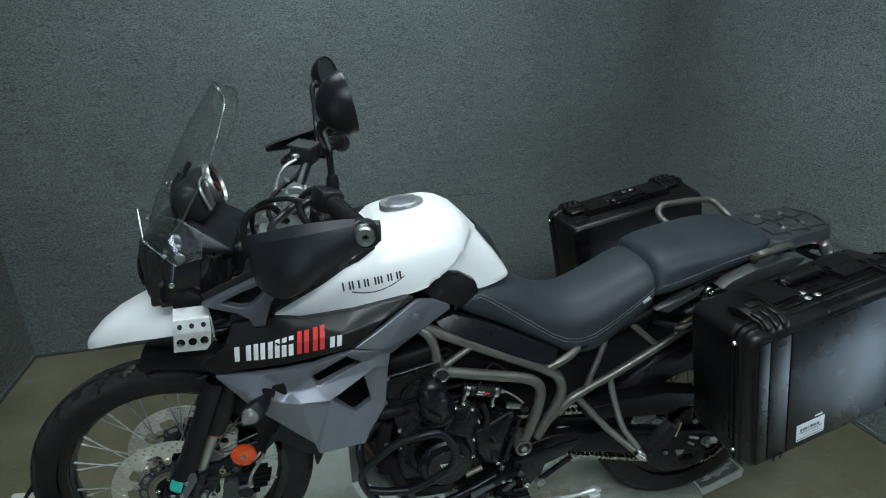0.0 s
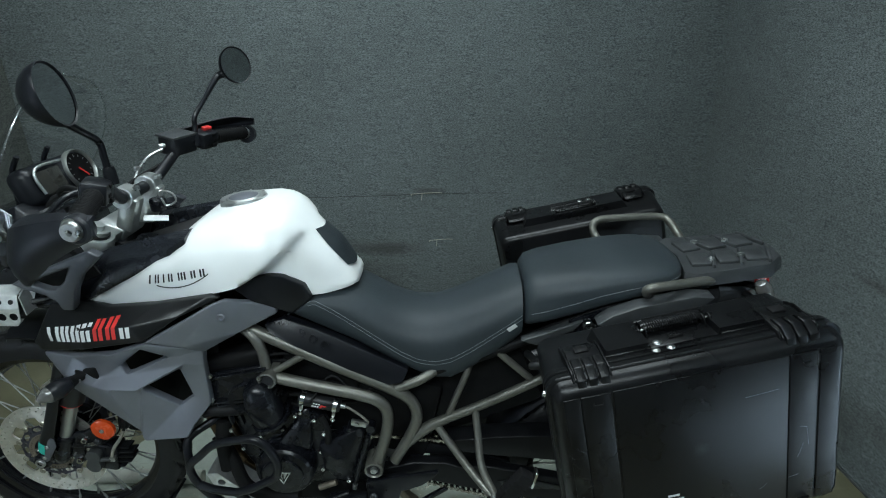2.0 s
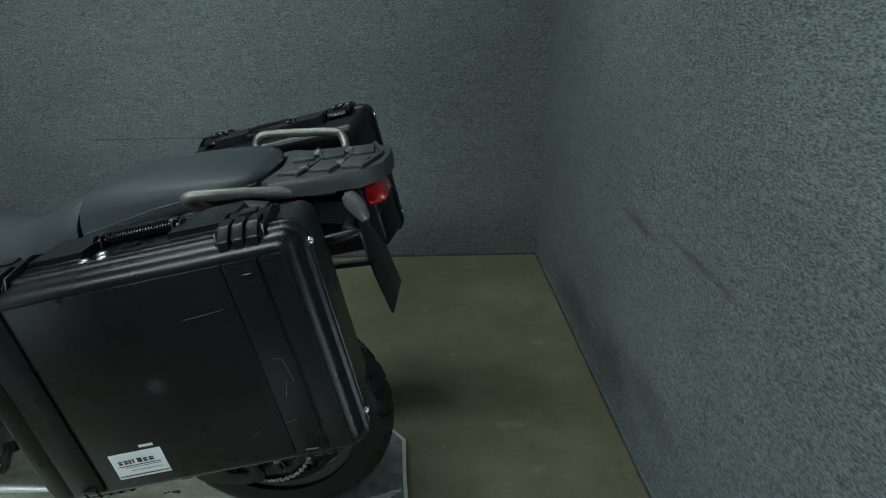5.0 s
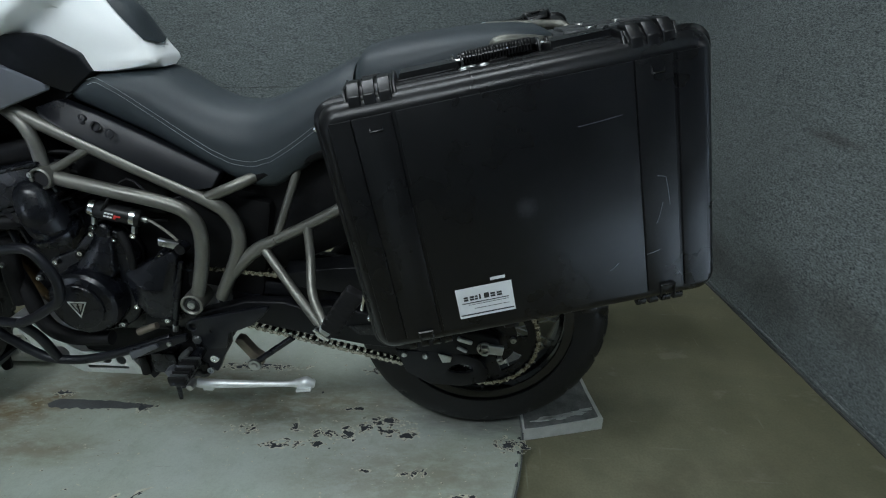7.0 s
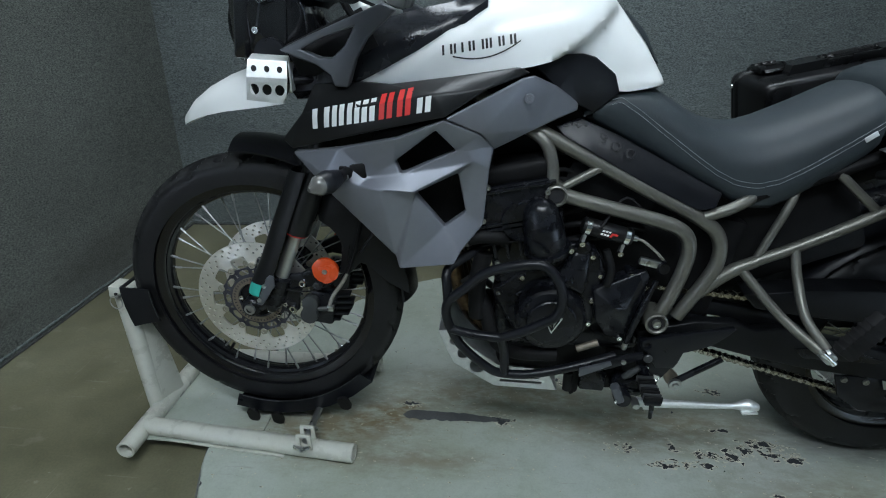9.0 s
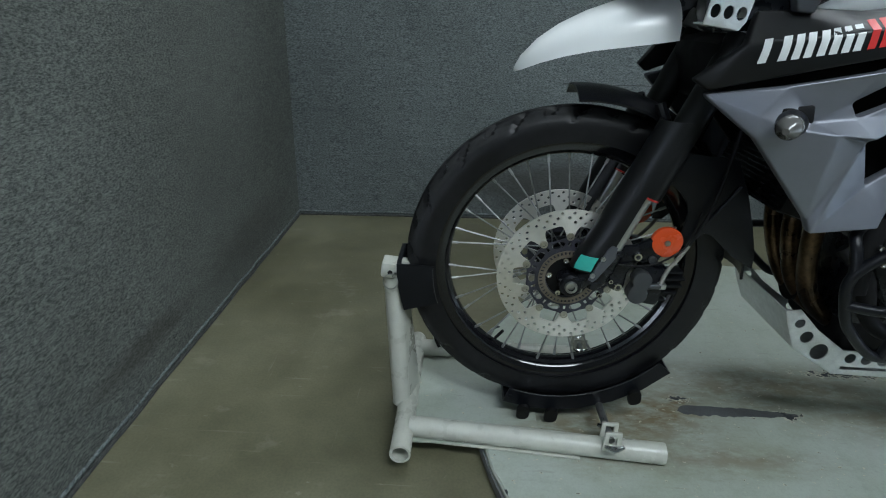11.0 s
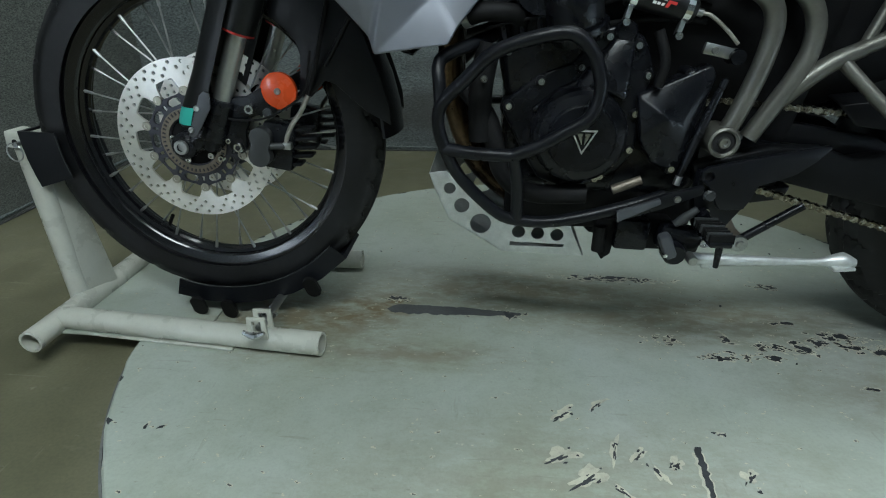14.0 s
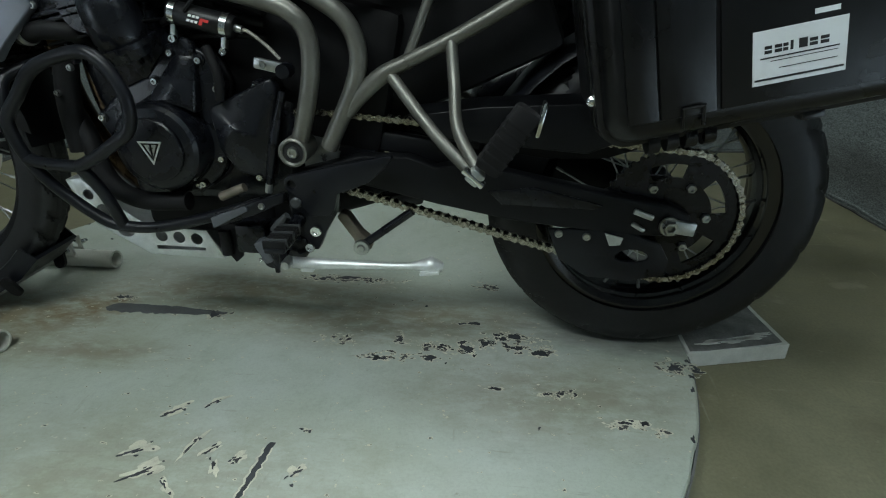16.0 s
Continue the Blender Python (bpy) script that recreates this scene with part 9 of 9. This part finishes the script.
part("gusset", gus, M_STAND, chock, "cream gusset plate")
tb = box((0.060, 0.050, 0.034), (-1.142, -0.022, 0.422), (0, 6, 0), 0.004)
part("post_head", tb, M_STAND, chock, "cream bracket with pin holes")
for hx, hz in ((-1.152, 0.420), (-1.133, 0.418)):
    part("pin_hole", lathe([(0, -0.001), (0.0055, -0.001), (0.0055, 0.004), (0, 0.004)], (hx, -0.0468, hz), 14), M_DARKHOLE, chock, "near-black disc painted as a shaded pin hole")
part("pin", tube([(-1.142, -0.060, 0.418), (-1.142, 0.03, 0.418)], 0.005, 8, 1), M_STEEL, chock, "steel locking pin")
part("pin_ring", tube([(-1.150 + 0.016 * math.cos(a), -0.056, 0.402 + 0.018 * math.sin(a)) for a in np.linspace(0, 6.28, 14)], 0.0014, 6, 2), M_STEEL, chock, "wire pin ring")
fork_pl = []
for a in (177, 179, 183, 188, 193, 197):
    q = radians(a)
    ring = [FA + Vector((r * math.cos(q), t, r * math.sin(q))) for r, t in ((0.286, -0.060), (0.356, -0.056), (0.356, 0.056), (0.286, 0.060), (0.286, 0.064), (0.365, 0.060), (0.365, -0.060), (0.286, -0.064))]
    fork_pl.append(ring)
part("front_cradle", loft(fork_pl[1:]), M_BLACKP, chock, "black steel front cradle", 30)
low_pl = []
for a in (252, 262, 272, 282, 294, 306, 318):
    q = radians(a)
    ring = [FA + Vector((r * math.cos(q), t, r * math.sin(q))) for r, t in ((0.318, -0.062), (0.352, -0.058), (0.352, 0.058), (0.318, 0.062), (0.318, 0.065), (0.360, 0.061), (0.360, -0.061), (0.318, -0.065))]
    low_pl.append(ring)
part("lower_cradle", loft(low_pl), M_BLACKP, chock, "black steel lower cradle", 30)
# paint rubbed off along the cradles' near edges
for r, y, a0, a1 in ((0.286, -0.0640, 180, 196), (0.318, -0.0650, 254, 317)):
    edge = [FA + Vector((r * math.cos(radians(a)), y, r * math.sin(radians(a)))) for a in np.linspace(a0, a1, 9)]
    part("worn_edge", tube(edge, 0.0009, 6, 3), M_RACK, chock, "paint rubbed off to bare steel")
for x in (-0.835, -0.768, -0.580):
    for sd in (-1, 1):
        zt = FA.z - math.sqrt(max(0.01, 0.356**2 - (x - FA.x) ** 2))
        foot = shell([(-0.004, 0.030, 0.052, 0.0145), (0.004, 0.030, 0.052, 0.0145)], 5)
        foot.transform(pose(x, YC + sd * 0.072, zt - 0.012 if x < -0.7 else zt - 0.006, sd * -18, -12 if x > -0.7 else 0, 0))
        part("rubber_foot", foot, M_RUBBER, chock, "black rubber-coated tab")
part("floor_plate", box((0.30, 0.345, 0.004), (-0.950, 0.024, 0.0445), (0, 0, 0), 0.001), M_DECK, chock, "flat pale green-grey base plate between the tubes")
part("tube_flange", box((0.38, 0.026, 0.004), (-0.905, -0.146, 0.0432), (0, 0, -5), 0.001), M_STAND, chock, "thin cream flange under the side tube")
part("cable_tie", tube([(-1.046, 0.176, 0.088), (-1.058, 0.190, 0.112), (-1.048, 0.214, 0.116), (-1.034, 0.222, 0.092), (-1.040, 0.200, 0.086)], 0.0045, 8, 5), M_RUBBER, chock, "black tie wound round the far tube")
part("far_pin", tube([(-1.060, 0.205, 0.085), (-1.060, 0.205, 0.125), (-1.035, 0.198, 0.130), (-1.030, 0.19, 0.105), (-1.055, 0.188, 0.098)], 0.003, 8, 5), M_STEEL, chock, "bent wire locking pin")
part("cradle_axle", tube([(-0.655, -0.170, 0.095), (-0.655, 0.205, 0.095)], 0.009, 12, 1), M_STEEL, chock, "steel cradle axle")
for y in (-0.165, 0.205):
    for dy in (-0.016, 0.016):
        part("axle_bracket", plate([(-0.675, 0.078), (-0.635, 0.078), (-0.637, 0.126), (-0.673, 0.126)], y + dy - 0.003, y + dy + 0.003, [[(-0.664, 0.092), (-0.646, 0.092), (-0.646, 0.118), (-0.664, 0.118)]], bevel=0.001), M_STAND, chock, "cream axle bracket")
    for dy in (-0.034, 0.034):
        wn = tube([(-0.676, y + dy, 0.104), (-0.655, y + dy, 0.096), (-0.634, y + dy, 0.104)], [0.004, 0.008, 0.004], 8, 3)
        part("wing_nut", wn, M_CHROME, chock, "bright wing nut")
